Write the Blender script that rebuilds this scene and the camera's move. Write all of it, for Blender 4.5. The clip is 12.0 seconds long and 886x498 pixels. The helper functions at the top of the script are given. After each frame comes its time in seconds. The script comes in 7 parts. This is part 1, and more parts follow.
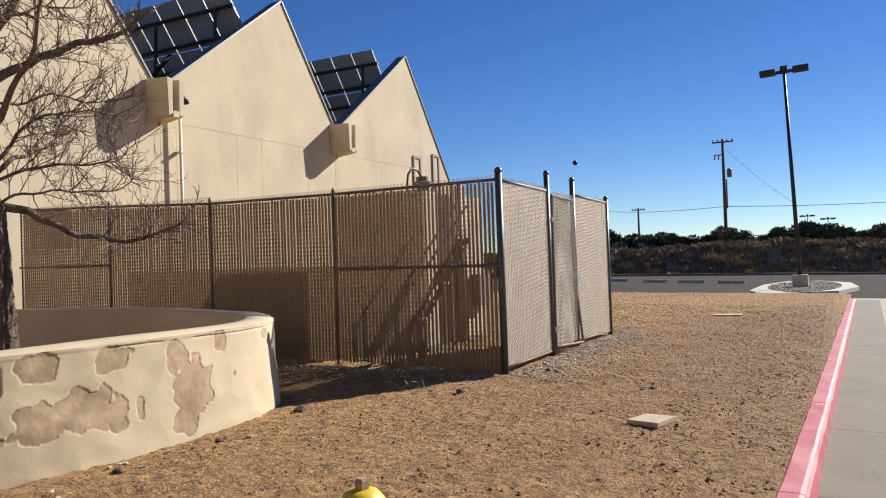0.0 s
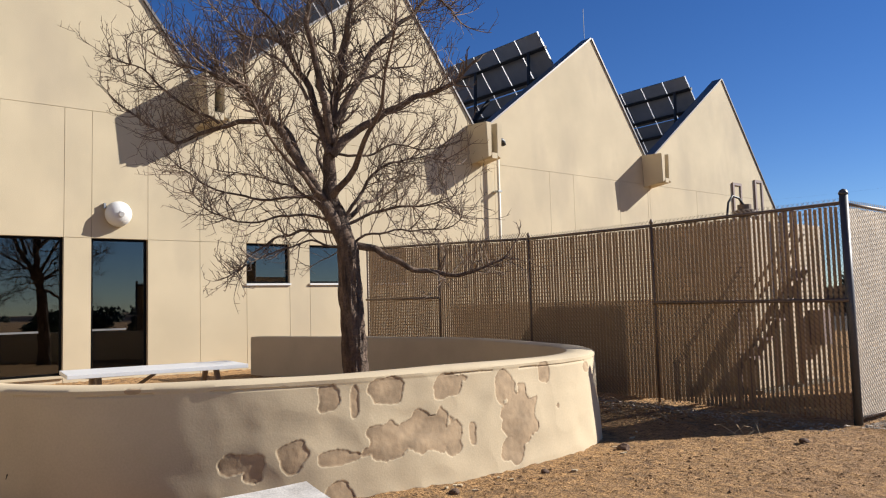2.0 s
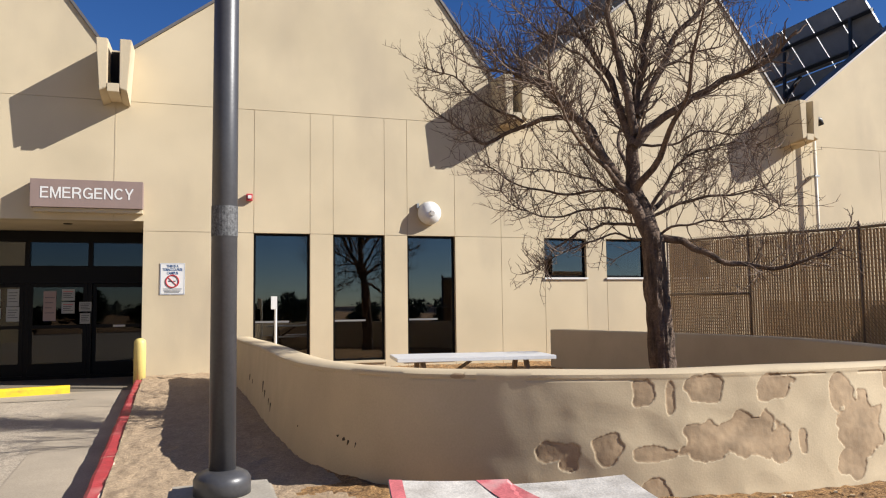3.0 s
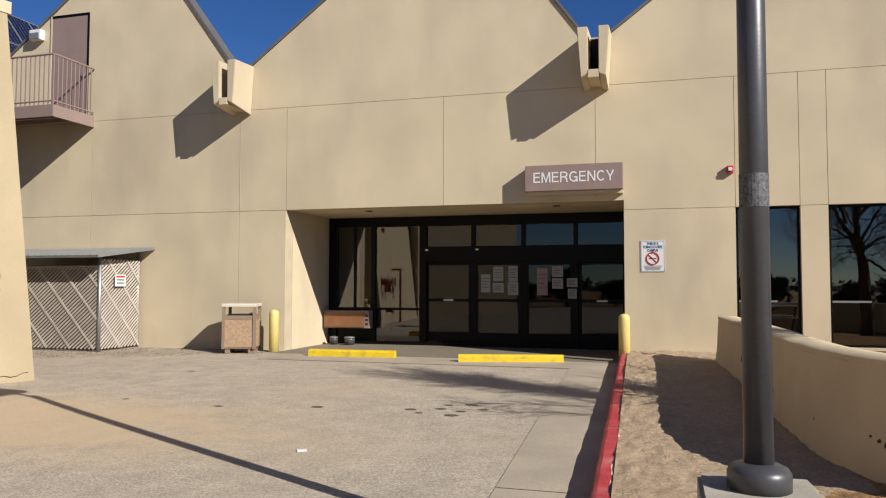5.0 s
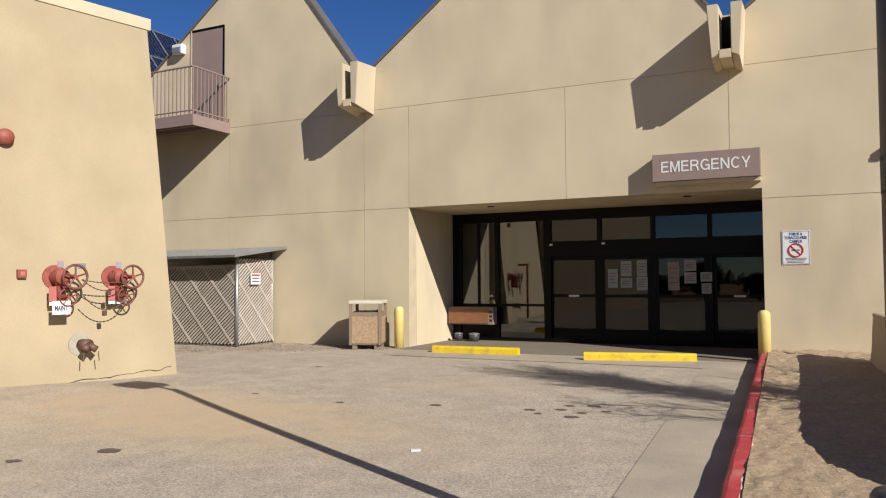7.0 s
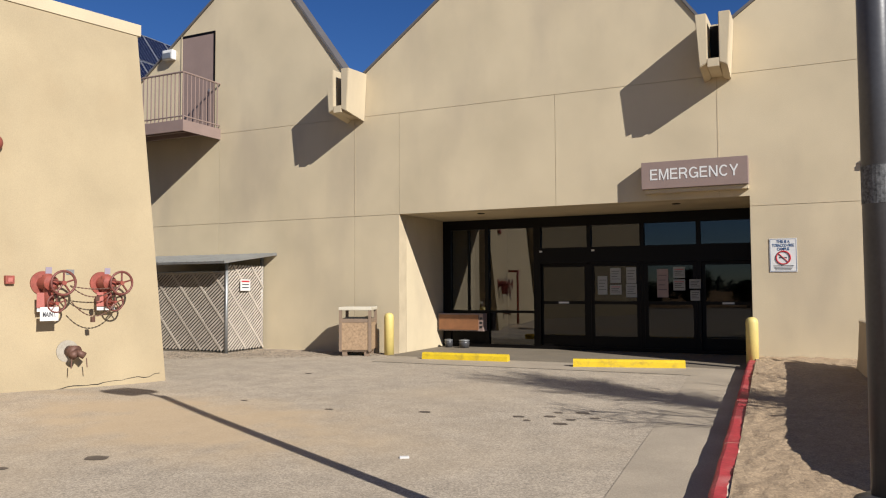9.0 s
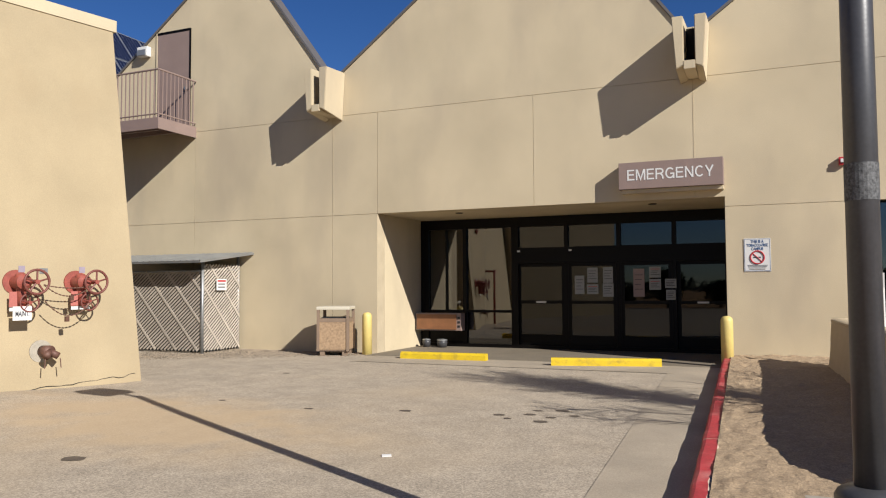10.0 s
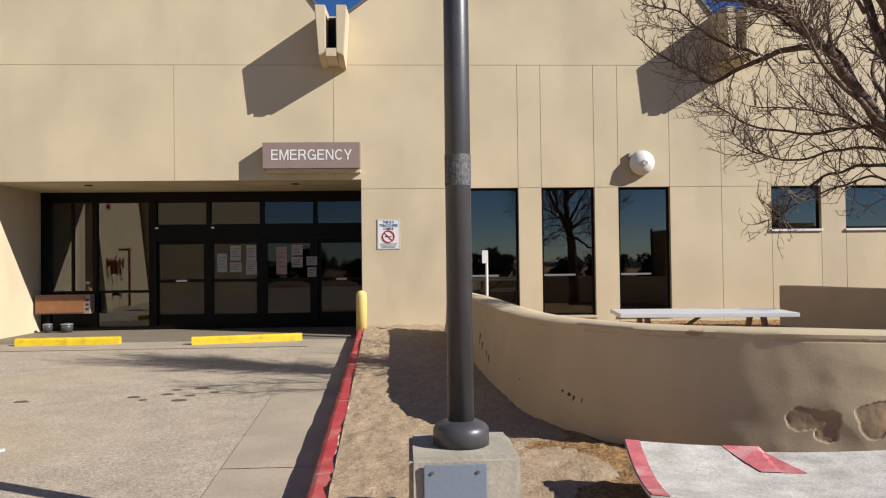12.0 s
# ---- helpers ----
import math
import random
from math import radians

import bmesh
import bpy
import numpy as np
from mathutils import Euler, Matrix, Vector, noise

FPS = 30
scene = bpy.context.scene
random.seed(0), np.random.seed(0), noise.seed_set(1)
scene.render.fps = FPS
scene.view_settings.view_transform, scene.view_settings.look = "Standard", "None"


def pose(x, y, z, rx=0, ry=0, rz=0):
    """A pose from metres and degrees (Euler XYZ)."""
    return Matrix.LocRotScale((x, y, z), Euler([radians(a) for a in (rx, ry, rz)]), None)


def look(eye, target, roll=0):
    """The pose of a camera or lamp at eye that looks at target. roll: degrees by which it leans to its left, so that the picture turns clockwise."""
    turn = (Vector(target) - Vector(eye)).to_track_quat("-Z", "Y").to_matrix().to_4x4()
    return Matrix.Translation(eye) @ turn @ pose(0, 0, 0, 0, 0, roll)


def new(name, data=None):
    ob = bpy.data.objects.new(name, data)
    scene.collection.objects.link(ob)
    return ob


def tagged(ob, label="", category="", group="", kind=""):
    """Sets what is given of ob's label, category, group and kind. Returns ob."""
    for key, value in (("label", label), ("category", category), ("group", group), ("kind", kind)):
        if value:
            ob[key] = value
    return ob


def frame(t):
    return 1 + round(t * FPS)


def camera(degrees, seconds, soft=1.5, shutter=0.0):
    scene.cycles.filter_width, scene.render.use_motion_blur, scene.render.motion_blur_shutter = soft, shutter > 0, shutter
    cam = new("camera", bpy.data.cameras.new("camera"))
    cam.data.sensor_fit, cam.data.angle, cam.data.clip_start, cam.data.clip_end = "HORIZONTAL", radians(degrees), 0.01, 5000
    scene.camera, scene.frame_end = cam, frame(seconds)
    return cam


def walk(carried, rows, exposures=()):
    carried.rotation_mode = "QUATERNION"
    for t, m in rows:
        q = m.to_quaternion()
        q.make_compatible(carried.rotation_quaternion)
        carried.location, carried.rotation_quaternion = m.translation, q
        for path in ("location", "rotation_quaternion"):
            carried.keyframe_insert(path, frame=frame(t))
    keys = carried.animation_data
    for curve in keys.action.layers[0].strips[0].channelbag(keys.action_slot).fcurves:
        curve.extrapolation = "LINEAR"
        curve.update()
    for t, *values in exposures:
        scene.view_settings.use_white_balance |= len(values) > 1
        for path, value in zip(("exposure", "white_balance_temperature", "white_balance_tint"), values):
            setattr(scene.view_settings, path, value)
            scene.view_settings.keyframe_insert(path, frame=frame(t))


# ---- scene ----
cam = camera(60.7, 12.0, 1.15)

PATH = [
    (0, (0.191, 0.366, 1.672), (1.967, 1.285, 1.705), -2.0),
    (0.5, (0.217, 0.37, 1.673), (1.965, 1.339, 1.752), -1.9),
    (1, (0.212, 0.381, 1.668), (1.883, 1.473, 1.785), -1.8),
    (1.5, (0.217, 0.452, 1.663), (1.734, 1.747, 1.804), -1.7),
    (2, (0.165, 0.488, 1.668), (1.437, 2.024, 1.816), -1.6),
    (2.5, (0.128, 0.502, 1.648), (1.08, 2.254, 1.802), -1.2),
    (3, (0.012, 0.554, 1.653), (0.626, 2.452, 1.803), -0.7),
    (3.5, (-0.112, 0.624, 1.657), (0.171, 2.599, 1.797), -0.3),
    (3.7, (-0.129, 0.652, 1.655), (-0.001, 2.644, 1.788), -0.2),
    (5.3, (-0.299, 0.849, 1.656), (-0.951, 2.737, 1.742), 0.1),
    (5.5, (-0.288, 0.876, 1.656), (-0.997, 2.745, 1.739), 0.1),
    (6, (-0.219, 0.99, 1.668), (-1.031, 2.815, 1.749), -0.1),
    (6.5, (-0.19, 1.044, 1.677), (-1.052, 2.847, 1.758), -0.3),
    (7, (-0.188, 1.071, 1.684), (-1.067, 2.866, 1.768), -0.4),
    (9, (-0.162, 1.055, 1.694), (-1.019, 2.86, 1.794), -0.3),
    (9.5, (-0.188, 1.045, 1.688), (-1.027, 2.857, 1.79), -0.3),
    (10, (-0.222, 1.019, 1.672), (-1.019, 2.851, 1.773), -0.3),
    (10.5, (-0.221, 0.969, 1.66), (-0.933, 2.836, 1.754), -0.2),
    (11, (-0.152, 0.962, 1.654), (-0.704, 2.882, 1.734), -0.1),
    (11.5, (-0.131, 0.946, 1.643), (-0.413, 2.925, 1.706), -0.2),
    (12, (-0.138, 0.795, 1.63), (-0.038, 2.792, 1.669), -0.7),
]
walk(cam, [(t, look(e, g, r)) for t, e, g, r in PATH], [(0, 0.76), (2.2, 0.8), (3, 0.78), (5.5, 0.41), (10, 0.41), (12, 0.56)])

# ---------------------------------------------------------------- light
SUN = Vector((0.764, -0.396, 0.508)).normalized()
world = bpy.data.worlds.new("sky")
scene.world = world
world.use_nodes = True
sky = world.node_tree.nodes.new("ShaderNodeTexSky")
sky.sky_type = "NISHITA"
sky.sun_disc = False
sky.sun_elevation = math.asin(SUN.z)
sky.sun_rotation = math.atan2(SUN.x, SUN.y)
sky.altitude = 2000
sky.air_density, sky.dust_density, sky.ozone_density = 1.0, 0.05, 4.0
hue = world.node_tree.nodes.new("ShaderNodeHueSaturation")
hue.inputs["Saturation"].default_value = 1.22
hue.inputs["Hue"].default_value = 0.512
world.node_tree.links.new(sky.outputs[0], hue.inputs["Color"])
world.node_tree.links.new(hue.outputs[0], world.node_tree.nodes["Background"].inputs[0])
world.node_tree.nodes["Background"].inputs[1].default_value = 0.06
sun_data = bpy.data.lights.new("sun", "SUN")
sun_data.energy, sun_data.angle, sun_data.color = 5.0, radians(0.3), (1.0, 0.965, 0.91)
sun_ob = new("sun", sun_data)
sun_ob.matrix_world = look((0, 0, 40), Vector((0, 0, 40)) - SUN)


# ---------------------------------------------------------------- materials
def mat(name, base, rough=0.8, metal=0.0, vary=0.25, scale=3.0, fine=60.0, bump=0.2, tint=None, stain=0.0, spec=0.5,
        island=0.0, obj=0.0, stain_scale=0.7, bump_dist=0.01, speck=0.0, speck_scale=90.0, streak=1.0, detail=5.0, coarse=False):
    """A surface with colour drift at two scales, optional stains of another tint, fine relief, and drift from piece to piece."""
    m = bpy.data.materials.new(name)
    m.use_nodes = True
    nt, L = m.node_tree, m.node_tree.links
    p = nt.nodes["Principled BSDF"]
    p.inputs["Roughness"].default_value, p.inputs["Metallic"].default_value = rough, metal
    p.inputs["Specular IOR Level"].default_value = spec
    geo = nt.nodes.new("ShaderNodeNewGeometry")
    big, small = nt.nodes.new("ShaderNodeTexNoise"), nt.nodes.new("ShaderNodeTexNoise")
    for n, s, d in ((big, scale, detail), (small, fine, 3)):
        n.inputs["Scale"].default_value, n.inputs["Detail"].default_value = s, d
        L.new(geo.outputs["Position"], n.inputs["Vector"])
    big.inputs["Roughness"].default_value = 0.68 if coarse else 0.5
    ramp = nt.nodes.new("ShaderNodeMapRange")
    ramp.inputs[1].default_value, ramp.inputs[2].default_value = 0.3, 0.7
    ramp.inputs[3].default_value, ramp.inputs[4].default_value = 1 - vary, 1 + vary
    add = nt.nodes.new("ShaderNodeMath")
    add.operation = "MULTIPLY_ADD"
    add.inputs[1].default_value, add.inputs[2].default_value = 0.45, 0.0
    L.new(small.outputs[0], add.inputs[0])
    half = nt.nodes.new("ShaderNodeMath")
    half.operation = "MULTIPLY_ADD"
    half.inputs[1].default_value = 0.55
    L.new(big.outputs[0], half.inputs[0])
    L.new(add.outputs[0], half.inputs[2])
    L.new(half.outputs[0], ramp.inputs[0])
    mix = nt.nodes.new("ShaderNodeMix")
    mix.data_type, mix.blend_type = "RGBA", "MULTIPLY"
    mix.inputs[0].default_value = 1.0
    mix.inputs[6].default_value = (*base, 1)
    L.new(ramp.outputs[0], mix.inputs[7])
    out = mix.outputs[2]
    if speck:
        vo = nt.nodes.new("ShaderNodeTexVoronoi")
        vo.inputs["Scale"].default_value = speck_scale
        L.new(geo.outputs["Position"], vo.inputs["Vector"])
        bw = nt.nodes.new("ShaderNodeSeparateColor")
        L.new(vo.outputs["Color"], bw.inputs[0])
        vr = nt.nodes.new("ShaderNodeMapRange")
        vr.inputs[3].default_value, vr.inputs[4].default_value = 1 - speck, 1 + speck
        L.new(bw.outputs[0], vr.inputs[0])
        vm = nt.nodes.new("ShaderNodeMix")
        vm.data_type, vm.blend_type = "RGBA", "MULTIPLY"
        vm.inputs[0].default_value = 1.0
        L.new(out, vm.inputs[6])
        L.new(vr.outputs[0], vm.inputs[7])
        out = vm.outputs[2]
    if stain:
        st = nt.nodes.new("ShaderNodeTexNoise")
        st.inputs["Scale"].default_value, st.inputs["Detail"].default_value = stain_scale, 6
        mp = nt.nodes.new("ShaderNodeMapping")
        mp.inputs["Scale"].default_value = (1, 1, streak)
        L.new(geo.outputs["Position"], mp.inputs["Vector"])
        L.new(mp.outputs[0], st.inputs["Vector"])
        sr = nt.nodes.new("ShaderNodeMapRange")
        sr.inputs[1].default_value, sr.inputs[2].default_value = 0.5, 0.72
        sr.inputs[4].default_value = stain
        L.new(st.outputs[0], sr.inputs[0])
        sm = nt.nodes.new("ShaderNodeMix")
        sm.data_type = "RGBA"
        L.new(sr.outputs[0], sm.inputs[0])
        L.new(out, sm.inputs[6])
        sm.inputs[7].default_value = (*(tint or [c * 0.6 for c in base]), 1)
        out = sm.outputs[2]
    for amount, socket in ((island, geo.outputs["Random Per Island"]), (obj, None)):
        if amount:
            if socket is None:
                socket = nt.nodes.new("ShaderNodeObjectInfo").outputs["Random"]
            r = nt.nodes.new("ShaderNodeMapRange")
            r.inputs[3].default_value, r.inputs[4].default_value = 1 - amount, 1 + amount
            L.new(socket, r.inputs[0])
            im = nt.nodes.new("ShaderNodeMix")
            im.data_type, im.blend_type = "RGBA", "MULTIPLY"
            im.inputs[0].default_value = 1.0
            L.new(out, im.inputs[6])
            L.new(r.outputs[0], im.inputs[7])
            out = im.outputs[2]
    L.new(out, p.inputs["Base Color"])
    if bump:
        b = nt.nodes.new("ShaderNodeBump")
        b.inputs["Strength"].default_value, b.inputs["Distance"].default_value = bump, bump_dist
        L.new((big if coarse else half).outputs[0], b.inputs["Height"])
        L.new(b.outputs[0], p.inputs["Normal"])
    return m


M_STUCCO = mat("stucco", (0.524, 0.436, 0.292), 0.9, vary=0.15, scale=0.8, fine=70, bump=0.45, tint=(0.412, 0.34, 0.24), stain=0.75, stain_scale=0.75, streak=0.4, detail=8)
M_STUCCO_ANNEX = mat("stucco_yellow", (0.372, 0.296, 0.1824), 0.9, vary=0.15, scale=1.0, fine=70, bump=0.3, tint=(0.32, 0.24, 0.14), stain=0.4, stain_scale=1.2, streak=0.5)
M_STUCCO_WALL = mat("stucco_patio", (0.512, 0.412, 0.268), 0.9, vary=0.10, scale=2.5, fine=70, bump=0.16, tint=(0.4, 0.316, 0.208), stain=0.55, bump_dist=0.012)
M_CORE = mat("joint_core", (0.448, 0.368, 0.248), 0.95, vary=0.15)
# the dark tint spots stand for shaded pits between small clods
M_DIRT = mat("dirt", (0.365, 0.205, 0.079), 0.95, vary=0.7, scale=8, fine=60, bump=1.0, tint=(0.12, 0.064, 0.0272), stain=0.9, stain_scale=13, bump_dist=0.12, detail=9, coarse=True, speck=0.3, speck_scale=70)
M_SAND = mat("sandy_soil", (0.368, 0.268, 0.168), 0.95, vary=0.3, scale=14, fine=60, bump=0.8, tint=(0.288, 0.196, 0.116), stain=0.5, stain_scale=2.0, speck=0.2, speck_scale=80, bump_dist=0.03, detail=12, coarse=True)
M_ASPHALT = mat("asphalt", (0.364, 0.304, 0.2304), 0.92, vary=0.22, scale=3.0, fine=45, bump=0.6, tint=(0.448, 0.344, 0.224), stain=0.45, stain_scale=0.33, speck=0.3, speck_scale=75, detail=10)
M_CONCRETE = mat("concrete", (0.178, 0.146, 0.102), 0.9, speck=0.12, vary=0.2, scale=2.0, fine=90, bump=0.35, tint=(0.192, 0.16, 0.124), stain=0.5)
M_PEDESTAL = mat("pedestal_concrete", (0.36, 0.32, 0.256), 0.92, vary=0.25, scale=6.0, fine=60, bump=0.3, bump_dist=0.012, tint=(0.24, 0.208, 0.16), stain=0.4, stain_scale=4)
M_APRON = mat("apron_concrete", (0.356, 0.296, 0.22), 0.9, vary=0.2, scale=1.5, fine=80, bump=0.35, tint=(0.264, 0.224, 0.172), stain=0.5, speck=0.08)
M_RED = mat("red_paint", (0.416, 0.036, 0.044), 0.6, vary=0.3, scale=5, fine=40, bump=0.3, tint=(0.528, 0.272, 0.24), stain=0.5, stain_scale=3.2)
M_LOT = mat("lot_asphalt", (0.068, 0.057, 0.048), 1.0, spec=0.05, vary=0.2, scale=0.4, fine=20, bump=0.3, speck=0.2)
M_PINK = mat("faded_red_paint", (0.43, 0.085, 0.10), 0.65, vary=0.25, scale=5, fine=40, bump=0.3, tint=(0.52, 0.22, 0.22), stain=0.5, stain_scale=2.0)
M_YELLOW = mat("yellow_paint", (0.64, 0.448, 0.016), 0.5, vary=0.12, scale=6, fine=50, bump=0.2, tint=(0.32, 0.216, 0.048), stain=0.55, stain_scale=9)
M_CREAM = mat("faded_yellow_paint", (0.608, 0.48, 0.16), 0.55, vary=0.12, scale=6, fine=50, bump=0.2)
M_BRONZE = mat("dark_bronze", (0.004, 0.00336, 0.00304), 0.42, metal=0.0, spec=0.12, vary=0.2, bump=0)
M_POLE = mat("grey_pole_paint", (0.058, 0.057, 0.06), 0.38, metal=0.1, vary=0.18, scale=6, bump=0.08)
M_POST_GREY = mat("dark_grey_post", (0.068, 0.0656, 0.068), 0.45, metal=0.3, vary=0.25, bump=0.05)
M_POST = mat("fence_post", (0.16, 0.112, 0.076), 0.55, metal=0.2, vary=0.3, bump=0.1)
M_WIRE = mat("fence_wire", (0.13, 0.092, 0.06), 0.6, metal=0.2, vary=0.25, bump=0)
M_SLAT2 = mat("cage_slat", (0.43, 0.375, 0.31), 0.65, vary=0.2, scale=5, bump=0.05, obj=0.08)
# paler slat and wire put the front's sunlit brightness into the colour
M_SLAT_PALE = mat("sunlit_slat", (0.512, 0.44, 0.352), 0.65, vary=0.2, scale=5, fine=40, bump=0.05, obj=0.06)
M_WIRE_PALE = mat("sunlit_wire", (0.384, 0.336, 0.28), 0.6, vary=0.25, bump=0)
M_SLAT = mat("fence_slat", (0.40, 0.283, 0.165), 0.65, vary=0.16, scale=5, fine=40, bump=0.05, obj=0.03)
def thin_plastic(m, share):
    """Lets part of the light through a thin plastic strip."""
    nt = m.node_tree
    p, out = nt.nodes["Principled BSDF"], nt.nodes["Material Output"]
    tr, mx = nt.nodes.new("ShaderNodeBsdfTranslucent"), nt.nodes.new("ShaderNodeMixShader")
    nt.links.new(p.inputs["Base Color"].links[0].from_socket, tr.inputs["Color"])
    mx.inputs[0].default_value = share
    nt.links.new(p.outputs[0], mx.inputs[1])
    nt.links.new(tr.outputs[0], mx.inputs[2])
    nt.links.new(mx.outputs[0], out.inputs["Surface"])


def bare_patches(m, other):
    """Shows the coat below where the mesh says that the plaster is gone."""
    nt = m.node_tree
    p = nt.nodes["Principled BSDF"]
    at, edge = nt.nodes.new("ShaderNodeAttribute"), nt.nodes.new("ShaderNodeMapRange")
    at.attribute_name = "bare"
    rag, geo, summed = nt.nodes.new("ShaderNodeTexNoise"), nt.nodes.new("ShaderNodeNewGeometry"), nt.nodes.new("ShaderNodeMath")
    rag.inputs["Scale"].default_value, rag.inputs["Detail"].default_value = 38, 4
    nt.links.new(geo.outputs["Position"], rag.inputs["Vector"])
    summed.operation = "MULTIPLY_ADD"
    summed.inputs[1].default_value = 0.14
    nt.links.new(rag.outputs[0], summed.inputs[0])
    nt.links.new(at.outputs["Fac"], summed.inputs[2])
    edge.inputs[1].default_value, edge.inputs[2].default_value = 0.57, 0.585
    nt.links.new(summed.outputs[0], edge.inputs[0])
    grain, tone = nt.nodes.new("ShaderNodeTexNoise"), nt.nodes.new("ShaderNodeValToRGB")
    grain.inputs["Scale"].default_value, grain.inputs["Detail"].default_value = 7, 9
    nt.links.new(geo.outputs["Position"], grain.inputs["Vector"])
    e = tone.color_ramp.elements
    e[0].position, e[0].color = 0.3, (*[c * 0.68 for c in other], 1)
    e[1].position, e[1].color = 0.7, (*[c * 1.2 for c in other], 1)
    nt.links.new(grain.outputs[0], tone.inputs[0])
    mx = nt.nodes.new("ShaderNodeMix")
    mx.data_type = "RGBA"
    nt.links.new(edge.outputs[0], mx.inputs[0])
    nt.links.new(p.inputs["Base Color"].links[0].from_socket, mx.inputs[6])
    nt.links.new(tone.outputs[0], mx.inputs[7])
    nt.links.new(mx.outputs[2], p.inputs["Base Color"])


def tint_drift(m, x, y, rx, ry, turn, tint):
    """An oval of another tint over the surface, with a ragged outline."""
    nt = m.node_tree
    L, p = nt.links, nt.nodes["Principled BSDF"]
    geo, mp, gr = nt.nodes.new("ShaderNodeNewGeometry"), nt.nodes.new("ShaderNodeMapping"), nt.nodes.new("ShaderNodeTexGradient")
    mp.vector_type = "TEXTURE"
    mp.inputs["Location"].default_value, mp.inputs["Rotation"].default_value, mp.inputs["Scale"].default_value = (x, y, 0), (0, 0, radians(turn)), (rx, ry, 50)
    gr.gradient_type = "SPHERICAL"
    rag, mul, edge, mx = nt.nodes.new("ShaderNodeTexNoise"), nt.nodes.new("ShaderNodeMath"), nt.nodes.new("ShaderNodeMapRange"), nt.nodes.new("ShaderNodeMix")
    rag.inputs["Scale"].default_value, rag.inputs["Detail"].default_value = 1.6, 8
    mul.operation = "MULTIPLY"
    edge.inputs[1].default_value, edge.inputs[2].default_value, edge.inputs[4].default_value = 0.10, 0.36, 0.75
    mx.data_type = "RGBA"
    mx.inputs[7].default_value = (*tint, 1)
    L.new(geo.outputs["Position"], mp.inputs["Vector"])
    L.new(mp.outputs[0], gr.inputs["Vector"])
    L.new(geo.outputs["Position"], rag.inputs["Vector"])
    L.new(gr.outputs["Fac"], mul.inputs[0])
    L.new(rag.outputs[0], mul.inputs[1])
    L.new(mul.outputs[0], edge.inputs[0])
    L.new(edge.outputs[0], mx.inputs[0])
    L.new(p.inputs["Base Color"].links[0].from_socket, mx.inputs[6])
    L.new(mx.outputs[2], p.inputs["Base Color"])


tint_drift(M_ASPHALT, -7.0, 7.9, 4.6, 2.4, -8, (0.48, 0.352, 0.212))
# darker, redder tint towards the far right of the dirt
tint_drift(M_DIRT, 13.5, 1.5, 12.5, 4.4, -2, (0.215, 0.112, 0.046))
thin_plastic(M_SLAT, 0.3)
bare_patches(M_STUCCO_WALL, (0.385, 0.275, 0.165))
M_GALV = mat("galvanised", (0.336, 0.344, 0.344), 0.45, metal=0.7, vary=0.2, bump=0.05)
M_ROOF = mat("roof_membrane", (0.104, 0.096, 0.092), 0.8, vary=0.2, bump=0.1)
M_FLASH = mat("flashing", (0.176, 0.16, 0.148), 0.45, metal=0.4, vary=0.15, bump=0.03)
M_TAUPE = mat("taupe_paint", (0.24, 0.172, 0.148), 0.55, vary=0.1, bump=0.05)
M_WHITE = mat("white_paint", (0.64, 0.632, 0.608), 0.5, vary=0.05, bump=0.03)
M_BLACK = mat("black", (0.012, 0.012, 0.0128), 0.5, vary=0.1, bump=0)
# near-black base colour stands in for unlit space behind glass and in scuppers
M_SHADE_BLACK = mat("shade_black", (0.008, 0.0064, 0.0056), 0.9, vary=0.2, bump=0)


def glass(name, tint, rough=0.0, ior=1.95):
    m = bpy.data.materials.new(name)
    m.use_nodes = True
    p = m.node_tree.nodes["Principled BSDF"]
    p.inputs["Base Color"].default_value = (*tint, 1)
    p.inputs["Transmission Weight"].default_value = 1.0
    p.inputs["Roughness"].default_value = rough
    p.inputs["IOR"].default_value = ior
    return m


M_GLASS = glass("tinted_glass", (0.20, 0.19, 0.165))
M_GLASS_TRANSOM = glass("transom_glass", (0.12, 0.115, 0.10), ior=1.6)
M_GLASS_DOOR = glass("door_glass", (0.12, 0.115, 0.10), ior=1.47)


# ---------------------------------------------------------------- mesh helpers
def part(name, bm, material, parent=None, label="", smooth=False):
    me = bpy.data.meshes.new(name)
    bmesh.ops.recalc_face_normals(bm, faces=bm.faces[:])
    bm.to_mesh(me)
    bm.free()
    me.materials.append(material)
    if smooth:
        for f in me.polygons:
            f.use_smooth = True
    ob = new(name, me)
    if parent is not None:
        ob.parent = parent
    if label:
        ob["label"] = label
    return ob


def raw(name, verts, faces, material, parent=None, label="", smooth=False):
    me = bpy.data.meshes.new(name)
    me.from_pydata(verts, [], faces)
    me.update()
    me.materials.append(material)
    if smooth:
        for f in me.polygons:
            f.use_smooth = True
    ob = new(name, me)
    if parent is not None:
        ob.parent = parent
    if label:
        ob["label"] = label
    return ob


def empty(name, x=0, y=0, z=0, rz=0):
    ob = new(name)
    ob.empty_display_size = 0.1
    ob.matrix_world = pose(x, y, z, 0, 0, rz)
    return ob


def box(bm, x0, x1, y0, y1, z0, z1, bevel=0.0):
    m = Matrix.Translation(((x0 + x1) / 2, (y0 + y1) / 2, (z0 + z1) / 2)) @ Matrix.Diagonal((x1 - x0, y1 - y0, z1 - z0, 1))
    r = bmesh.ops.create_cube(bm, size=1, matrix=m)
    if bevel:
        es = list({e for v in r["verts"] for e in v.link_edges})
        bmesh.ops.bevel(bm, geom=es, offset=bevel, segments=2, affect="EDGES", profile=0.7)
    return bm


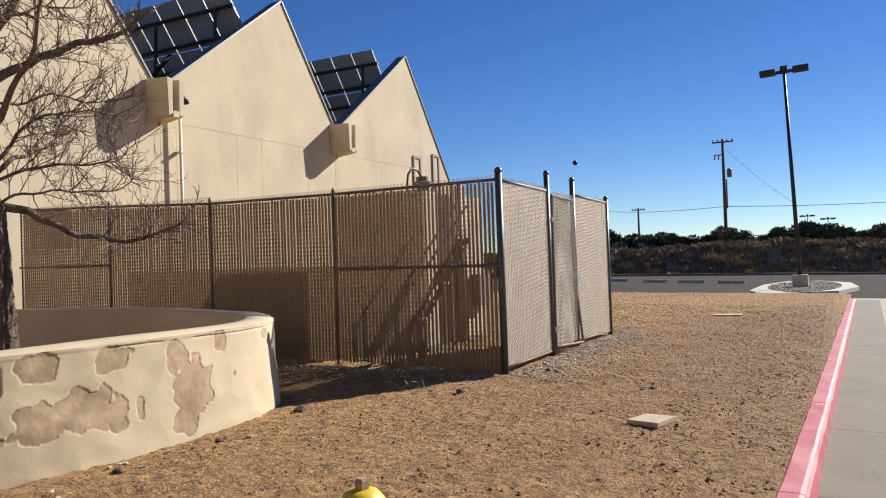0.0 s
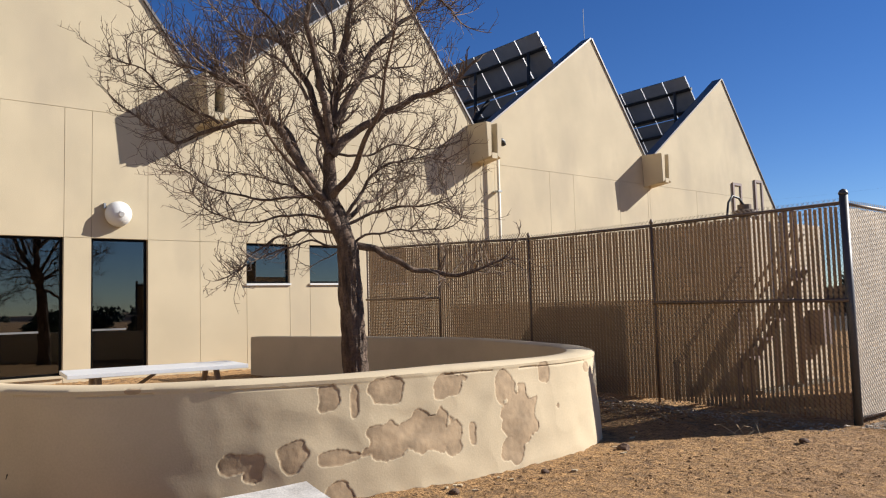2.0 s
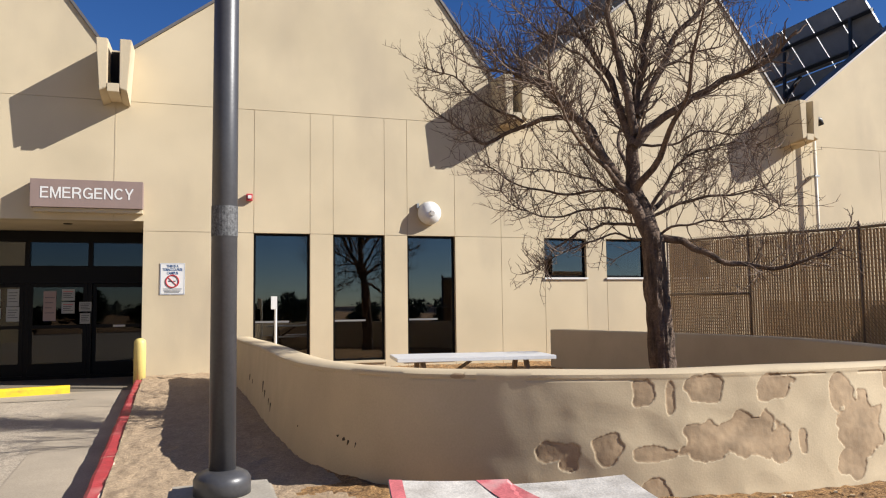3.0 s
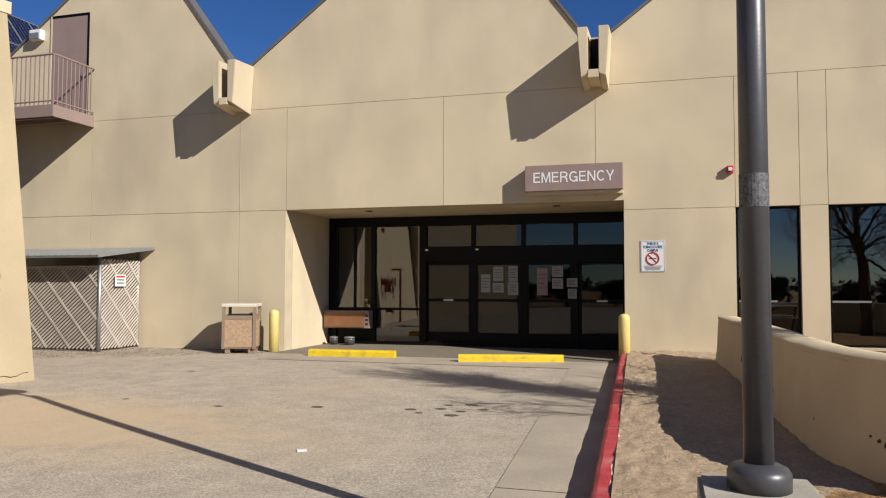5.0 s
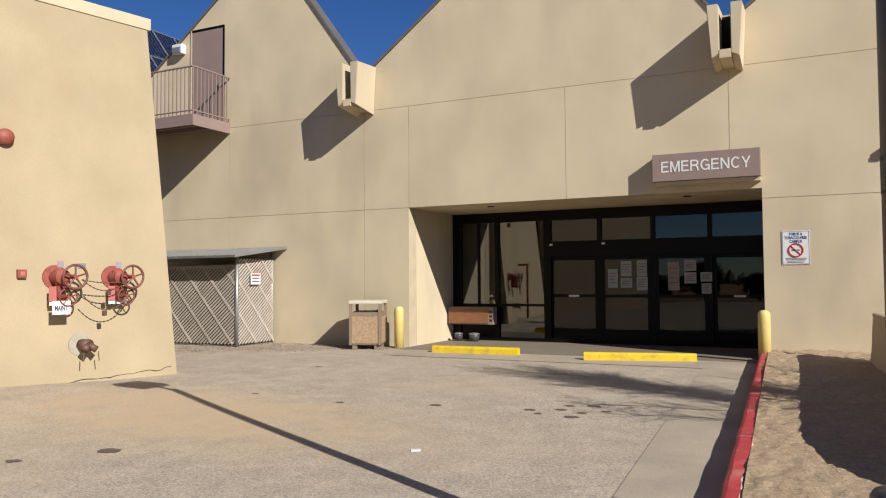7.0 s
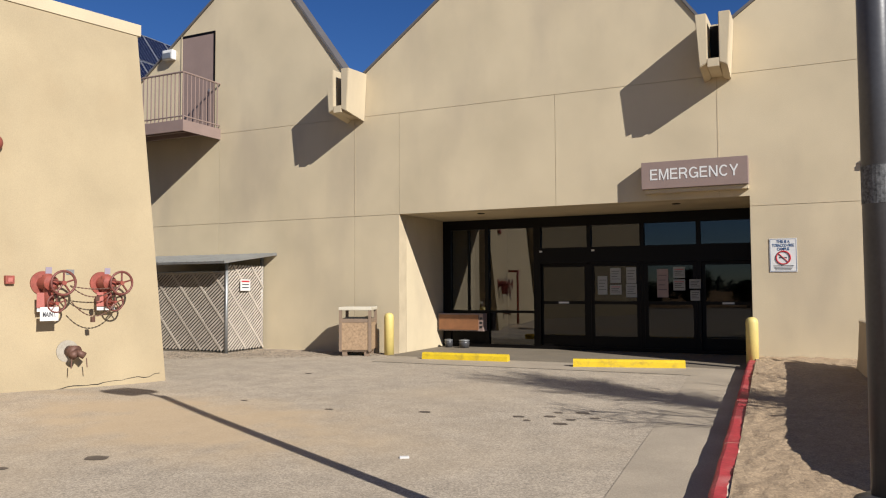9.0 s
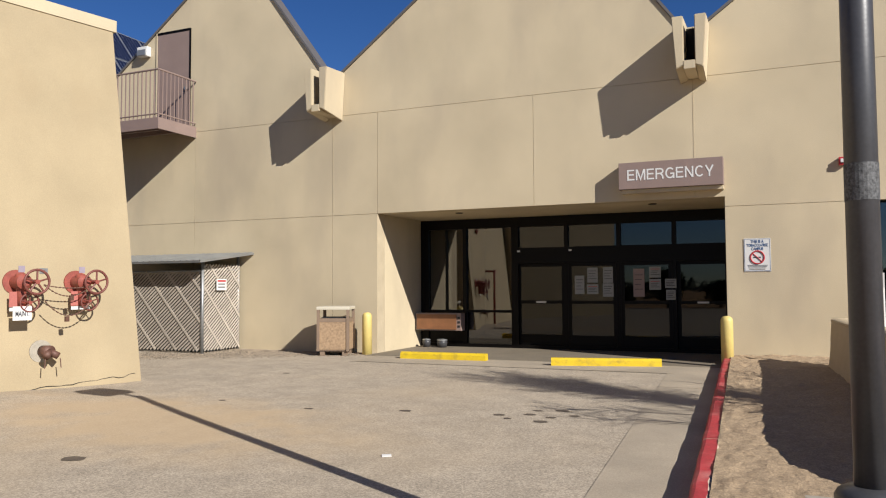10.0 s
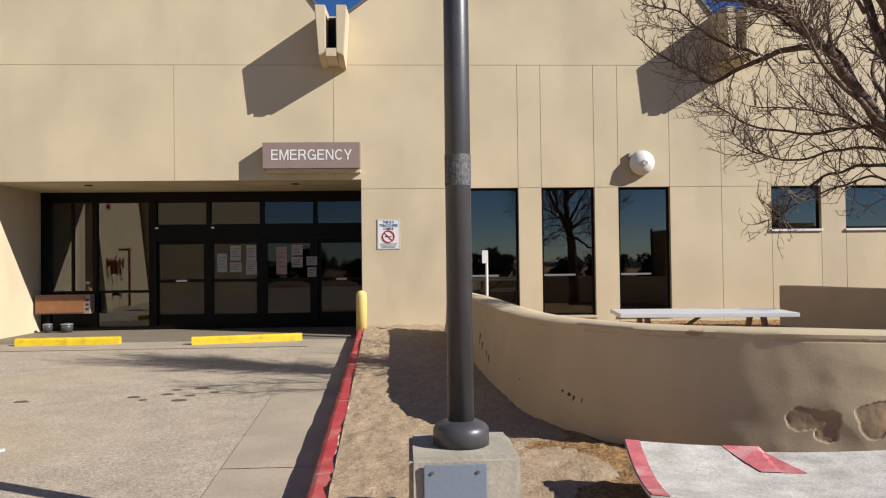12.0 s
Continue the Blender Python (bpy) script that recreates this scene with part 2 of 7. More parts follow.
def bx(x0, x1, y0, y1, z0, z1, bevel=0.0):
    return box(bmesh.new(), x0, x1, y0, y1, z0, z1, bevel)


def tube(bm, pts, radii, n=8, cap=True):
    """A round bar through the points, with a radius at each."""
    rings = []
    pts = [Vector(p) for p in pts]
    if not hasattr(radii, "__len__"):
        radii = [radii] * len(pts)
    u = None
    for i, p in enumerate(pts):
        d = (pts[min(i + 1, len(pts) - 1)] - pts[max(i - 1, 0)]).normalized()
        if u is None:
            u = d.orthogonal().normalized()
        else:
            u = (u - d * u.dot(d))
            u = u.normalized() if u.length > 1e-6 else d.orthogonal().normalized()
        w = d.cross(u)
        rings.append([bm.verts.new(p + (u * math.cos(a) + w * math.sin(a)) * radii[i]) for a in [2 * math.pi * k / n for k in range(n)]])
    for a, b in zip(rings, rings[1:]):
        for k in range(n):
            bm.faces.new((a[k], a[(k + 1) % n], b[(k + 1) % n], b[k]))
    if cap:
        bm.faces.new(rings[0][::-1])
        bm.faces.new(rings[-1])
    return bm


def lathe(bm, profile, n=24, cx=0, cy=0):
    """A turned body from (radius, height) pairs."""
    rings = [[bm.verts.new((cx + r * math.cos(2 * math.pi * k / n), cy + r * math.sin(2 * math.pi * k / n), z)) for k in range(n)] for r, z in profile]
    for a, b in zip(rings, rings[1:]):
        for k in range(n):
            bm.faces.new((a[k], a[(k + 1) % n], b[(k + 1) % n], b[k]))
    bm.faces.new(rings[0][::-1])
    bm.faces.new(rings[-1])
    return bm


def prism(bm, poly, y0, y1, gap=0.0):
    """A panel: the outline poly of (x, z), drawn in by gap, from y0 to y1."""
    pts = [Vector((p[0], p[1])) for p in poly]
    area = sum(a.x * b.y - b.x * a.y for a, b in zip(pts, pts[1:] + pts[:1]))
    if area < 0:
        pts.reverse()
    if gap:
        inner = []
        for i, p in enumerate(pts):
            e1, e2 = (p - pts[i - 1]).normalized(), (pts[(i + 1) % len(pts)] - p).normalized()
            n1, n2 = Vector((-e1.y, e1.x)), Vector((-e2.y, e2.x))
            k = 1 + n1.dot(n2)
            inner.append(p + (n1 + n2) * (gap / max(k, 0.3)))
        pts = inner
    f = [bm.verts.new((p.x, y0, p.y)) for p in pts]
    b = [bm.verts.new((p.x, y1, p.y)) for p in pts]
    bm.faces.new(f)
    bm.faces.new(b[::-1])
    for i in range(len(f)):
        j = (i + 1) % len(f)
        bm.faces.new((f[i], b[i], b[j], f[j]))
    return bm


def rect(x0, x1, z0, z1):
    return [(x0, z0), (x1, z0), (x1, z1), (x0, z1)]


# ---------------------------------------------------------------- ground levels
def road_z(x, y):
    z = 0.0145 * max(-4.0, min(y, 15.2))
    z += 0.13 * math.exp(-((x + 10.5) ** 2 / 4 + (y - 7.6) ** 2 / 3))
    return z


def kerb_y(x):
    return 0.72 - 0.034 * (x - 5)


def kerb_x(y):
    return -0.60 - 0.032 * (y - 5)


R_CORNER = 2.5


def kerb_left(y):
    """The island's left edge at the distance s above the kerb line."""
    s = y - kerb_y(1.0)
    if s >= R_CORNER:
        return kerb_x(y)
    xa = kerb_x(kerb_y(1.0) + R_CORNER)
    return xa + R_CORNER - math.sqrt(max(0, R_CORNER ** 2 - (R_CORNER - s) ** 2))


def island_z(x, y):
    z = 0.175 + 0.0155 * y
    z += 0.02 * noise.noise((x * 0.6, y * 0.6, 0)) + 0.014 * noise.noise((x * 2.1, y * 2.1, 3)) + 0.016 * noise.noise((x * 5.3, y * 5.3, 6)) + 0.016 * noise.noise((x * 12, y * 12, 4)) + 0.007 * noise.noise((x * 24, y * 24, 9))
    z += 0.035 * math.exp(-((y - 3.75) / 0.35) ** 2) * (1 if 8.6 < x < 14.2 else 0)
    edge = min(1.0, max(0.0, (y - kerb_y(x)) / 0.5))
    return z * edge + (0.0145 * y + 0.145) * (1 - edge)


def sheet(name, xs, ys, fz, material, label, category, fx=None):
    verts, faces = [], []
    for y in ys:
        for x in xs:
            X, Y = fx(x, y) if fx else (x, y)
            verts.append((X, Y, fz(X, Y)))
    n = len(xs)
    for j in range(len(ys) - 1):
        for i in range(n - 1):
            a = j * n + i
            faces.append((a, a + 1, a + n + 1, a + n))
    ob = raw(name, verts, faces, material, smooth=True)
    return tagged(ob, label, category, kind="structure")


def steps(a, b, n):
    return [a + (b - a) * i / n for i in range(n + 1)]


far = [-3000, -900, -300, -120, -60] + steps(-45, 75, 12) + [120, 300, 900, 3000]
sheet("ground", far, far, lambda x, y: -0.16, M_DIRT, "bare brown dirt reaching the horizon", "ground")
sheet("road", steps(-40, 58, 140), steps(-26, 17.6, 90), road_z, M_ASPHALT, "worn grey asphalt driveway with sandy stains", "road")

sheet("parking_lot", steps(28.4, 52.5, 24), steps(-20, 30, 50), lambda x, y: road_z(x, y) + 0.008, M_LOT, "grey asphalt parking lot beyond the dirt", "parking lot")


def island_map(u, v):
    x_far = 28.2
    y_lo = kerb_y(1.0)
    y = y_lo + (15.95 - y_lo) * v
    x0 = kerb_left(y)
    x = x0 + (x_far - x0) * u
    return x, y + (kerb_y(x) - y_lo) * (1 - v)


us = [(i / 460) ** 1.25 for i in range(461)]
vs = [(i / 300) ** 1.35 for i in range(301)]
isle = sheet("dirt_island", us, vs, island_z, M_DIRT, "trampled brown dirt between kerb and building", "ground", fx=island_map)
isle.data.materials.append(M_SAND)
for f in isle.data.polygons:
    c = f.center
    if c.x < 1.0 + 0.5 * noise.noise((c.x * 1.5, c.y * 1.5, 4)) and c.y > 3.6:
        f.material_index = 1

# ---------------------------------------------------------------- building front
PITCH, V0 = 7.93, -9.43
VALLEY = [V0 + PITCH * k for k in range(-2, 5)]
WY = 15.9
Z_V, Z_P, Z_J, Z_L = 6.6, 10.2, 5.62, 3.14
PEAK, HALF = 5.08, 0.22
END_X = VALLEY[-1] + PEAK + (Z_P - 0.1) / 1.327


def end_x(z):
    return VALLEY[-1] + PEAK + (Z_P - z) / 1.327


panels = []
for k, v in enumerate(VALLEY):
    if k < len(VALLEY) - 1:
        panels.append([(v, Z_J), (v + PITCH, Z_J), (v + PITCH, Z_V), (v + PITCH - HALF, Z_V), (v + PEAK, Z_P), (v + HALF, Z_V), (v, Z_V)])
    else:
        panels.append([(v, Z_J), (end_x(Z_J), Z_J), (v + PEAK, Z_P), (v + HALF, Z_V), (v, Z_V)])
OPEN_L, OPEN_R, Z_OPEN = -8.29, -1.0, 3.325
mid = [VALLEY[0], VALLEY[1], -13.5, -9.46, -8.29, -4.66, -1.52]
for a, b in zip(mid, mid[1:]):
    panels.append(rect(a, b, Z_OPEN, Z_J))
panels.append([(-1.52, Z_OPEN), (OPEN_R, Z_OPEN), (OPEN_R, Z_L), (1.04, Z_L), (1.04, Z_J), (-1.52, Z_J)])
mid = [1.04, 2.15, 2.62, 3.70, 4.19, 5.25, 6.32, 7.36, 8.40, 8.92, 9.94, 10.68, 11.7, 14.36, 14.9, 17.2, 18.3, 20.6, 22.29, 25.2, 28.0]
for a, b in zip(mid, mid[1:]):
    panels.append(rect(a, b, Z_L, Z_J))
panels.append([(28.0, Z_L), (end_x(Z_L), Z_L), (end_x(Z_J), Z_J), (28.0, Z_J)])
low = [VALLEY[0], VALLEY[1], -13.5, -9.46, OPEN_L]
for a, b in zip(low, low[1:]):
    panels.append(rect(a, b, -0.3, Z_OPEN))
WINS = [(1.04, 2.15, 0.56), (2.62, 3.70, 0.56), (4.19, 5.25, 0.56), (7.36, 8.40, 2.26), (8.92, 9.94, 2.26), (10.68, 11.7, 2.26)]
low = [OPEN_R, 1.04, 2.15, 2.62, 3.70, 4.19, 5.25, 6.32, 7.36, 8.40, 8.92, 9.94, 10.68, 11.7, 14.36, 18.3, 22.29, 28.0]
for a, b in zip(low, low[1:]):
    sill = [w[2] for w in WINS if abs(w[0] - a) < 0.01]
    panels.append(rect(a, b, -0.3, sill[0] if sill else Z_L))
panels.append([(28.0, -0.3), (end_x(-0.3), -0.3), (end_x(Z_L), Z_L), (28.0, Z_L)])

wall = tagged(empty("wall_front"), "beige stucco sawtooth-gabled hospital wall with thin joints", "wall", kind="structure")
for p in panels:
    part("panel", prism(bmesh.new(), p, WY, WY + 0.014, 0.0045), M_STUCCO, wall)
bm = bmesh.new()
for p in panels:
    prism(bm, p, WY + 0.014, WY + 0.32)
part("wall_core", bm, M_CORE, wall)

# metal coping along the gables, flat roof behind
BACK = 30.0
for k, v in enumerate(VALLEY):
    last = k == len(VALLEY) - 1
    xr, zr = (end_x(0.1), 0.1) if last else (v + PITCH - HALF, Z_V)
    cop = tagged(empty("gable_coping", v, 0, 0), "thin dark metal coping along a gable edge", "coping", "gable copings", kind="structure")
    for (xa, za), (xb, zb), nm in (((v + HALF, Z_V), (v + PEAK, Z_P), "long_flashing"), ((v + PEAK, Z_P), (xr, zr), "steep_flashing")):
        n = Vector((-(zb - za), xb - xa)).normalized() * 0.052
        quad = [(xa, za + 0.004), (xb, zb + 0.004), (xb + n.x, zb + n.y), (xa + n.x, za + n.y)]
        ob = part(nm, prism(bmesh.new(), quad, WY - 0.04, WY + 0.36), M_FLASH, cop)
        ob.location.x = -v
tagged(part("roof", bx(VALLEY[0], VALLEY[-1] + PEAK + 2, WY + 0.33, BACK, 6.1, 6.3), M_ROOF), "flat dark roof behind the gabled front", "roof", kind="structure")
tagged(part("wall_back", bx(VALLEY[0], VALLEY[-1] + PEAK + 2, BACK, BACK + 0.3, -0.3, 6.5), M_STUCCO), "plain beige rear wall of the building", "wall", kind="structure")
tagged(part("wall_side", bx(VALLEY[0] - 0.3, VALLEY[0], WY + 0.33, BACK, -0.3, 6.5), M_STUCCO), "plain beige side wall of the building", "wall", kind="structure")

# ---------------------------------------------------------------- patio wall
def smooth_line(ctrl, step):
    """A Catmull-Rom line through the points, resampled at an even step."""
    c, pts = [Vector(p) for p in ctrl], []
    for i in range(len(c) - 1):
        p0, p1, p2, p3 = c[max(i - 1, 0)], c[i], c[i + 1], c[min(i + 2, len(c) - 1)]
        for k in range(40):
            t = k / 40
            pts.append(0.5 * (2 * p1 + (p2 - p0) * t + (2 * p0 - 5 * p1 + 4 * p2 - p3) * t * t + (3 * p1 - p0 - 3 * p2 + p3) * t ** 3))
    pts.append(c[-1])
    even, left = [pts[0]], step
    for a, b in zip(pts, pts[1:]):
        d = (b - a).length
        while left <= d:
            even.append(a.lerp(b, left / d))
            left += step
        left -= d
    return even


PATIO = smooth_line([(0.62, 14.5), (0.78, 11.5), (0.86, 9.0), (0.98, 7.6), (1.35, 6.6), (2.0, 5.98), (2.9, 5.55), (3.8, 5.34), (4.8, 5.27),
                     (5.74, 5.345), (6.38, 5.61), (6.9, 6.14), (7.3, 6.9), (7.7, 7.9), (7.95, 9.0), (7.95, 10.5), (7.7, 12.2), (7.35, 13.6), (7.05, 14.6)], 0.008)
PATIO = [p for i, p in enumerate(PATIO) if p.y < 7.3 or i % 5 == 0]
# places along the front where the plaster has come off: x, z, half width, half height
SPALLS = [(3.13, 1.00, 0.075, 0.09), (3.33, 0.96, 0.035, 0.14), (3.58, 1.02, 0.135, 0.10), (4.16, 1.02, 0.15, 0.095), (4.76, 0.96, 0.11, 0.12),
          (4.91, 0.68, 0.21, 0.22), (4.82, 0.42, 0.13, 0.12), (3.56, 0.64, 0.145, 0.145), (3.93, 0.67, 0.235, 0.155), (4.18, 0.60, 0.08, 0.17),
          (4.37, 0.60, 0.035, 0.08), (2.55, 0.58, 0.13, 0.075), (2.60, 0.50, 0.06, 0.06), (2.88, 0.59, 0.105, 0.11), (3.18, 0.56, 0.13, 0.055),
          (3.20, 0.29, 0.115, 0.085), (5.28, 1.04, 0.07, 0.09), (6.0, 1.02, 0.06, 0.045), (6.35, 0.72, 0.05, 0.09), (5.44, 0.72, 0.025, 0.028), (1.9, 1.12, 0.05, 0.02)]


def spall(x, y, z):
    """Above 0 inside a bare patch, below 0 on sound plaster."""
    if y > 7.3:
        return -0.5
    best = -0.5
    wob = 0.5 * noise.noise((x * 8, z * 8, 5)) + 0.13 * noise.noise((x * 19, z * 19, 9)) + 0.05 * noise.noise((x * 45, z * 45, 2))
    for cx, cz, rx, rz in SPALLS:
        if abs(x - cx) < rx * 1.6 and abs(z - cz) < rz * 1.6:
            d = ((abs(x - cx) / rx) ** 2.4 + (abs(z - cz) / rz) ** 2.4) ** 0.42
            best = max(best, min(0.5, 1.05 + wob - d))
    return best


zs = [-0.1, 0.1] + [0.14 + 0.008 * i for i in range(125)]
verts, faces, bare = [], [], []
cols = len(zs) + 5
for i, p in enumerate(PATIO):
    d = (PATIO[min(i + 2, len(PATIO) - 1)] - PATIO[max(i - 2, 0)]).normalized()
    inn = Vector((-d.y, d.x))
    zt = 1.15 + 0.012 * noise.noise((p.x * 0.8, p.y * 0.8, 7))
    for j, z in enumerate(zs):
        o = -0.085 + 0.075 * min(1, max(0, z / 1.1)) + 0.012 * noise.noise((p.x * 1.3, p.y * 1.3, z * 1.7)) + 0.005 * noise.noise((p.x * 5, p.y * 5, z * 5))
        if p.y < 6.6:
            o += 0.02 * max(0, noise.noise((p.x * 2.6, 1.0, z * 3.4))) * min(1, max(0, (p.x - 2.2)))
            rough = min(1, max(0, (p.x - 2.0) / 0.4)) * min(1, max(0.25, (4.6 - p.x) / 0.9))
            o += rough * (0.007 * noise.noise((p.x * 2.6, 2.0, z * 4.4)) + 0.0008 * noise.noise((p.x * 10, 4.0, z * 13)))
        if abs(z - (zt - 0.057)) < 0.0066 and noise.noise((p.x * 2.2, p.y * 2.2, 3)) > 0.05:
            o += 0.007
        elif z > zt - 0.05:
            o -= 0.003
        s = spall(p.x, p.y, z)
        q = p + inn * (o + min(1, max(0, s * 30)) * (0.0045 + 0.002 * math.exp(-((s - 0.05) / 0.035) ** 2) + 0.002 * noise.noise((p.x * 14, p.y * 14, z * 14)) + 0.0012 * noise.noise((p.x * 31, p.y * 31, z * 31))))
        verts.append((q.x, q.y, min(z, zt - 0.015)))
        bare.append(0.5 + s)
    chip = 0.02 * max(0, noise.noise((p.x * 3.1, p.y * 3.1, 2.2)))
    for o, z in ((0.012 + chip, zt), (0.14, zt + 0.006), (0.275, zt), (0.295, zt - 0.02), (0.30, -0.1)):
        q = p + inn * o
        verts.append((q.x, q.y, z))
        bare.append(0.0)
for i in range(len(PATIO) - 1):
    for j in range(cols - 1):
        a = i * cols + j
        faces.append((a, a + cols, a + cols + 1, a + 1))
faces.append(tuple(range(cols)))
faces.append(tuple((len(PATIO) - 1) * cols + j for j in range(cols))[::-1])
patio = raw("patio_wall", verts, faces, M_STUCCO_WALL, smooth=True)
patio.data.attributes.new("bare", "FLOAT", "POINT").data.foreach_set("value", bare)
patio.data.set_sharp_from_angle(angle=radians(50))
tagged(patio, "curved low stucco patio wall with flaking plaster patches", "wall", kind="structure")
M_GOUGE = mat("gouge", (0.05, 0.035, 0.022), 0.95, vary=0.3, scale=30, bump=0.2)
grng = random.Random(23)
for gx, gy, gz, wide, tall in ((0.725, 11.83, 0.66, 0.04, 0.10), (0.739, 11.44, 0.645, 0.03, 0.08), (0.779, 10.2, 0.68, 0.03, 0.16), (0.783, 9.99, 0.61, 0.04, 0.13), (0.793, 9.57, 0.575, 0.02, 0.13), (0.796, 9.39, 0.53, 0.03, 0.11),
                               (0.903, 7.75, 0.56, 0.012, 0.02), (1.165, 6.85, 0.568, 0.045, 0.03), (1.19, 6.79, 0.545, 0.02, 0.045), (1.235, 6.70, 0.538, 0.010, 0.05), (1.13, 6.93, 0.585, 0.025, 0.02)):
    i = min(range(len(PATIO)), key=lambda k: (PATIO[k] - Vector((gx, gy))).length)
    d = (PATIO[min(i + 2, len(PATIO) - 1)] - PATIO[max(i - 2, 0)]).normalized()
    nn, bm, n = Vector((d.y, -d.x)), bmesh.new(), 9
    front_ring, back_ring = [], []
    for k in range(n):
        a, r = 2 * math.pi * k / n, grng.uniform(0.55, 1.15)
        q = Vector((gx, gy)) + d * (wide / 2 * r * math.cos(a) + 0.15 * tall * math.sin(a))
        z = gz + tall / 2 * r * math.sin(a)
        for ring, off in ((front_ring, 0.004), (back_ring, -0.02)):
            ring.append(bm.verts.new((q.x + nn.x * off, q.y + nn.y * off, z)))
    bm.faces.new(front_ring)
    bm.faces.new(back_ring[::-1])
    for k in range(n):
        m = (k + 1) % n
        bm.faces.new((front_ring[k], back_ring[k], back_ring[m], front_ring[m]))
    part("gouge", bm, M_GOUGE, patio, "dark gouge in the plaster")

# ---------------------------------------------------------------- neighbouring wing with leaning wall
bm = bmesh.new()
c0, c1 = Vector((-9.76, 10.55)), Vector((-10.55, 7.2))
away = Vector((-1.0, 0.22)).normalized()
along = (c1 - c0).normalized()
far_pt = c0 + along * 23
top = 6.05
base_pts = [c0, far_pt, far_pt + away * 8, c0 + away * 8]
lean = [Vector((-0.68, -0.12)), Vector((-0.68, -0.12)), Vector((0, 0)), Vector((0, -0.12))]
lo = [bm.verts.new((p.x, p.y, -0.2)) for p in base_pts]
hi = [bm.verts.new((p.x + l.x, p.y + l.y, top)) for p, l in zip(base_pts, lean)]
bm.faces.new(lo[::-1])
bm.faces.new(hi)
for i in range(4):
    j = (i + 1) % 4
    bm.faces.new((lo[i], lo[j], hi[j], hi[i]))
annex = tagged(empty("wall_wing"), "leaning yellow stucco wall of the neighbouring wing", "wall", kind="structure")
part("wall_body", bm, M_STUCCO_ANNEX, annex)
bm = bmesh.new()
cap = [hp for hp in [Vector((p.x + l.x, p.y + l.y)) for p, l in zip(base_pts, lean)]]
mid_c = sum(cap, Vector((0, 0))) / 4
out = [p + (p - mid_c).normalized() * 0.06 for p in cap]
a = [bm.verts.new((p.x, p.y, top + 0.003)) for p in out]
b = [bm.verts.new((p.x, p.y, top + 0.2)) for p in out]
bm.faces.new(a[::-1]); bm.faces.new(b)
for i in range(4):
    j = (i + 1) % 4
    bm.faces.new((a[i], a[j], b[j], b[i]))
part("coping", bm, M_STUCCO, annex)

# the wing turns a corner behind the driveway; only the entrance glass mirrors it
ret = tagged(empty("wall_wing_return"), "beige stucco return of the neighbouring wing", "wall", kind="structure")
bm = bmesh.new()
foot = [(-13.0, -3.3), (-9.2, -12.0), (-14.0, -14.0), (-16.0, -4.0)]
for z0, z1, grow in ((-0.2, 6.0, 1.0), (6.004, 6.2, 1.01)):
    lo = [bm.verts.new((-13 + (x + 13) * grow, -8.5 + (y + 8.5) * grow, z0)) for x, y in foot]
    hi = [bm.verts.new((v.co.x, v.co.y, z1)) for v in lo]
    bm.faces.new(lo[::-1]); bm.faces.new(hi)
    for i in range(4):
        j = (i + 1) % 4
        bm.faces.new((lo[i], lo[j], hi[j], hi[i]))
part("wall_body", bm, M_STUCCO_ANNEX, ret)

# ---------------------------------------------------------------- entrance recess
SY = 18.2
tagged(part("wall_recess_left", bx(-8.6, OPEN_L + 0.0, WY + 0.33, SY + 0.2, -0.2, 3.6), M_STUCCO), "beige stucco side wall of the entrance recess", "wall", kind="structure")
tagged(part("wall_recess_right", bx(OPEN_R, -0.7, WY + 0.33, SY + 0.2, -0.2, 3.6), M_STUCCO), "beige stucco side wall of the entrance recess", "wall", kind="structure")
soffit = tagged(part("ceiling", bx(-8.6, -0.7, WY + 0.33, SY + 0.3, Z_OPEN + 0.004, Z_OPEN + 0.2), M_STUCCO), "beige plaster soffit over the entrance", "ceiling", kind="structure")
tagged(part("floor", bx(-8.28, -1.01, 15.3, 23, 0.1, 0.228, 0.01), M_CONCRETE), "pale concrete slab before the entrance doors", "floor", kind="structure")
# lobby walls carry the indoor shade in their near-black colour
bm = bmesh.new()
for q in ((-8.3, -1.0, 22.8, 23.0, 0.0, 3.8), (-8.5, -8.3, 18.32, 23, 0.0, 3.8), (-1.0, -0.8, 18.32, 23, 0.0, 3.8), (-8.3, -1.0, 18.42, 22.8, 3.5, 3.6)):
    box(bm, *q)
tagged(part("wall_lobby", bm, M_SHADE_BLACK), "lobby walls behind the entrance glass, coloured near-black for shade", "wall", kind="structure")
# rooms behind the windows, their dimness put into the wall colour too
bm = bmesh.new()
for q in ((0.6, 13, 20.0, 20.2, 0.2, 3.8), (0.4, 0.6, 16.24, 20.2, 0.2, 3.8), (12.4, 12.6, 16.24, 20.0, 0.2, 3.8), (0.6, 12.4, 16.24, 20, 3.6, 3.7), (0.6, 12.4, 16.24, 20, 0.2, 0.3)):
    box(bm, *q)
tagged(part("wall_rooms", bm, M_SHADE_BLACK), "rooms behind the tinted windows, coloured near-black for shade", "wall", kind="structure")

front = tagged(empty("storefront"), "dark bronze storefront with tinted glass and sliding doors", "storefront", kind="structure")
XS = [-8.17, -7.10, -5.82, -4.58, -3.38, -2.18, -1.02]
Z_T0, Z_T1, Z_DOOR, Z_SILL = 2.59, 3.09, 2.22, 1.06
part("head", bx(-8.28, -1.01, SY - 0.05, SY + 0.1, Z_T1, Z_OPEN - 0.003), M_BRONZE, front)
part("threshold", bx(-8.28, -1.01, SY - 0.05, SY + 0.1, 0.231, 0.31), M_BRONZE, front)
part("door_header", bx(-5.73, -1.01, SY - 0.08, SY + 0.12, Z_DOOR, Z_T0), M_BRONZE, front)
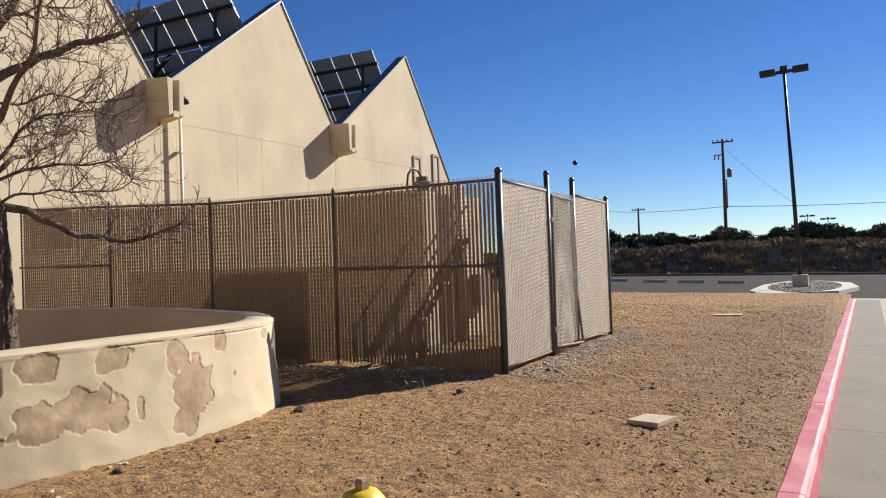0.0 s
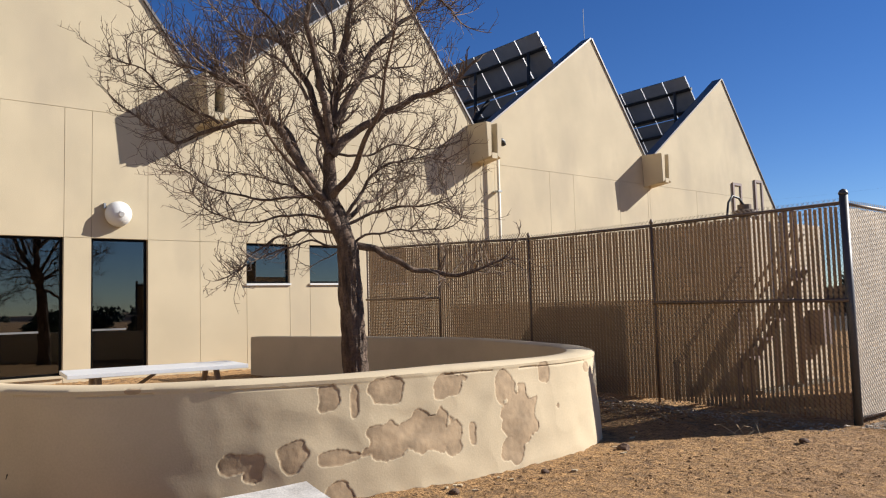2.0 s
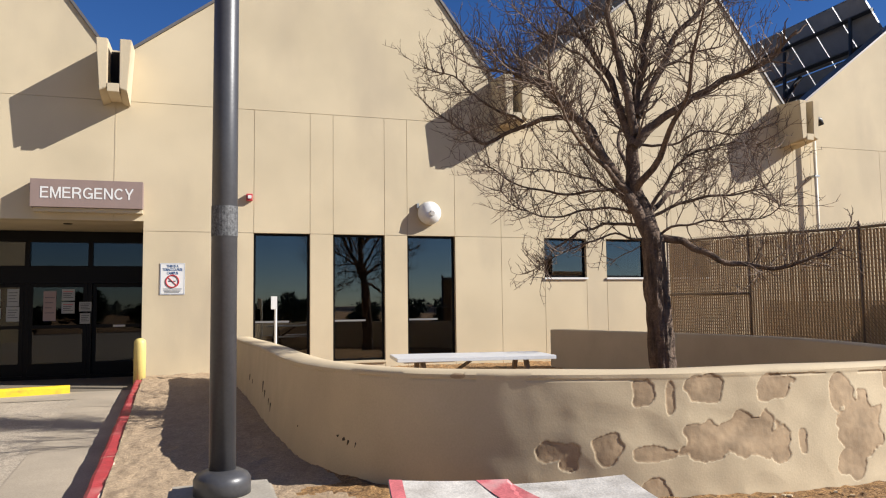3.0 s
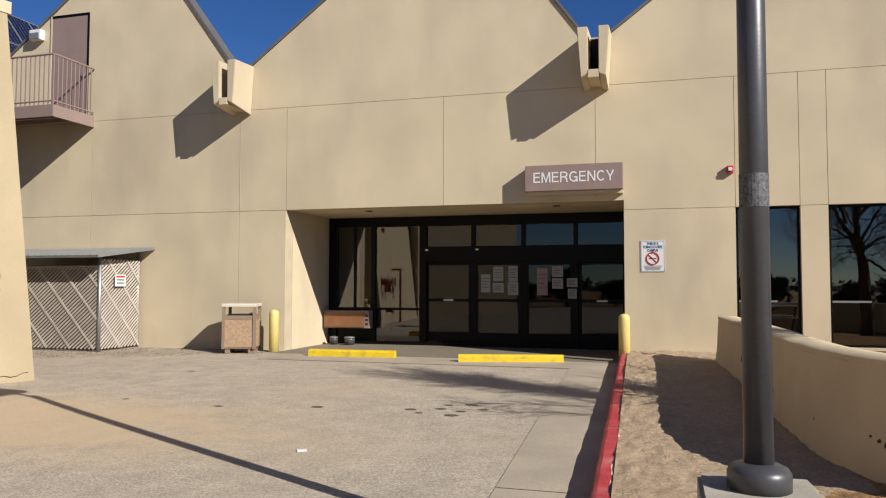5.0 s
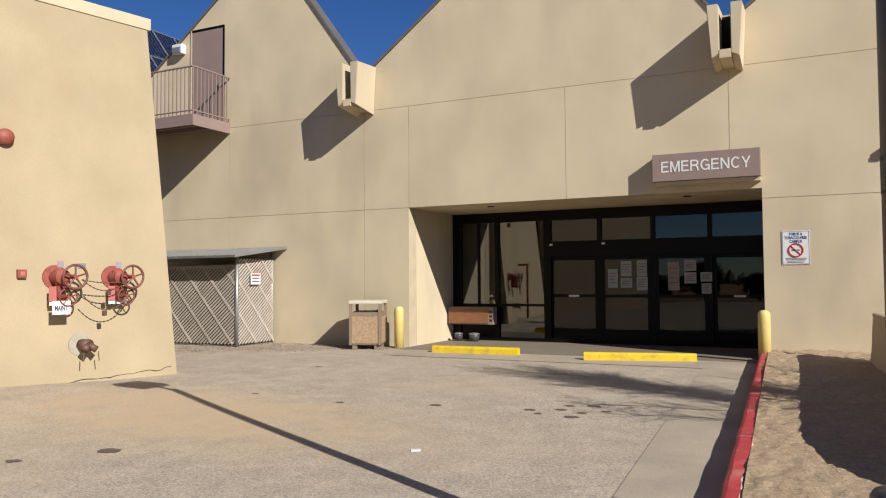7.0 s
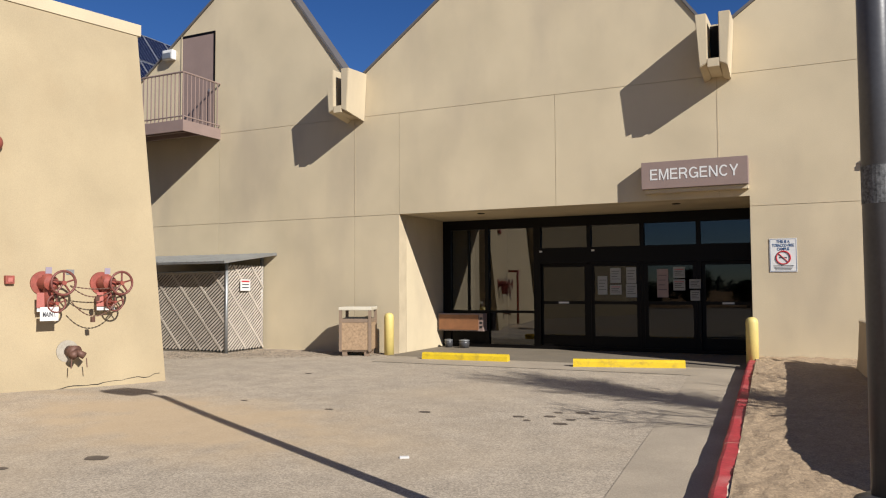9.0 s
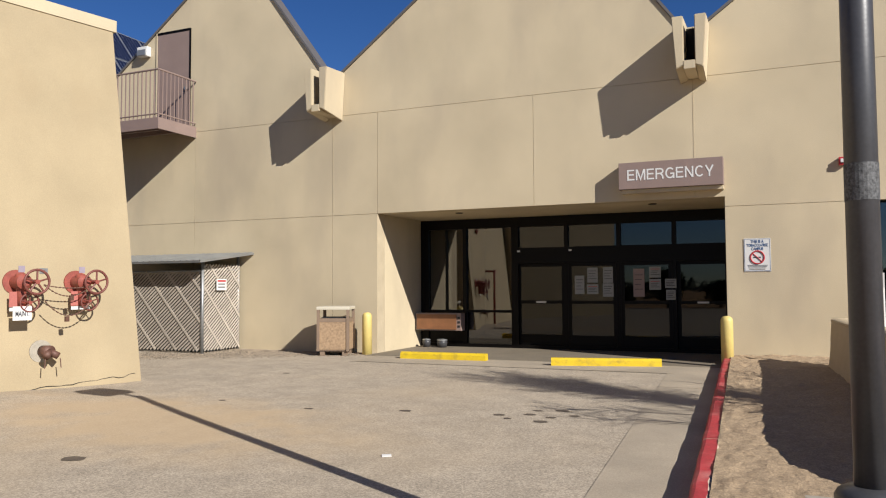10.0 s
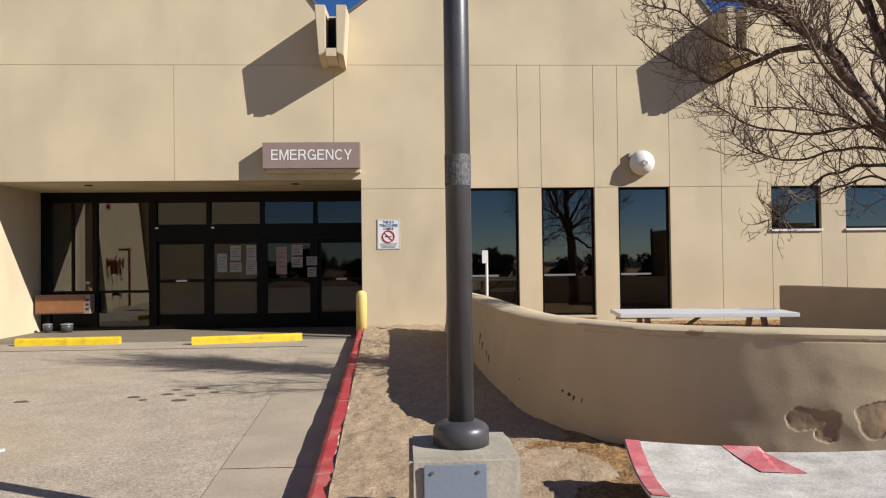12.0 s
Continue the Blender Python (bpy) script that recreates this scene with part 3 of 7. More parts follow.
for i, x in enumerate(XS):
    w = 0.10 if i in (0, 6) else 0.085 if i == 2 else 0.045
    part("mullion", bx(x - w, x + w if i < 6 else x, SY - 0.06, SY + 0.09, 0.31, Z_T1), M_BRONZE, front)
part("sill_bar", bx(-8.07, -7.145, SY - 0.05, SY + 0.09, Z_SILL, Z_SILL + 0.06), M_BRONZE, front)
part("kick_panel", bx(-8.07, -7.145, SY, SY + 0.05, 0.31, Z_SILL), M_BRONZE, front)
part("glazing_bar", bx(-7.62, -7.575, SY - 0.03, SY + 0.012, Z_SILL + 0.06, Z_T1), M_BRONZE, front)
part("rail", bx(-7.055, -5.905, SY - 0.03, SY + 0.08, Z_SILL, Z_SILL + 0.06), M_BRONZE, front)
for a, b, z0, z1 in ((-8.07, -7.145, Z_SILL + 0.06, Z_T1), (-7.055, -5.905, 0.31, Z_SILL), (-7.055, -5.905, Z_SILL + 0.06, Z_T1)):
    ob = part("pane", bx(a, b, SY + 0.015, SY + 0.023, z0, z1), M_GLASS, front)
    ob.visible_shadow = False
for a, b in zip(XS[2:], XS[3:]):
    ob = part("transom_pane", bx(a + 0.04, b - 0.04, SY + 0.015, SY + 0.023, Z_T0, Z_T1), M_GLASS_TRANSOM, front)
    ob.visible_shadow = False
for n, (a, b) in enumerate(zip(XS[2:], XS[3:])):
    door = tagged(empty("door_%d" % (n + 1)), "sliding glass door leaf in a dark bronze frame", "door", "sliding entrance doors", kind="structure")
    a, b = a + 0.05, b - 0.05
    y = SY - 0.04 if n in (1, 2) else SY + 0.04
    part("stile", bx(a, a + 0.075, y - 0.02, y + 0.02, 0.315, Z_DOOR - 0.005), M_BRONZE, door)
    part("stile", bx(b - 0.075, b, y - 0.02, y + 0.02, 0.315, Z_DOOR - 0.005), M_BRONZE, door)
    part("rail", bx(a + 0.075, b - 0.075, y - 0.02, y + 0.02, 0.315, 0.56), M_BRONZE, door)
    part("rail", bx(a + 0.075, b - 0.075, y - 0.02, y + 0.02, 1.28, 1.35), M_BRONZE, door)
    part("rail", bx(a + 0.075, b - 0.075, y - 0.02, y + 0.02, Z_DOOR - 0.08, Z_DOOR - 0.005), M_BRONZE, door)
    for z0, z1 in ((0.56, 1.28), (1.35, Z_DOOR - 0.08)):
        ob = part("pane", bx(a + 0.075, b - 0.075, y - 0.004, y + 0.004, z0, z1), M_GLASS_DOOR, door)
        ob.visible_shadow = False
    if n in (0, 3):
        part("push_plate", bx((a + b) / 2 - 0.12, (a + b) / 2 + 0.12, y - 0.03, y - 0.022, 1.295, 1.335), M_WHITE, door, "small white push label")
    if n in (0, 1):
        part("track_roller", bx(a + 0.02, a + 0.09, SY - 0.088, SY - 0.081, Z_T0 - 0.1, Z_T0 - 0.06), M_WHITE, door, "small white sensor")

M_PAPER = mat("paper", (0.30, 0.30, 0.28), 0.8, vary=0.06, bump=0)
M_PANE_BAR = mat("dull_bar", (0.16, 0.16, 0.16), 0.6, vary=0.15, bump=0)
M_PAPER_GREEN = mat("pink_paper", (0.30, 0.22, 0.20), 0.8, vary=0.06, bump=0)
M_SIGNRED = mat("sign_red", (0.44, 0.024, 0.032), 0.5, vary=0.06, bump=0)
M_SIGNBLUE = mat("sign_blue", (0.024, 0.08, 0.2), 0.5, vary=0.06, bump=0)
M_INK = mat("ink", (0.04, 0.04, 0.048), 0.6, vary=0.05, bump=0)


def notice(x, z, w, h, material, y):
    n = tagged(empty("notice", x, y, z), "printed paper notice taped to the door glass", "notice", "paper notices on the doors")
    part("sheet", bx(-w / 2, w / 2, -0.004, 0, -h / 2, h / 2), material, n)
    for k in range(4):
        part("text_bar", bx(-w * 0.38, w * (0.38 - 0.1 * (k % 3)), -0.0065, -0.0045, h * (0.28 - 0.17 * k) - 0.006, h * (0.28 - 0.17 * k) + 0.006), M_SIGNRED if k == 0 and w > 0.24 else M_INK, n)


for x, z, w, h, m in ((-4.15, 1.78, 0.22, 0.42, M_PAPER), (-3.86, 2.0, 0.24, 0.34, M_PAPER), (-3.86, 1.68, 0.26, 0.22, M_PAPER), (-3.52, 2.0, 0.22, 0.36, M_PAPER), (-3.52, 1.66, 0.24, 0.30, M_PAPER),
                      (-2.86, 1.82, 0.24, 0.62, M_PAPER_GREEN), (-2.52, 2.05, 0.25, 0.24, M_PAPER), (-2.52, 1.78, 0.25, 0.24, M_PAPER), (-2.2, 1.80, 0.24, 0.20, M_PAPER), (-2.2, 1.55, 0.2, 0.22, M_PAPER)):
    notice(-0.19 + (x + 0.19) * 1.03, z - 0.07, w, h, m, SY - 0.062)

M_WOOD_BROWN = mat("brown_board", (0.208, 0.088, 0.036), 0.6, vary=0.25, scale=6, bump=0.1)
unit = tagged(empty("wall_heater", -7.66, 17.92, 0.63), "brown-fronted wall heater below the sidelight", "heater")
part("casing", bx(-0.59, 0.60, -0.12, 0.12, 0, 0.42, 0.015), M_TAUPE, unit)
part("front_panel", bx(-0.56, 0.48, -0.14, -0.124, 0.03, 0.39), M_WOOD_BROWN, unit, "reddish brown front panel")
for k in range(3):
    part("vent", bx(0.51, 0.57, -0.13, -0.122, 0.08 + 0.1 * k, 0.13 + 0.1 * k), M_BLACK, unit)
for bx_, w in ((-7.97, 0.2), (-7.56, 0.26)):
    b = tagged(empty("ash_bin", bx_, 17.8, 0.231), "small dark ash bin on the entrance slab", "bin", "ash bins by the door")
    part("body", lathe(bmesh.new(), [(w * 0.42, 0), (w * 0.5, 0.12), (w * 0.45, 0.16)]), M_POLE, b, smooth=True)
    part("lid", lathe(bmesh.new(), [(w * 0.5, 0.163), (w * 0.5, 0.185), (w * 0.2, 0.2)]), M_GALV, b)
for x in (-6.6, -2.4):
    d = tagged(empty("downlight", x, 16.6, Z_OPEN), "small recessed soffit downlight, switched off", "light", "soffit downlights")
    part("rim", lathe(bmesh.new(), [(0.075, -0.012), (0.085, -0.004), (0.085, 0.002)]), M_BRONZE, d)

# ---------------------------------------------------------------- windows
for n, (a, b, sill) in enumerate(WINS):
    w = tagged(empty("window_%d" % (n + 1)), "tinted window in a dark frame" if sill > 1 else "tall tinted window in a dark frame", "window", "small windows" if sill > 1 else "tall windows", kind="structure")
    y0, y1 = WY + 0.08, WY + 0.14
    t = 0.045
    part("frame", bx(a + 0.006, a + t, y0, y1, sill, Z_L), M_BRONZE, w)
    part("frame", bx(b - t, b - 0.006, y0, y1, sill, Z_L), M_BRONZE, w)
    part("frame", bx(a + t, b - t, y0, y1, Z_L - t, Z_L - 0.006), M_BRONZE, w)
    part("frame", bx(a + t, b - t, y0, y1, sill + 0.006, sill + t), M_BRONZE, w)
    ob = part("pane", bx(a + t, b - t, y0 + 0.025, y0 + 0.033, sill + t, Z_L - t), M_GLASS, w)
    if Z_L - sill > 1.8:
        # narrow pale bar just outside the pane, over 65% of its width
        part("rail", bx(a + t, a + t + 0.65 * (b - a - 2 * t), y0 + 0.016, y0 + 0.0245, sill + 0.31 * (Z_L - sill), sill + 0.31 * (Z_L - sill) + 0.035), M_PANE_BAR, w, "pale narrow bar across part of the pane")
    ob.visible_shadow = False
    part("sill", bx(a - 0.02, b + 0.02, WY - 0.04, WY + 0.078, sill - 0.045, sill - 0.003), M_WHITE if sill > 1 else M_STUCCO, w)

# ---------------------------------------------------------------- roof scuppers
def scupper(x):
    s = tagged(empty("roof_scupper", x, WY, 0), "beige stucco roof scupper with two side fins", "scupper", "roof scuppers")
    for sx in (-1, 1):
        bm = bmesh.new()
        lo = [(0.10, 5.66), (0.235, 5.60), (0.30, 6.56), (0.10, 6.56)]
        f = [bm.verts.new((sx * u, -0.80 + 0.02 * (1 if z < 6 else 0), z)) for u, z in lo]
        k = [bm.verts.new((sx * u, -0.004, z - (0.1 if z < 6 else -0.05))) for u, z in lo]
        bm.faces.new(f); bm.faces.new(k[::-1])
        for i in range(4):
            j = (i + 1) % 4
            bm.faces.new((f[i], f[j], k[j], k[i]))
        bmesh.ops.recalc_face_normals(bm, faces=bm.faces[:])
        bmesh.ops.bevel(bm, geom=bm.edges[:], offset=0.012, segments=2, affect="EDGES")
        part("fin", bm, M_STUCCO, s)
    part("trough", bx(-0.1, 0.1, -0.785, -0.004, 5.585, 5.74, 0.01), M_STUCCO, s)
    # solid block, coloured near-black to give the slot its shade
    part("back", bx(-0.1, 0.1, -0.2, -0.004, 5.80, 6.50), M_SHADE_BLACK, s, "near-black block standing for the shaded scupper slot")


for k, v in enumerate(VALLEY[1:]):
    v -= (0, 0, 0, 0, 0.17, 0.1)[k]
    scupper(v)
    # rust streaks and a caulked drip line below
    part("drip_line", bx(v - 0.03, v - 0.012, WY - 0.004, WY + 0.002, 3.4, 5.45), M_CORE, wall)

# ---------------------------------------------------------------- signs and fittings on the front
def writing(text, size, width, parent, material, x, y, z, name="lettering", depth=0.003, rx=90, rz=0, bold=0.0):
    cu = bpy.data.curves.new(name, "FONT")
    cu.body, cu.size, cu.align_x, cu.align_y, cu.extrude, cu.offset = text, size, "CENTER", "CENTER", depth, bold
    tmp = bpy.data.objects.new(name, cu)
    scene.collection.objects.link(tmp)
    me = bpy.data.meshes.new_from_object(tmp.evaluated_get(bpy.context.evaluated_depsgraph_get()))
    scene.collection.objects.unlink(tmp)
    bpy.data.objects.remove(tmp)
    xs = [v.co.x for v in me.vertices]
    k = width / (max(xs) - min(xs))
    for v in me.vertices:
        v.co.x *= k
    me.materials.clear()
    me.materials.append(material)
    ob = new(name, me)
    ob.parent = parent
    ob.matrix_basis = pose(x, y, z, rx, 0, rz)
    return ob


def arc(cx, cz, rx, rz, a0, a1, n=12):
    return [(cx + rx * math.cos(radians(a0 + (a1 - a0) * i / n)), cz + rz * math.sin(radians(a0 + (a1 - a0) * i / n))) for i in range(n + 1)]


# strokes of each capital in a cell one unit high, and the cell's width
GLYPHS = {
    "E": (0.66, [[(0.07, 0), (0.07, 1)], [(0.14, 0.93), (0.64, 0.93)], [(0.14, 0.53), (0.60, 0.53)], [(0.14, 0.07), (0.66, 0.07)]]),
    "M": (0.86, [[(0.07, 0), (0.07, 1)], [(0.79, 0), (0.79, 1)], [(0.12, 0.97), (0.43, 0.07), (0.74, 0.97)]]),
    "R": (0.74, [[(0.07, 0), (0.07, 1)], [(0.14, 0.93), (0.43, 0.93)] + arc(0.43, 0.72, 0.22, 0.21, 80, -80) + [(0.43, 0.50), (0.14, 0.50)], [(0.46, 0.48), (0.62, 0.3), (0.66, 0.0)]]),
    "G": (0.80, [arc(0.42, 0.5, 0.35, 0.44, 42, 325, 22), [(0.44, 0.45), (0.74, 0.45), (0.74, 0.0)]]),
    "N": (0.74, [[(0.07, 0), (0.07, 1)], [(0.67, 0), (0.67, 1)], [(0.10, 0.96), (0.64, 0.04)]]),
    "C": (0.76, [arc(0.40, 0.5, 0.33, 0.44, 42, 318, 22)]),
    "Y": (0.70, [[(0.35, 0.0), (0.35, 0.42)], [(0.04, 1.0), (0.35, 0.40), (0.66, 1.0)]]),
}


def capitals(text, height, width, parent, material, x, y, z, weight=0.135):
    """Flat raised capitals, each a part, spread over the given width."""
    gap = 0.13
    total = sum(GLYPHS[c][0] for c in text) + gap * (len(text) - 1)
    kx, pen = width / total, 0.0
    for c in text:
        w, strokes = GLYPHS[c]
        bm = bmesh.new()
        for n, line in enumerate(strokes):
            pts = [Vector((x - width / 2 + (pen + u) * kx, z - height / 2 + v * height)) for u, v in line]
            half, rows = weight * height / 2, []
            for i, p in enumerate(pts):
                e1 = (p - pts[i - 1]).normalized() if i else (pts[1] - p).normalized()
                e2 = (pts[i + 1] - p).normalized() if i < len(pts) - 1 else e1
                m = Vector((-e1.y, e1.x)) + Vector((-e2.y, e2.x))
                m = m.normalized() * half / max(0.45, m.length / 2)
                rows.append((p + m, p - m))
            d = y - 0.004 - 0.0004 * n
            for (a, b), (c2, d2) in zip(rows, rows[1:]):
                f = [bm.verts.new((q.x, d, q.y)) for q in (a, b, d2, c2)]
                k = [bm.verts.new((q.x, y, q.y)) for q in (a, b, d2, c2)]
                bm.faces.new(f)
                for i in range(4):
                    j = (i + 1) % 4
                    bm.faces.new((f[i], k[i], k[j], f[j]))
        part("letter", bm, material, parent, "raised white letter")
        pen += w + gap


sign = tagged(empty("entrance_sign", -1.945, 15.9, 3.78), "taupe box sign lettered in white over the entrance", "sign")
part("box", bx(-0.945, 0.945, -0.27, -0.002, -0.255, 0.255, 0.008), M_TAUPE, sign)
part("lower_shelf", bx(-0.9, 0.94, -0.2, -0.002, -0.33, -0.26), M_STUCCO, sign)
capitals("EMERGENCY", 0.205, 1.56, sign, M_WHITE, 0.0, -0.271, 0.01)

tob = tagged(empty("tobacco_sign", -0.465, WY, 2.23), "white notice with a red no-smoking ring", "sign")
part("plate", bx(-0.225, 0.225, -0.012, -0.003, -0.3, 0.3, 0.002), M_WHITE, tob)
for q in ((-0.215, 0.215, 0.285, 0.29), (-0.215, 0.215, -0.29, -0.285), (-0.215, -0.21, -0.285, 0.285), (0.21, 0.215, -0.285, 0.285)):
    part("border", bx(q[0], q[1], -0.0145, -0.0125, q[2], q[3]), M_SIGNBLUE, tob)
for k, (txt, w) in enumerate((("THIS IS A", 0.22), ("TOBACCO-FREE", 0.36), ("CAMPUS", 0.2))):
    writing(txt, 0.07, w, tob, M_SIGNBLUE, 0, -0.014, 0.24 - 0.066 * k, depth=0.001, bold=0.002)
bm = bmesh.new()
pts = [(0.115 * math.cos(a), -0.016, -0.045 + 0.115 * math.sin(a)) for a in [2 * math.pi * k / 28 for k in range(29)]]
tube(bm, pts, 0.012, 6)
part("ring", bm, M_SIGNRED, tob)
part("slash", tube(bmesh.new(), [(-0.08, -0.016, 0.035), (0.08, -0.016, -0.125)], 0.010, 6), M_SIGNRED, tob)
part("cigarette", bx(-0.07, 0.06, -0.0155, -0.0125, -0.055, -0.035), M_INK, tob)
for k in range(4):
    part("text_bar", bx(-0.17 + 0.01 * k, 0.17 - 0.015 * k, -0.0142, -0.0124, -0.195 - 0.024 * k, -0.185 - 0.024 * k), M_INK, tob)

strobe = tagged(empty("alarm_strobe", 0.95, WY, 3.84), "small red fire alarm strobe on the wall", "alarm")
part("housing", bx(-0.06, 0.06, -0.09, -0.003, -0.07, 0.07, 0.012), M_SIGNRED, strobe)
part("lens", bx(-0.035, 0.035, -0.115, -0.092, -0.03, 0.035, 0.008), M_WHITE, strobe)

dome = tagged(empty("dome_light", 4.66, WY, 3.62), "round white dome wall light with a wire guard", "wall light")
bm = bmesh.new()
lathe(bm, [(0.02, -0.28), (0.12, -0.265), (0.20, -0.21), (0.245, -0.12), (0.25, -0.05), (0.22, -0.003)], 28)
bm.transform(Matrix.Rotation(radians(-90), 4, "X"))
for v in bm.verts:
    v.co.y = -abs(v.co.y)
part("shade", bm, M_WHITE, dome, smooth=True)
part("lamp_lens", tube(bmesh.new(), [(0.0, -0.283, -0.02), (0.0, -0.31, -0.03)], [0.07, 0.05], 14), M_WHITE, dome)
part("bracket", bx(-0.27, -0.23, -0.08, -0.003, 0.1, 0.2), M_GALV, dome)

M_BINTOP_P = mat("cream_pipe", (0.56, 0.504, 0.4), 0.5, vary=0.1, bump=0.05)
pipe = tagged(empty("drain_pipe", 14.88, 15.72, 0), "white drain pipe with a dark elbow on the wall", "pipe")
part("shaft", tube(bmesh.new(), [(0, 0, 0.42), (0, 0, 6.0)], 0.042, 12), M_BINTOP_P, pipe, smooth=True)
part("elbow", tube(bmesh.new(), [(0, 0, 6.0), (0.0, 0, 6.2), (0.08, 0, 6.3), (0.2, 0, 6.28), (0.26, 0, 6.15)], [0.07, 0.075, 0.08, 0.08, 0.07], 12), M_BLACK, pipe, "black elbow fitting", smooth=True)
for z in (1.2, 3.0, 4.8):
    part("clamp", bx(-0.07, 0.07, -0.06, 0.177, z, z + 0.04), M_GALV, pipe)

for a, b in ((27.72, 28.38), (29.43, 30.05)):
    fr = tagged(empty("louvre_frame", a, WY, 4.0), "tall narrow raised frame on the stucco wall", "frame", "wall frames")
    top = 2.15 if a < 28 else 2.4
    w = b - a
    part("stile", bx(0, 0.1, -0.06, -0.003, 0, top), M_TAUPE, fr)
    part("stile", bx(w - 0.1, w, -0.06, -0.003, 0, top), M_TAUPE, fr)
    part("rail", bx(0.1, w - 0.1, -0.06, -0.003, top - 0.1, top), M_TAUPE, fr)
    part("panel", bx(0.1, w - 0.1, -0.02, -0.003, 0, top - 0.1), M_STUCCO, fr)

# ---------------------------------------------------------------- solar arrays
M_PV_BACK = mat("solar_backsheet", (0.24, 0.248, 0.264), 0.55, vary=0.15, bump=0)
M_PV = mat("solar_cells", (0.0096, 0.0128, 0.032), 0.12, vary=0.2, bump=0)
M_ALU = mat("aluminium", (0.576, 0.584, 0.592), 0.35, metal=0.8, vary=0.08, bump=0)


def solar_array(v, lift=0.0):
    """Rows of tilted modules on a dark rack, facing along +x."""
    ar = tagged(empty("solar_array", v + 3.4, 16.7, 10.33 + lift), "tilted solar array on a dark steel rack", "solar panel", "roof solar arrays")
    d = Vector((0.602, 0, -0.799))
    n = Vector((0.799, 0, 0.602))

    def slab(bm, u0, u1, y0, y1, t0, t1):
        vs = []
        for t in (t0, t1):
            for u, y in ((u0, y0), (u1, y0), (u1, y1), (u0, y1)):
                q = d * u + n * t
                vs.append(bm.verts.new((q.x, y, q.z)))
        bm.faces.new(vs[:4][::-1]); bm.faces.new(vs[4:])
        for i in range(4):
            j = (i + 1) % 4
            bm.faces.new((vs[i], vs[j], vs[4 + j], vs[4 + i]))
        return bm
    base = None
    for row in range(2):
        for c in range(8):
            u0, y0 = row * 1.68, c * 1.02
            if base is None:
                mod = part("module", slab(bmesh.new(), 0, 1.64, 0, 0.99, 0, 0.03), M_PV_BACK, ar)
                cell = part("cell_sheet", slab(bmesh.new(), 0.03, 1.61, 0.03, 0.96, 0.031, 0.035), M_PV, mod)
                bm = bmesh.new()
                for q in ((0, 0.012, 0, 0.99), (1.628, 1.64, 0, 0.99), (0.012, 1.628, 0, 0.02), (0.012, 1.628, 0.97, 0.99)):
                    slab(bm, *q, -0.012, 0.04)
                for g in range(1, 6):
                    slab(bm, 0.03, 1.61, g * 0.158, g * 0.158 + 0.006, 0.0355, 0.037)
                frm = part("frame", bm, M_ALU, mod)
                base = (mod.data, cell.data, frm.data)
            else:
                mod = new("module", base[0]); mod.parent = ar
                cell = new("cell_sheet", base[1]); cell.parent = mod
                frm = new("frame", base[2]); frm.parent = mod
            mod.location = (d * u0).x, y0, (d * u0).z
    for u in (0.5, 1.4, 2.2, 3.0):
        part("beam", slab(bmesh.new(), u, u + 0.1, -0.1, 8.2, -0.13, -0.02), M_BLACK, ar)
    for y in (0.6, 3.2, 5.8):
        q = d * 0.5
        part("post", tube(bmesh.new(), [(q.x - 0.1, y, q.z - 0.1), (q.x - 0.25, y, 6.3 - 10.33 - lift)], 0.06, 6), M_BLACK, ar)
        part("strut", tube(bmesh.new(), [(q.x - 1.8, y, 6.35 - 10.33 - lift), (q.x + 0.5, y, q.z - 1.0)], 0.07, 6), M_BLACK, ar)
        q = d * 3.1
        part("foot", tube(bmesh.new(), [(q.x - 0.1, y, q.z), (q.x - 0.1, y, 6.3 - 10.33 - lift)], 0.06, 6), M_BLACK, ar)


for v, lift in ((VALLEY[0] + 0.35, 0.5), (VALLEY[4] + 0.9, 0), (VALLEY[5], 0), (VALLEY[6] + 0.4, 0)):
    solar_array(v, lift)
bm = tube(bmesh.new(), [(0, 0, 0), (0, 0, 1.0)], 0.012, 6)
rod = part("lightning_rod", bm, M_GALV)
rod.location = (VALLEY[5] + PEAK - 0.2, 16.0, Z_P + 0.0)
tagged(rod, "thin metal lightning rod on the gable peak", "rod")

# ---------------------------------------------------------------- balcony
bal = tagged(empty("balcony", -13.47, WY, 5.47), "taupe steel balcony with a picket railing", "balcony")
BX0 = -3.0
part("deck", bx(BX0, -0.03, -1.27, -0.003, 0.20, 0.25), M_TAUPE, bal)
part("fascia", bx(BX0, 0, -1.3, -1.275, 0, 0.27), M_TAUPE, bal)
part("fascia", bx(-0.027, 0, -1.27, -0.003, 0, 0.27), M_TAUPE, bal)
for y in (-0.9, -0.45):
    part("joist", bx(BX0, -0.03, y - 0.03, y + 0.03, 0.06, 0.195), M_TAUPE, bal)
for (xa, ya), (xb, yb) in (((BX0, -1.28), (-0.02, -1.28)), ((-0.02, -1.28), (-0.02, -0.02))):
    part("top_rail", tube(bmesh.new(), [(xa, ya, 1.43), (xb, yb, 1.43)], 0.024, 8), M_TAUPE, bal)
    part("bottom_rail", tube(bmesh.new(), [(xa, ya, 0.36), (xb, yb, 0.36)], 0.018, 8), M_TAUPE, bal)
pk = None
spots = [(-0.02 - 0.13 * i, -1.28) for i in range(23)] + [(-0.02, -1.28 + 0.13 * i) for i in range(1, 10)]
for i, (x, y) in enumerate(spots):
    if pk is None:
        pk = part("picket", bx(-0.011, 0.011, -0.011, 0.011, 0.27, 1.42), M_TAUPE, bal)
        mesh = pk.data
    else:
        pk = new("picket", mesh)
        pk.parent = bal
    pk.location = (x, y, 0)
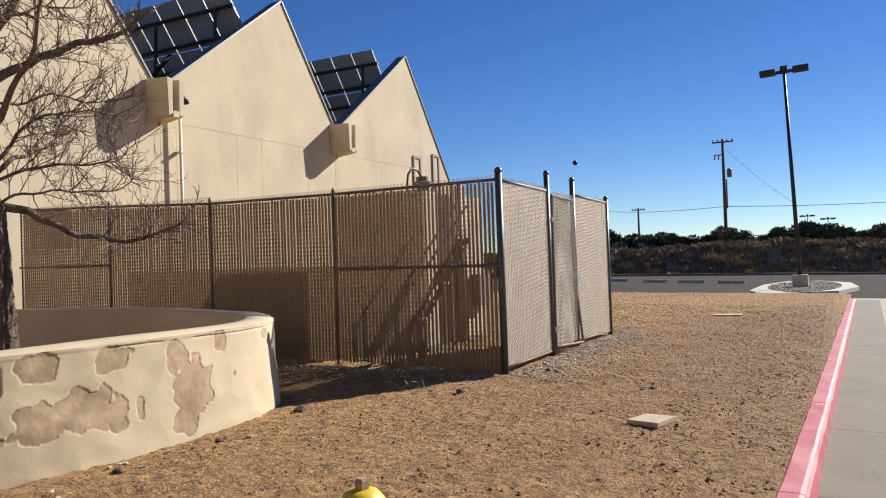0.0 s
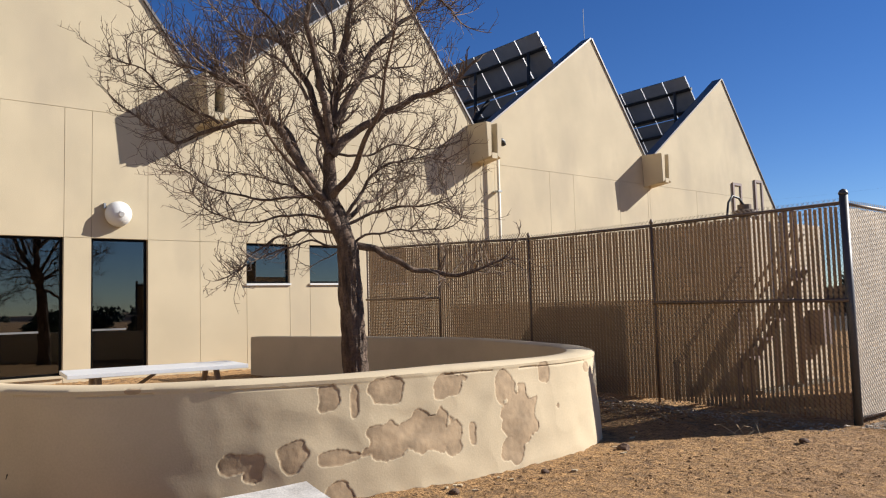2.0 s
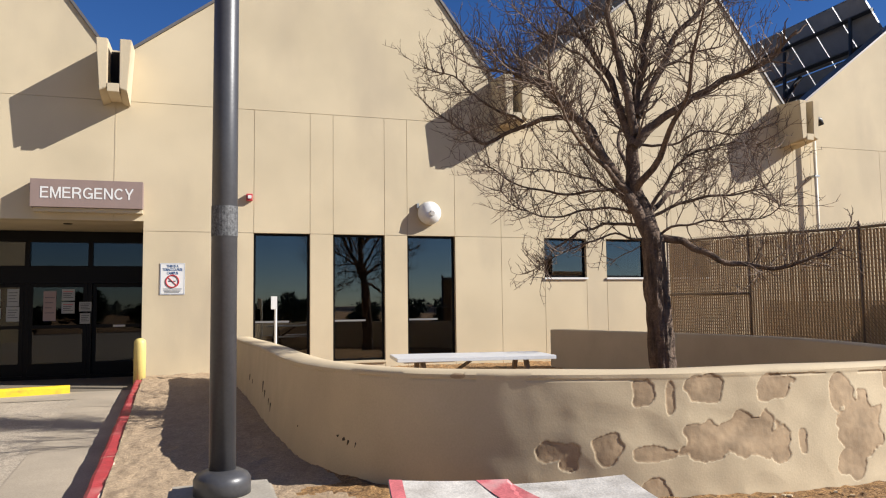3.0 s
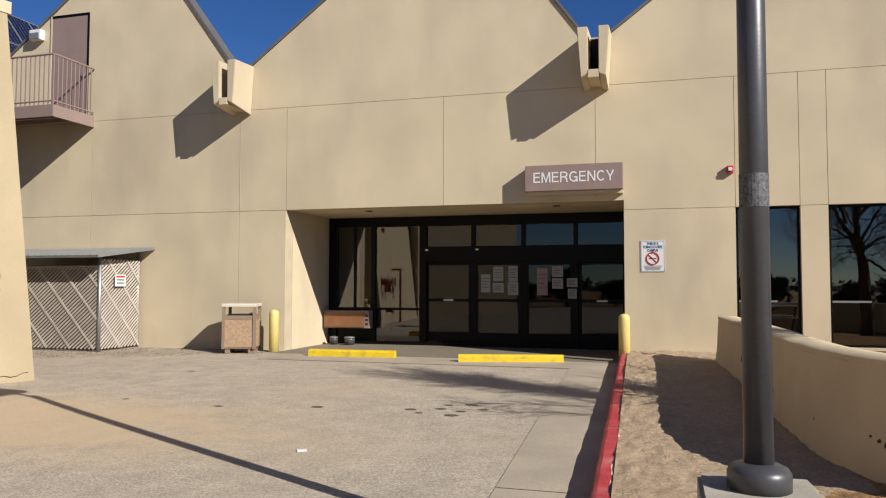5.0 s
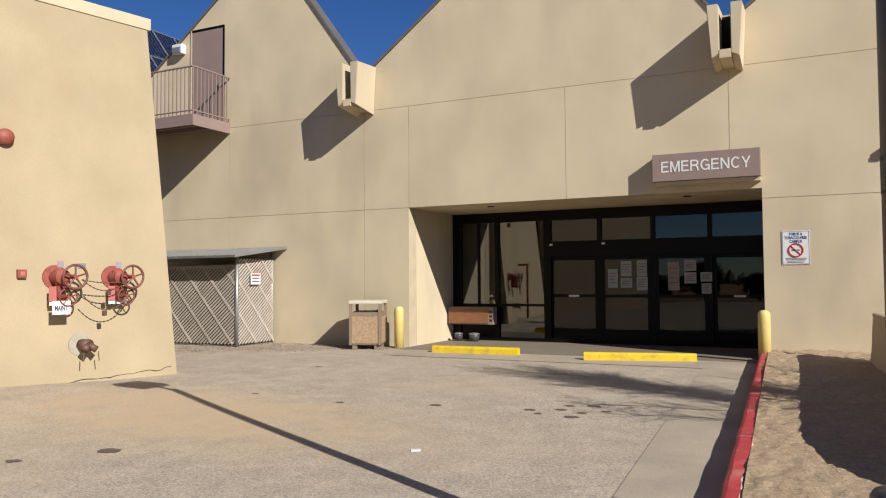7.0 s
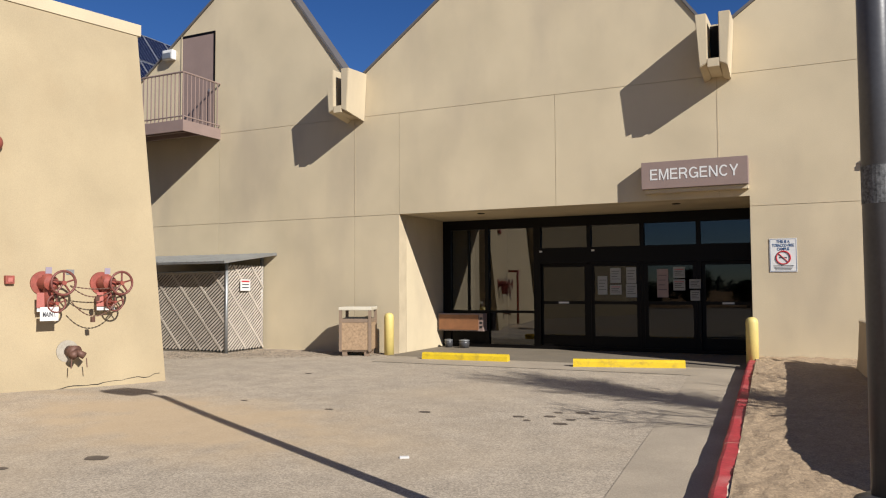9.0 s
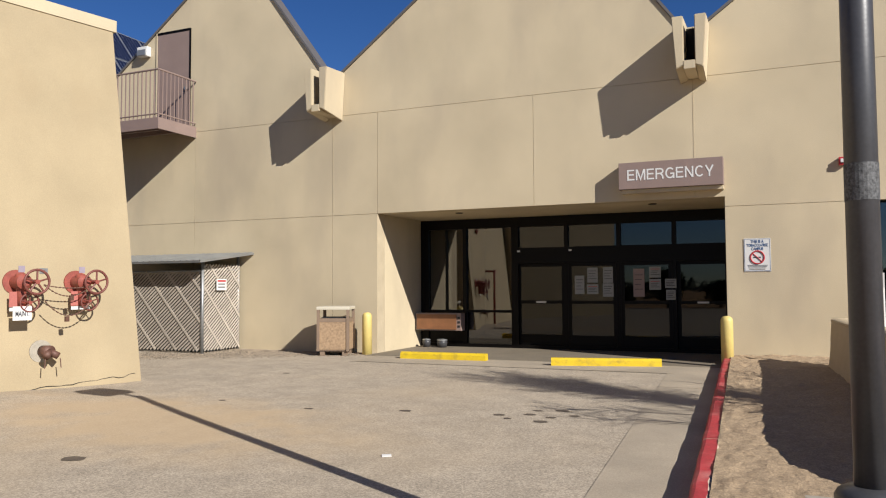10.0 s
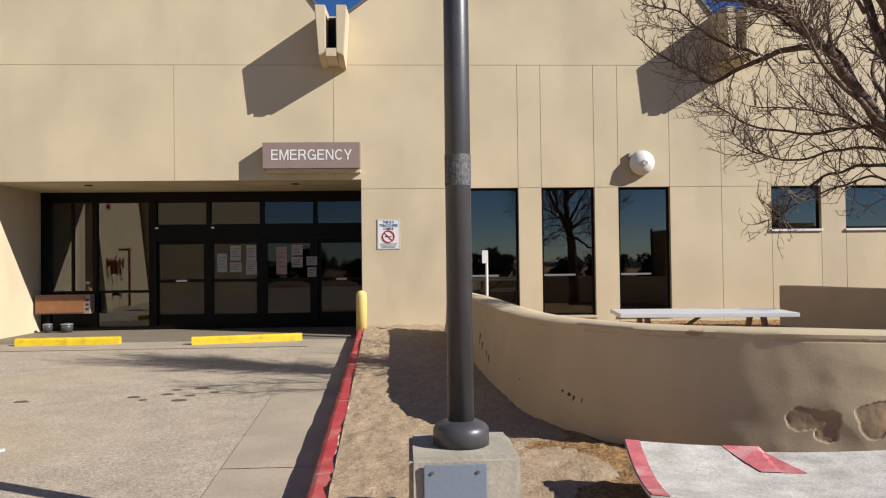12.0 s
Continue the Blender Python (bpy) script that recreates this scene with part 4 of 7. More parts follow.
part("stringer", tube(bmesh.new(), [(-3.0, -0.7, 0.15), (-6.0, -0.7, -2.4)], 0.08, 4), M_TAUPE, bal)

dr = tagged(empty("door_5", -14.235, WY, 5.73), "closed taupe steel door on the balcony", "door", kind="structure")
part("frame", bx(-0.57, -0.53, -0.03, -0.003, 0, 2.59), M_STUCCO, dr)
part("frame", bx(0.53, 0.57, -0.03, -0.003, 0, 2.59), M_BRONZE, dr)
part("frame", bx(-0.53, 0.53, -0.03, -0.003, 2.53, 2.59), M_BRONZE, dr)
part("leaf", bx(-0.527, 0.527, -0.022, -0.004, 0, 2.525), M_TAUPE, dr)
part("handle", bx(0.40, 0.46, -0.06, -0.024, 1.0, 1.08), M_GALV, dr, "steel lever handle")
wl = tagged(empty("wall_pack_light", -15.15, WY, 7.85), "small beige wall pack light beside the door", "wall light")
part("housing", bx(-0.2, 0.15, -0.16, -0.003, -0.12, 0.14, 0.03), M_WHITE, wl)
part("lens", bx(-0.17, 0.12, -0.19, -0.162, -0.1, 0.05, 0.01), M_GALV, wl)

# ---------------------------------------------------------------- lean-to cage
shed = tagged(empty("storage_cage", -12.0, 14.5, road_z(-12, 14.5)), "slatted chain-link storage cage under a metal lean-to roof", "cage")
for x, y in ((0, 0), (-3.2, 0), (-0.05, 1.3)):
    part("post", tube(bmesh.new(), [(x, y, -0.05), (x, y, 2.06 + 0.13 * y)], 0.04, 10), M_GALV, shed, smooth=True)
bm = bmesh.new()
vs = [bm.verts.new(q) for q in ((-3.9, -0.42, 2.03), (0.3, -0.42, 2.03), (0.34, 1.39, 2.27), (-3.9, 1.39, 2.27))]
bm.faces.new(vs)
r = bmesh.ops.extrude_face_region(bm, geom=bm.faces[:])
bmesh.ops.translate(bm, vec=(0, 0, 0.05), verts=[g for g in r["geom"] if isinstance(g, bmesh.types.BMVert)])
part("roof", bm, M_GALV, shed)
for k in range(24):
    x = -3.85 + k * 0.18
    part("rib", tube(bmesh.new(), [(x, -0.43, 2.085), (x, 1.385, 2.325)], 0.014, 5), M_GALV, shed)
part("rail", tube(bmesh.new(), [(-3.3, 0, 1.86), (0, 0, 1.86)], 0.022, 8), M_GALV, shed)
part("rail", tube(bmesh.new(), [(0, 0, 1.9), (-0.05, 1.3, 1.9)], 0.022, 8), M_GALV, shed)


def hatch(x0, y0, dx, dy, length, height, parent):
    """Slanting privacy slats clipped to an upright panel that starts at (x0, y0) and runs along (dx, dy)."""
    def piece(u0, z0, u1, z1, w, o):
        bm = bmesh.new()
        d = Vector((u1 - u0, z1 - z0)).normalized()
        nn = Vector((-d.y, d.x)) * w / 2
        q = [(u0 + nn.x, z0 + nn.y), (u1 + nn.x, z1 + nn.y), (u1 - nn.x, z1 - nn.y), (u0 - nn.x, z0 - nn.y)]
        fs = []
        for off in (o, o + 0.006):
            fs.append([bm.verts.new((x0 + dx * u - dy * -off, y0 + dy * u + dx * -off, z)) for u, z in q])
        bm.faces.new(fs[0]); bm.faces.new(fs[1][::-1])
        for i in range(4):
            j = (i + 1) % 4
            bm.faces.new((fs[0][i], fs[1][i], fs[1][j], fs[0][j]))
        part("slat", bm, M_SLAT2, parent)
    for sgn, pitch, w, off in ((0.82, 0.105, 0.040, 0.004), (-1.15, 0.62, 0.05, 0.02)):
        c = -height / abs(sgn) if sgn > 0 else 0.0
        while c < length + (0 if sgn > 0 else height / abs(sgn)):
            ua, ub = (max(c, 0), min(c + height / abs(sgn), length)) if sgn > 0 else (max(c - height / abs(sgn), 0), min(c, length))
            if ub - ua > 0.06:
                za, zb = ((ua - c) * sgn, (ub - c) * sgn)
                piece(ua, za + 0.06, ub, zb + 0.06, w, off)
            c += pitch


# added black box: hides the sunlit wall so the slat gaps look shaded
store = tagged(empty("gap_darkener", -13.4, 15.25, road_z(-13.4, 15.2)), "black box added inside the cage to darken the slat gaps", "tank")
part("cover", bx(-1.4, 1.2, -0.45, 0.5, 0, 1.75, 0.06), M_BLACK, store)
part("lid", bx(-1.3, 1.1, -0.4, 0.45, 1.753, 1.8), M_POLE, store)
hatch(-3.2, 0, 1, 0, 3.16, 1.8, shed)
hatch(0.0, 0.04, 0, 1, 1.24, 1.95, shed)
warn = tagged(empty("warning_sign", -11.955, 15.05, 1.75), "small white warning plate on the cage", "sign")
part("plate", bx(0.03, 0.038, -0.17, 0.17, -0.12, 0.14), M_WHITE, warn)
part("red_band", bx(0.0385, 0.041, -0.14, 0.14, 0.075, 0.115), M_SIGNRED, warn)
for k in range(2):
    part("text_bar", bx(0.0385, 0.041, -0.12, 0.12, 0.01 - 0.07 * k, 0.035 - 0.07 * k), M_INK, warn)

# ---------------------------------------------------------------- entrance things
M_AGG = mat("tan_aggregate", (0.32, 0.216, 0.128), 0.85, vary=0.4, scale=20, fine=140, bump=0.5)
M_BINTOP = mat("cream_plastic", (0.528, 0.48, 0.376), 0.6, vary=0.08, bump=0.05)
M_BINFRAME = mat("bin_frame", (0.216, 0.152, 0.104), 0.6, vary=0.12, bump=0.05)
can = tagged(empty("trash_can", -8.98, 15.28, road_z(-9, 15.3), 20), "square tan trash can with a cream hood", "trash can")
for sx in (-1, 1):
    for sy in (-1, 1):
        part("corner_post", bx(sx * 0.32 - 0.03, sx * 0.32 + 0.03, sy * 0.32 - 0.03, sy * 0.32 + 0.03, 0.1, 0.98), M_BINFRAME, can)
        part("foot", bx(sx * 0.24 - 0.05, sx * 0.24 + 0.05, sy * 0.24 - 0.05, sy * 0.24 + 0.05, 0, 0.1), M_BINFRAME, can)
for q in ((-0.29, 0.29, -0.33, -0.3), (-0.29, 0.29, 0.3, 0.33), (-0.33, -0.3, -0.29, 0.29), (0.3, 0.33, -0.29, 0.29)):
    part("side_panel", bx(*q, 0.13, 0.72), M_AGG, can)
    part("band", bx(*[v * (1.02 if abs(v) > 0.295 else 1) for v in q], 0.72, 0.8), M_BINFRAME, can)
part("bottom", bx(-0.31, 0.31, -0.31, 0.31, 0.1, 0.128), M_BINFRAME, can)
part("liner", bx(-0.26, 0.26, -0.26, 0.26, 0.2, 0.82), M_BLACK, can)
part("hood", bx(-0.36, 0.36, -0.36, 0.36, 0.98, 1.05, 0.02), M_BINTOP, can, "cream plastic hood")


def bollard(x, y, z):
    b = tagged(empty("bollard", x, y, z), "faded yellow steel bollard at the entrance", "bollard", "entrance bollards")
    part("post", lathe(bmesh.new(), [(0.105, -0.1), (0.105, 0.82), (0.095, 0.87), (0.06, 0.905), (0.01, 0.915)], 24), M_CREAM, b, smooth=True)


bollard(-8.36, 15.55, 0.22)
bollard(-0.99, 15.45, 0.22)


def wheel_stop(xa, ya, xb, yb, z, material, label, group):
    L = math.hypot(xb - xa, yb - ya)
    s = tagged(empty("wheel_stop", (xa + xb) / 2, (ya + yb) / 2, z, math.degrees(math.atan2(yb - ya, xb - xa))), label, "wheel stop", group)
    bm = bmesh.new()
    prof = [(-0.085, 0.0), (-0.075, 0.12), (-0.045, 0.16), (0.045, 0.16), (0.075, 0.12), (0.085, 0.0)]
    n = 14
    rings = [[bm.verts.new((-L / 2 + L * i / n, y + 0.004 * noise.noise((i * 1.7, y * 30, xa)), h + (0.006 * noise.noise((i, y * 20, 4)) if h > 0 else 0))) for y, h in prof] for i in range(n + 1)]
    for a, b in zip(rings, rings[1:]):
        for k in range(len(prof)):
            m = (k + 1) % len(prof)
            bm.faces.new((a[k], a[m], b[m], b[k]))
    bm.faces.new(rings[0][::-1]); bm.faces.new(rings[-1])
    part("block", bm, material, s)
    for u in (-L * 0.38, L * 0.38):
        part("pin", tube(bmesh.new(), [(u, 0, 0.15), (u, 0, 0.17)], 0.012, 6), M_POST, s)


wheel_stop(-7.25, 15.02, -5.42, 15.1, 0.2, M_YELLOW, "bright yellow concrete wheel stop with chipped edges", "yellow wheel stops")
wheel_stop(-4.02, 14.75, -2.1, 15.2, 0.2, M_YELLOW, "bright yellow concrete wheel stop set at a slant", "yellow wheel stops")

# ---------------------------------------------------------------- kerbs, gutter, apron
def offset_line(pts, d):
    out = []
    for i, p in enumerate(pts):
        t = (pts[min(i + 1, len(pts) - 1)] - pts[max(i - 1, 0)]).normalized()
        out.append(p + Vector((-t.y, t.x)) * d)
    return out


def kerb_run(name, pts, fz, top, width, material, label, group, piece=2.9, worn=None):
    """Kerb stones end to end along a line, each a part with its own worn edges."""
    k = tagged(empty(name), label, "kerb", group, kind="structure")
    acc, cur = 0.0, [pts[0]]
    runs = []
    for a, b in zip(pts, pts[1:]):
        acc += (b - a).length
        cur.append(b)
        if acc >= piece:
            runs.append(cur)
            cur, acc = [b], 0.0
    if len(cur) > 1:
        runs.append(cur)
    for run in runs:
        bm, rings = bmesh.new(), []
        for i, p in enumerate(run):
            t = (run[min(i + 1, len(run) - 1)] - run[max(i - 1, 0)]).normalized()
            nn = Vector((-t.y, t.x))
            q = p + (t * 0.006 if i == 0 else -t * 0.006 if i == len(run) - 1 else Vector((0, 0)))
            z = fz(q.x, q.y)
            ring = []
            for o, h in ((-0.035, -0.12), (-0.03, 0.02), (-0.012, top - 0.035), (0.006, top - 0.01), (0.03, top), (width - 0.02, top), (width, top - 0.02), (width, -0.12)):
                w = 0.010 * noise.noise((q.x * 2.4, q.y * 2.4, h * 8 + o * 5))
                e = q + nn * (o + w)
                if worn and o == width - 0.02:
                    e -= nn * 0.045 * max(0, noise.noise((q.x * 1.9, q.y * 1.9, 4)) + 0.25 * noise.noise((q.x * 9, q.y * 9, 2)))
                ring.append(bm.verts.new((e.x, e.y, z + h + (0.007 * noise.noise((q.x * 3.3, q.y * 3.3, o * 9)) if h > 0.05 else 0))))
            rings.append(ring)
        for a, b in zip(rings, rings[1:]):
            for j in range(len(a)):
                m = (j + 1) % len(a)
                f = bm.faces.new((a[j], a[m], b[m], b[j]))
                f.material_index = 1 if worn and j in (5, 6) else 0
        for f in (bm.faces.new(rings[0][::-1]), bm.faces.new(rings[-1])):
            f.material_index = 1 if worn else 0
        stone = part("kerb_stone", bm, material, k)
        if worn:
            stone.data.materials.append(worn)
    return k


M_WORN = mat("bare_concrete_edge", (0.46, 0.36, 0.28), 0.9, vary=0.3, scale=8, fine=60, bump=0.3, tint=(0.40, 0.16, 0.14), stain=0.5, stain_scale=5)
left_line = [Vector((kerb_x(y) - 0.13, y)) for y in steps(15.7, 3.4, 150)]
right_line = [Vector((x, kerb_y(x) - 0.13)) for x in steps(2.2, 25.6, 90)]
ya = kerb_y(1.0) + R_CORNER
cx, cy = kerb_x(ya) + R_CORNER, ya
corner = [Vector((cx - (R_CORNER + 0.13) * math.cos(a), cy - (R_CORNER + 0.13) * math.sin(a))) for a in steps(0.06, math.pi / 2 - 0.08, 24)]
kerb_run("kerb_red", left_line, lambda x, y: road_z(x, y), 0.17, 0.15, M_RED, "red-painted concrete kerb beside the driveway", "island kerbs", 2.4, M_WORN)
kerb_run("kerb_corner", corner, lambda x, y: road_z(x, y), 0.165, 0.15, M_RED, "red-painted rounded corner kerb", "island kerbs", 2.9, M_WORN)
kerb_run("kerb_faded", right_line, lambda x, y: road_z(x, y), 0.16, 0.17, M_PINK, "faded pinkish red concrete kerb", "island kerbs")

g = tagged(empty("gutter"), "pale concrete gutter pan along the kerb", "gutter", kind="structure")
edge = [Vector((x, kerb_y(x) - 0.155)) for x in steps(1.5, 27.4, 120)]
for i in range(0, 118, 10):
    run, bm = edge[i:i + 11], bmesh.new()
    outer = offset_line(run, -0.62)
    vs = [[bm.verts.new((p.x + (0.008 if n == 0 else 0), p.y, road_z(p.x, p.y) + 0.012)) for n, p in enumerate(r)] for r in (run, outer)]
    for j in range(len(run) - 1):
        bm.faces.new((vs[0][j], vs[0][j + 1], vs[1][j + 1], vs[1][j]))
    part("gutter_slab", bm, M_CONCRETE, g)
ap = tagged(empty("apron"), "pale concrete strip along the driveway kerb", "pavement", kind="structure")
for y0, y1 in ((3.4, 6.6), (6.62, 9.8), (9.82, 12.6), (12.62, 15.28)):
    bm = bmesh.new()
    ys = steps(y0, y1, 12)
    vs = [[bm.verts.new((kerb_x(y) - 0.155 - o * (0.72 + 0.012 * (y - 5)), y, road_z(kerb_x(y), y) + 0.006)) for y in ys] for o in (0, 1)]
    for j in range(12):
        bm.faces.new((vs[0][j], vs[0][j + 1], vs[1][j + 1], vs[1][j]))
    part("apron_slab", bm, M_APRON, ap)
bm = bmesh.new()
vs = [[bm.verts.new((x, y, road_z(x, y) + 0.008)) for x in steps(-8.0, -1.75, 16)] for y in (14.2, 15.28)]
for j in range(16):
    bm.faces.new((vs[0][j], vs[0][j + 1], vs[1][j + 1], vs[1][j]))
part("apron_slab", bm, M_APRON, ap)

# ---------------------------------------------------------------- privacy fence
FX, FY = 8.85, 4.04
fence = tagged(empty("privacy_fence", FX, FY, 0), "tall chain-link fence with weathered tan privacy slats", "fence")


def f_bot(x, y):
    return island_z(x, y) + 0.06 + max(0, (y - 9)) * 0.01


def post(x, y, h, r=0.03, parent=fence):
    ox, oy = (FX, FY) if parent is fence else (0, 0)
    z = island_z(x, y) - 0.1
    m = M_POST_GREY if r > 0.035 else M_POST
    part("post", tube(bmesh.new(), [(x - ox, y - oy, z), (x - ox, y - oy, h)], r, 12), m, parent, smooth=True)
    part("post_cap", lathe(bmesh.new(), [(r + 0.006, h), (r + 0.006, h + 0.02), (r * 0.8, h + 0.05), (0.006, h + 0.065)], 12, x - ox, y - oy), m, parent, smooth=True)


bays = [FY, 6.54, 8.84, 11.1, 13.42]
tops = [2.70, 2.69, 2.71, 2.81, 2.89]
post(FX, FY, 2.76, 0.045)
for y, t in zip(bays[1:], tops[1:]):
    post(FX, y, t, 0.02)
for (ya, za), (yb, zb) in zip(zip(bays, tops), zip(bays[1:], tops[1:])):
    part("top_rail", tube(bmesh.new(), [(0, ya - FY, za - 0.03), (0, yb - FY, zb - 0.03)], 0.021, 8), M_POST, fence, smooth=True)
for ya, yb, z in ((FY, 6.54, 1.60), (11.1, 13.42, 1.80)):
    part("mid_rail", tube(bmesh.new(), [(-0.045, ya - FY, z), (-0.045, yb - FY, z + 0.02)], 0.021, 8), M_POST, fence, smooth=True)
xs_front = [FX, 10.62, 11.82, 13.80]
for x, h in ((10.62, 2.88), (11.82, 2.88), (13.80, 2.70)):
    post(x, FY, h, 0.04)
for a, b in ((FX, 10.62), (11.82, 13.80)):
    part("top_rail", tube(bmesh.new(), [(a - FX, 0, 2.66), (b - FX, 0, 2.64)], 0.021, 8), M_POST, fence, smooth=True)
    part("bottom_rail", tube(bmesh.new(), [(a - FX, 0, island_z(a, FY) + 0.07), (b - FX, 0, island_z(b, FY) + 0.07)], 0.016, 8), M_POST, fence, smooth=True)

slat_mesh = []


def slat(x, y, z0, z1, along_x, parent, ox, oy, tilt=0.0):
    if not slat_mesh:
        bm = box(bmesh.new(), -0.0245, 0.0245, -0.003, 0.003, 0, 1)
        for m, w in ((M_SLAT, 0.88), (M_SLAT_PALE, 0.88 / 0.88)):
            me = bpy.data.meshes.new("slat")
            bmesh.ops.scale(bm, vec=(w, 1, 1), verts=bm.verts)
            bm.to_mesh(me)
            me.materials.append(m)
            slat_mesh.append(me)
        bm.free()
    # sun-facing runs take the lighter sunlit colour, the backlit side the browner one
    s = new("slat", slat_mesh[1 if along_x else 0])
    s.parent = parent
    s.location = (x - ox, y - oy, z0)
    s.rotation_euler = (tilt, random.uniform(-0.002, 0.002), (0 if along_x else math.pi / 2) + random.uniform(-0.009, 0.009))
    narrow = 0.8 if not along_x and y < FY + 1.35 else 1.0
    s.scale = (narrow * random.uniform(0.985, 1.015), 1, z1 - z0)


def top_at(y):
    for (ya, za), (yb, zb) in zip(zip(bays, tops), zip(bays[1:], tops[1:])):
        if ya <= y <= yb:
            return za + (zb - za) * (y - ya) / (yb - ya)
    return tops[-1]


def wires(p0, p1, zb, zt, parent, ox, oy, extra=0.0, pitch=0.0585):
    """Both sets of slanting wires of chain link, and the twisted ends above the rail."""
    verts, faces = [], []
    d = Vector((p1[0] - p0[0], p1[1] - p0[1]))
    L = d.length
    d /= L
    nn = Vector((-d.y, d.x))
    H = zt - zb + extra

    def bar(u0, z0, u1, z1, off):
        i = len(verts)
        r = 0.0042
        for u, z in ((u0, z0), (u1, z1)):
            for a in (0, 2.1, 4.2):
                w = off + r * math.cos(a)
                verts.append((p0[0] - ox + d.x * u + nn.x * w, p0[1] - oy + d.y * u + nn.y * w, z + r * math.sin(a)))
        for a in range(3):
            b = (a + 1) % 3
            faces.append((i + a, i + b, i + 3 + b, i + 3 + a))
    for sgn, off in ((1, 0.012), (-1, -0.012)):
        c = -H
        while c < L + H:
            ua, ub = max(0, min(c, c + sgn * H)), min(L, max(c, c + sgn * H))
            if ub > ua:
                za = zb + (ua - c) * sgn
                zc = zb + (ub - c) * sgn
                if min(za, zc) > zb - 0.01:
                    bar(ua, za, ub, zc, off)
            c += pitch
    # wire colour follows the same lit and backlit split as the slats
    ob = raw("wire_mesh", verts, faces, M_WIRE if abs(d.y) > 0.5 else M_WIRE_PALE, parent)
    ob["kind"] = "stuff"


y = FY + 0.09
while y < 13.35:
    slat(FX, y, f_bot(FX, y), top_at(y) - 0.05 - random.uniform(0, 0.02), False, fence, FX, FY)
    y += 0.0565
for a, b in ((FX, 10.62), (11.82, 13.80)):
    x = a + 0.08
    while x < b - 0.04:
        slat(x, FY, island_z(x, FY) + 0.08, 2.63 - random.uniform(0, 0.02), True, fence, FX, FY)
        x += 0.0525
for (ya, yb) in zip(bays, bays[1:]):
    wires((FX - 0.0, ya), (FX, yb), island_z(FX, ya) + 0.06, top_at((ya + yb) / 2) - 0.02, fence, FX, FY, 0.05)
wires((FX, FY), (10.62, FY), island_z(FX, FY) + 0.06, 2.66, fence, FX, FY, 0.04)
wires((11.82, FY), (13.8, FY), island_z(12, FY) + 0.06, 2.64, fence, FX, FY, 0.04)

gate = tagged(empty("fence_gate", 10.68, FY - 0.03, 0), "sagging slatted chain-link gate, shut", "gate")
part("hinge_stile", tube(bmesh.new(), [(0.03, 0, 0.38), (0.05, 0, 2.58)], 0.021, 8), M_POST, gate)
part("latch_stile", tube(bmesh.new(), [(1.02, -0.10, 0.34), (1.05, 0.0, 1.3), (1.03, 0, 2.56)], 0.021, 8), M_POST, gate)
part("top_bar", tube(bmesh.new(), [(0.05, 0, 2.58), (1.03, 0, 2.56)], 0.021, 8), M_POST, gate)
part("bottom_bar", tube(bmesh.new(), [(0.03, 0, 0.38), (1.02, -0.10, 0.34)], 0.021, 8), M_POST, gate)
part("latch", bx(1.0, 1.12, -0.05, 0.02, 1.3, 1.42), M_GALV, gate)
for z in (0.6, 2.2):
    part("hinge", bx(-0.06, 0.06, -0.03, 0.05, z, z + 0.06), M_POST, gate)
x = 0.09
while x < 1.0:
    slat(x, -0.03 * math.sin(x * 3), 0.38, 2.62, True, gate, 0, 0, tilt=-0.03 * x)
    x += 0.0525
wires((0.05, -0.02), (1.02, -0.03), 0.38, 2.58, gate, 0, 0, 0.05)

# equipment inside the fence
M_CAB = mat("tan_cabinet", (0.56, 0.45, 0.31), 0.6, vary=0.15, bump=0.1)
cab = tagged(empty("equipment_cabinet", 10.3, 6.0, 0.28), "tan equipment cabinet behind the fence slats", "cabinet")
part("body", bx(0.35, 2.6, 0.1, 1.75, 0.05, 2.52, 0.03), M_CAB, cab)
part("plinth", bx(0.25, 2.7, 0.0, 1.85, -0.1, 0.047), M_CONCRETE, cab)
for x in (1.15, 1.42):
    part("conduit", tube(bmesh.new(), [(x, -0.02, 0.05), (x, -0.02, 2.7)], 0.045, 10), M_TAUPE, cab, smooth=True)
part("switch_box", bx(2.0, 2.45, -0.08, 0.095, 0.6, 1.15), M_TAUPE, cab)
low = tagged(empty("enclosure_wall", 11.2, 7.9, 0.2), "low tan stucco enclosure wall behind the fence slats", "wall")
part("wall_body", bx(0, 0.2, 0, 5.6, -0.1, 1.47, 0.02), M_CAB, low)
stair = tagged(empty("steel_stair", 9.5, 4.5, 0.25), "brown steel ship stair inside the fence", "stair")
for x in (0.0, 0.32):
    part("stringer", tube(bmesh.new(), [(x, 1.25, 0.5), (x, 0.45, 1.75)], 0.04, 6), M_TAUPE, stair)
    part("handrail", tube(bmesh.new(), [(x, 1.25, 1.2), (x, 0.45, 2.2)], 0.02, 6), M_TAUPE, stair)
    part("upright", tube(bmesh.new(), [(x, 1.25, -0.05), (x, 1.25, 1.25)], 0.04, 6), M_TAUPE, stair)
for k in range(5):
    part("tread", bx(0, 0.32, 1.06 - 0.16 * k, 1.22 - 0.16 * k, 0.6 + 0.25 * k, 0.63 + 0.25 * k), M_TAUPE, stair)
neck = tagged(empty("vent_stack", 20.4, 12.0, -0.1), "dark gooseneck vent stack behind the fence", "vent")
part("stack", tube(bmesh.new(), [(1.0, 0, 0), (1.0, 0, 4.15)], 0.18, 14), M_POST, neck, smooth=True)
part("collar", lathe(bmesh.new(), [(0.18, 4.15), (0.32, 4.2), (0.32, 4.32), (0.2, 4.36), (0.2, 4.5), (0.05, 4.52)], 16, 1.0, 0), M_POST, neck)
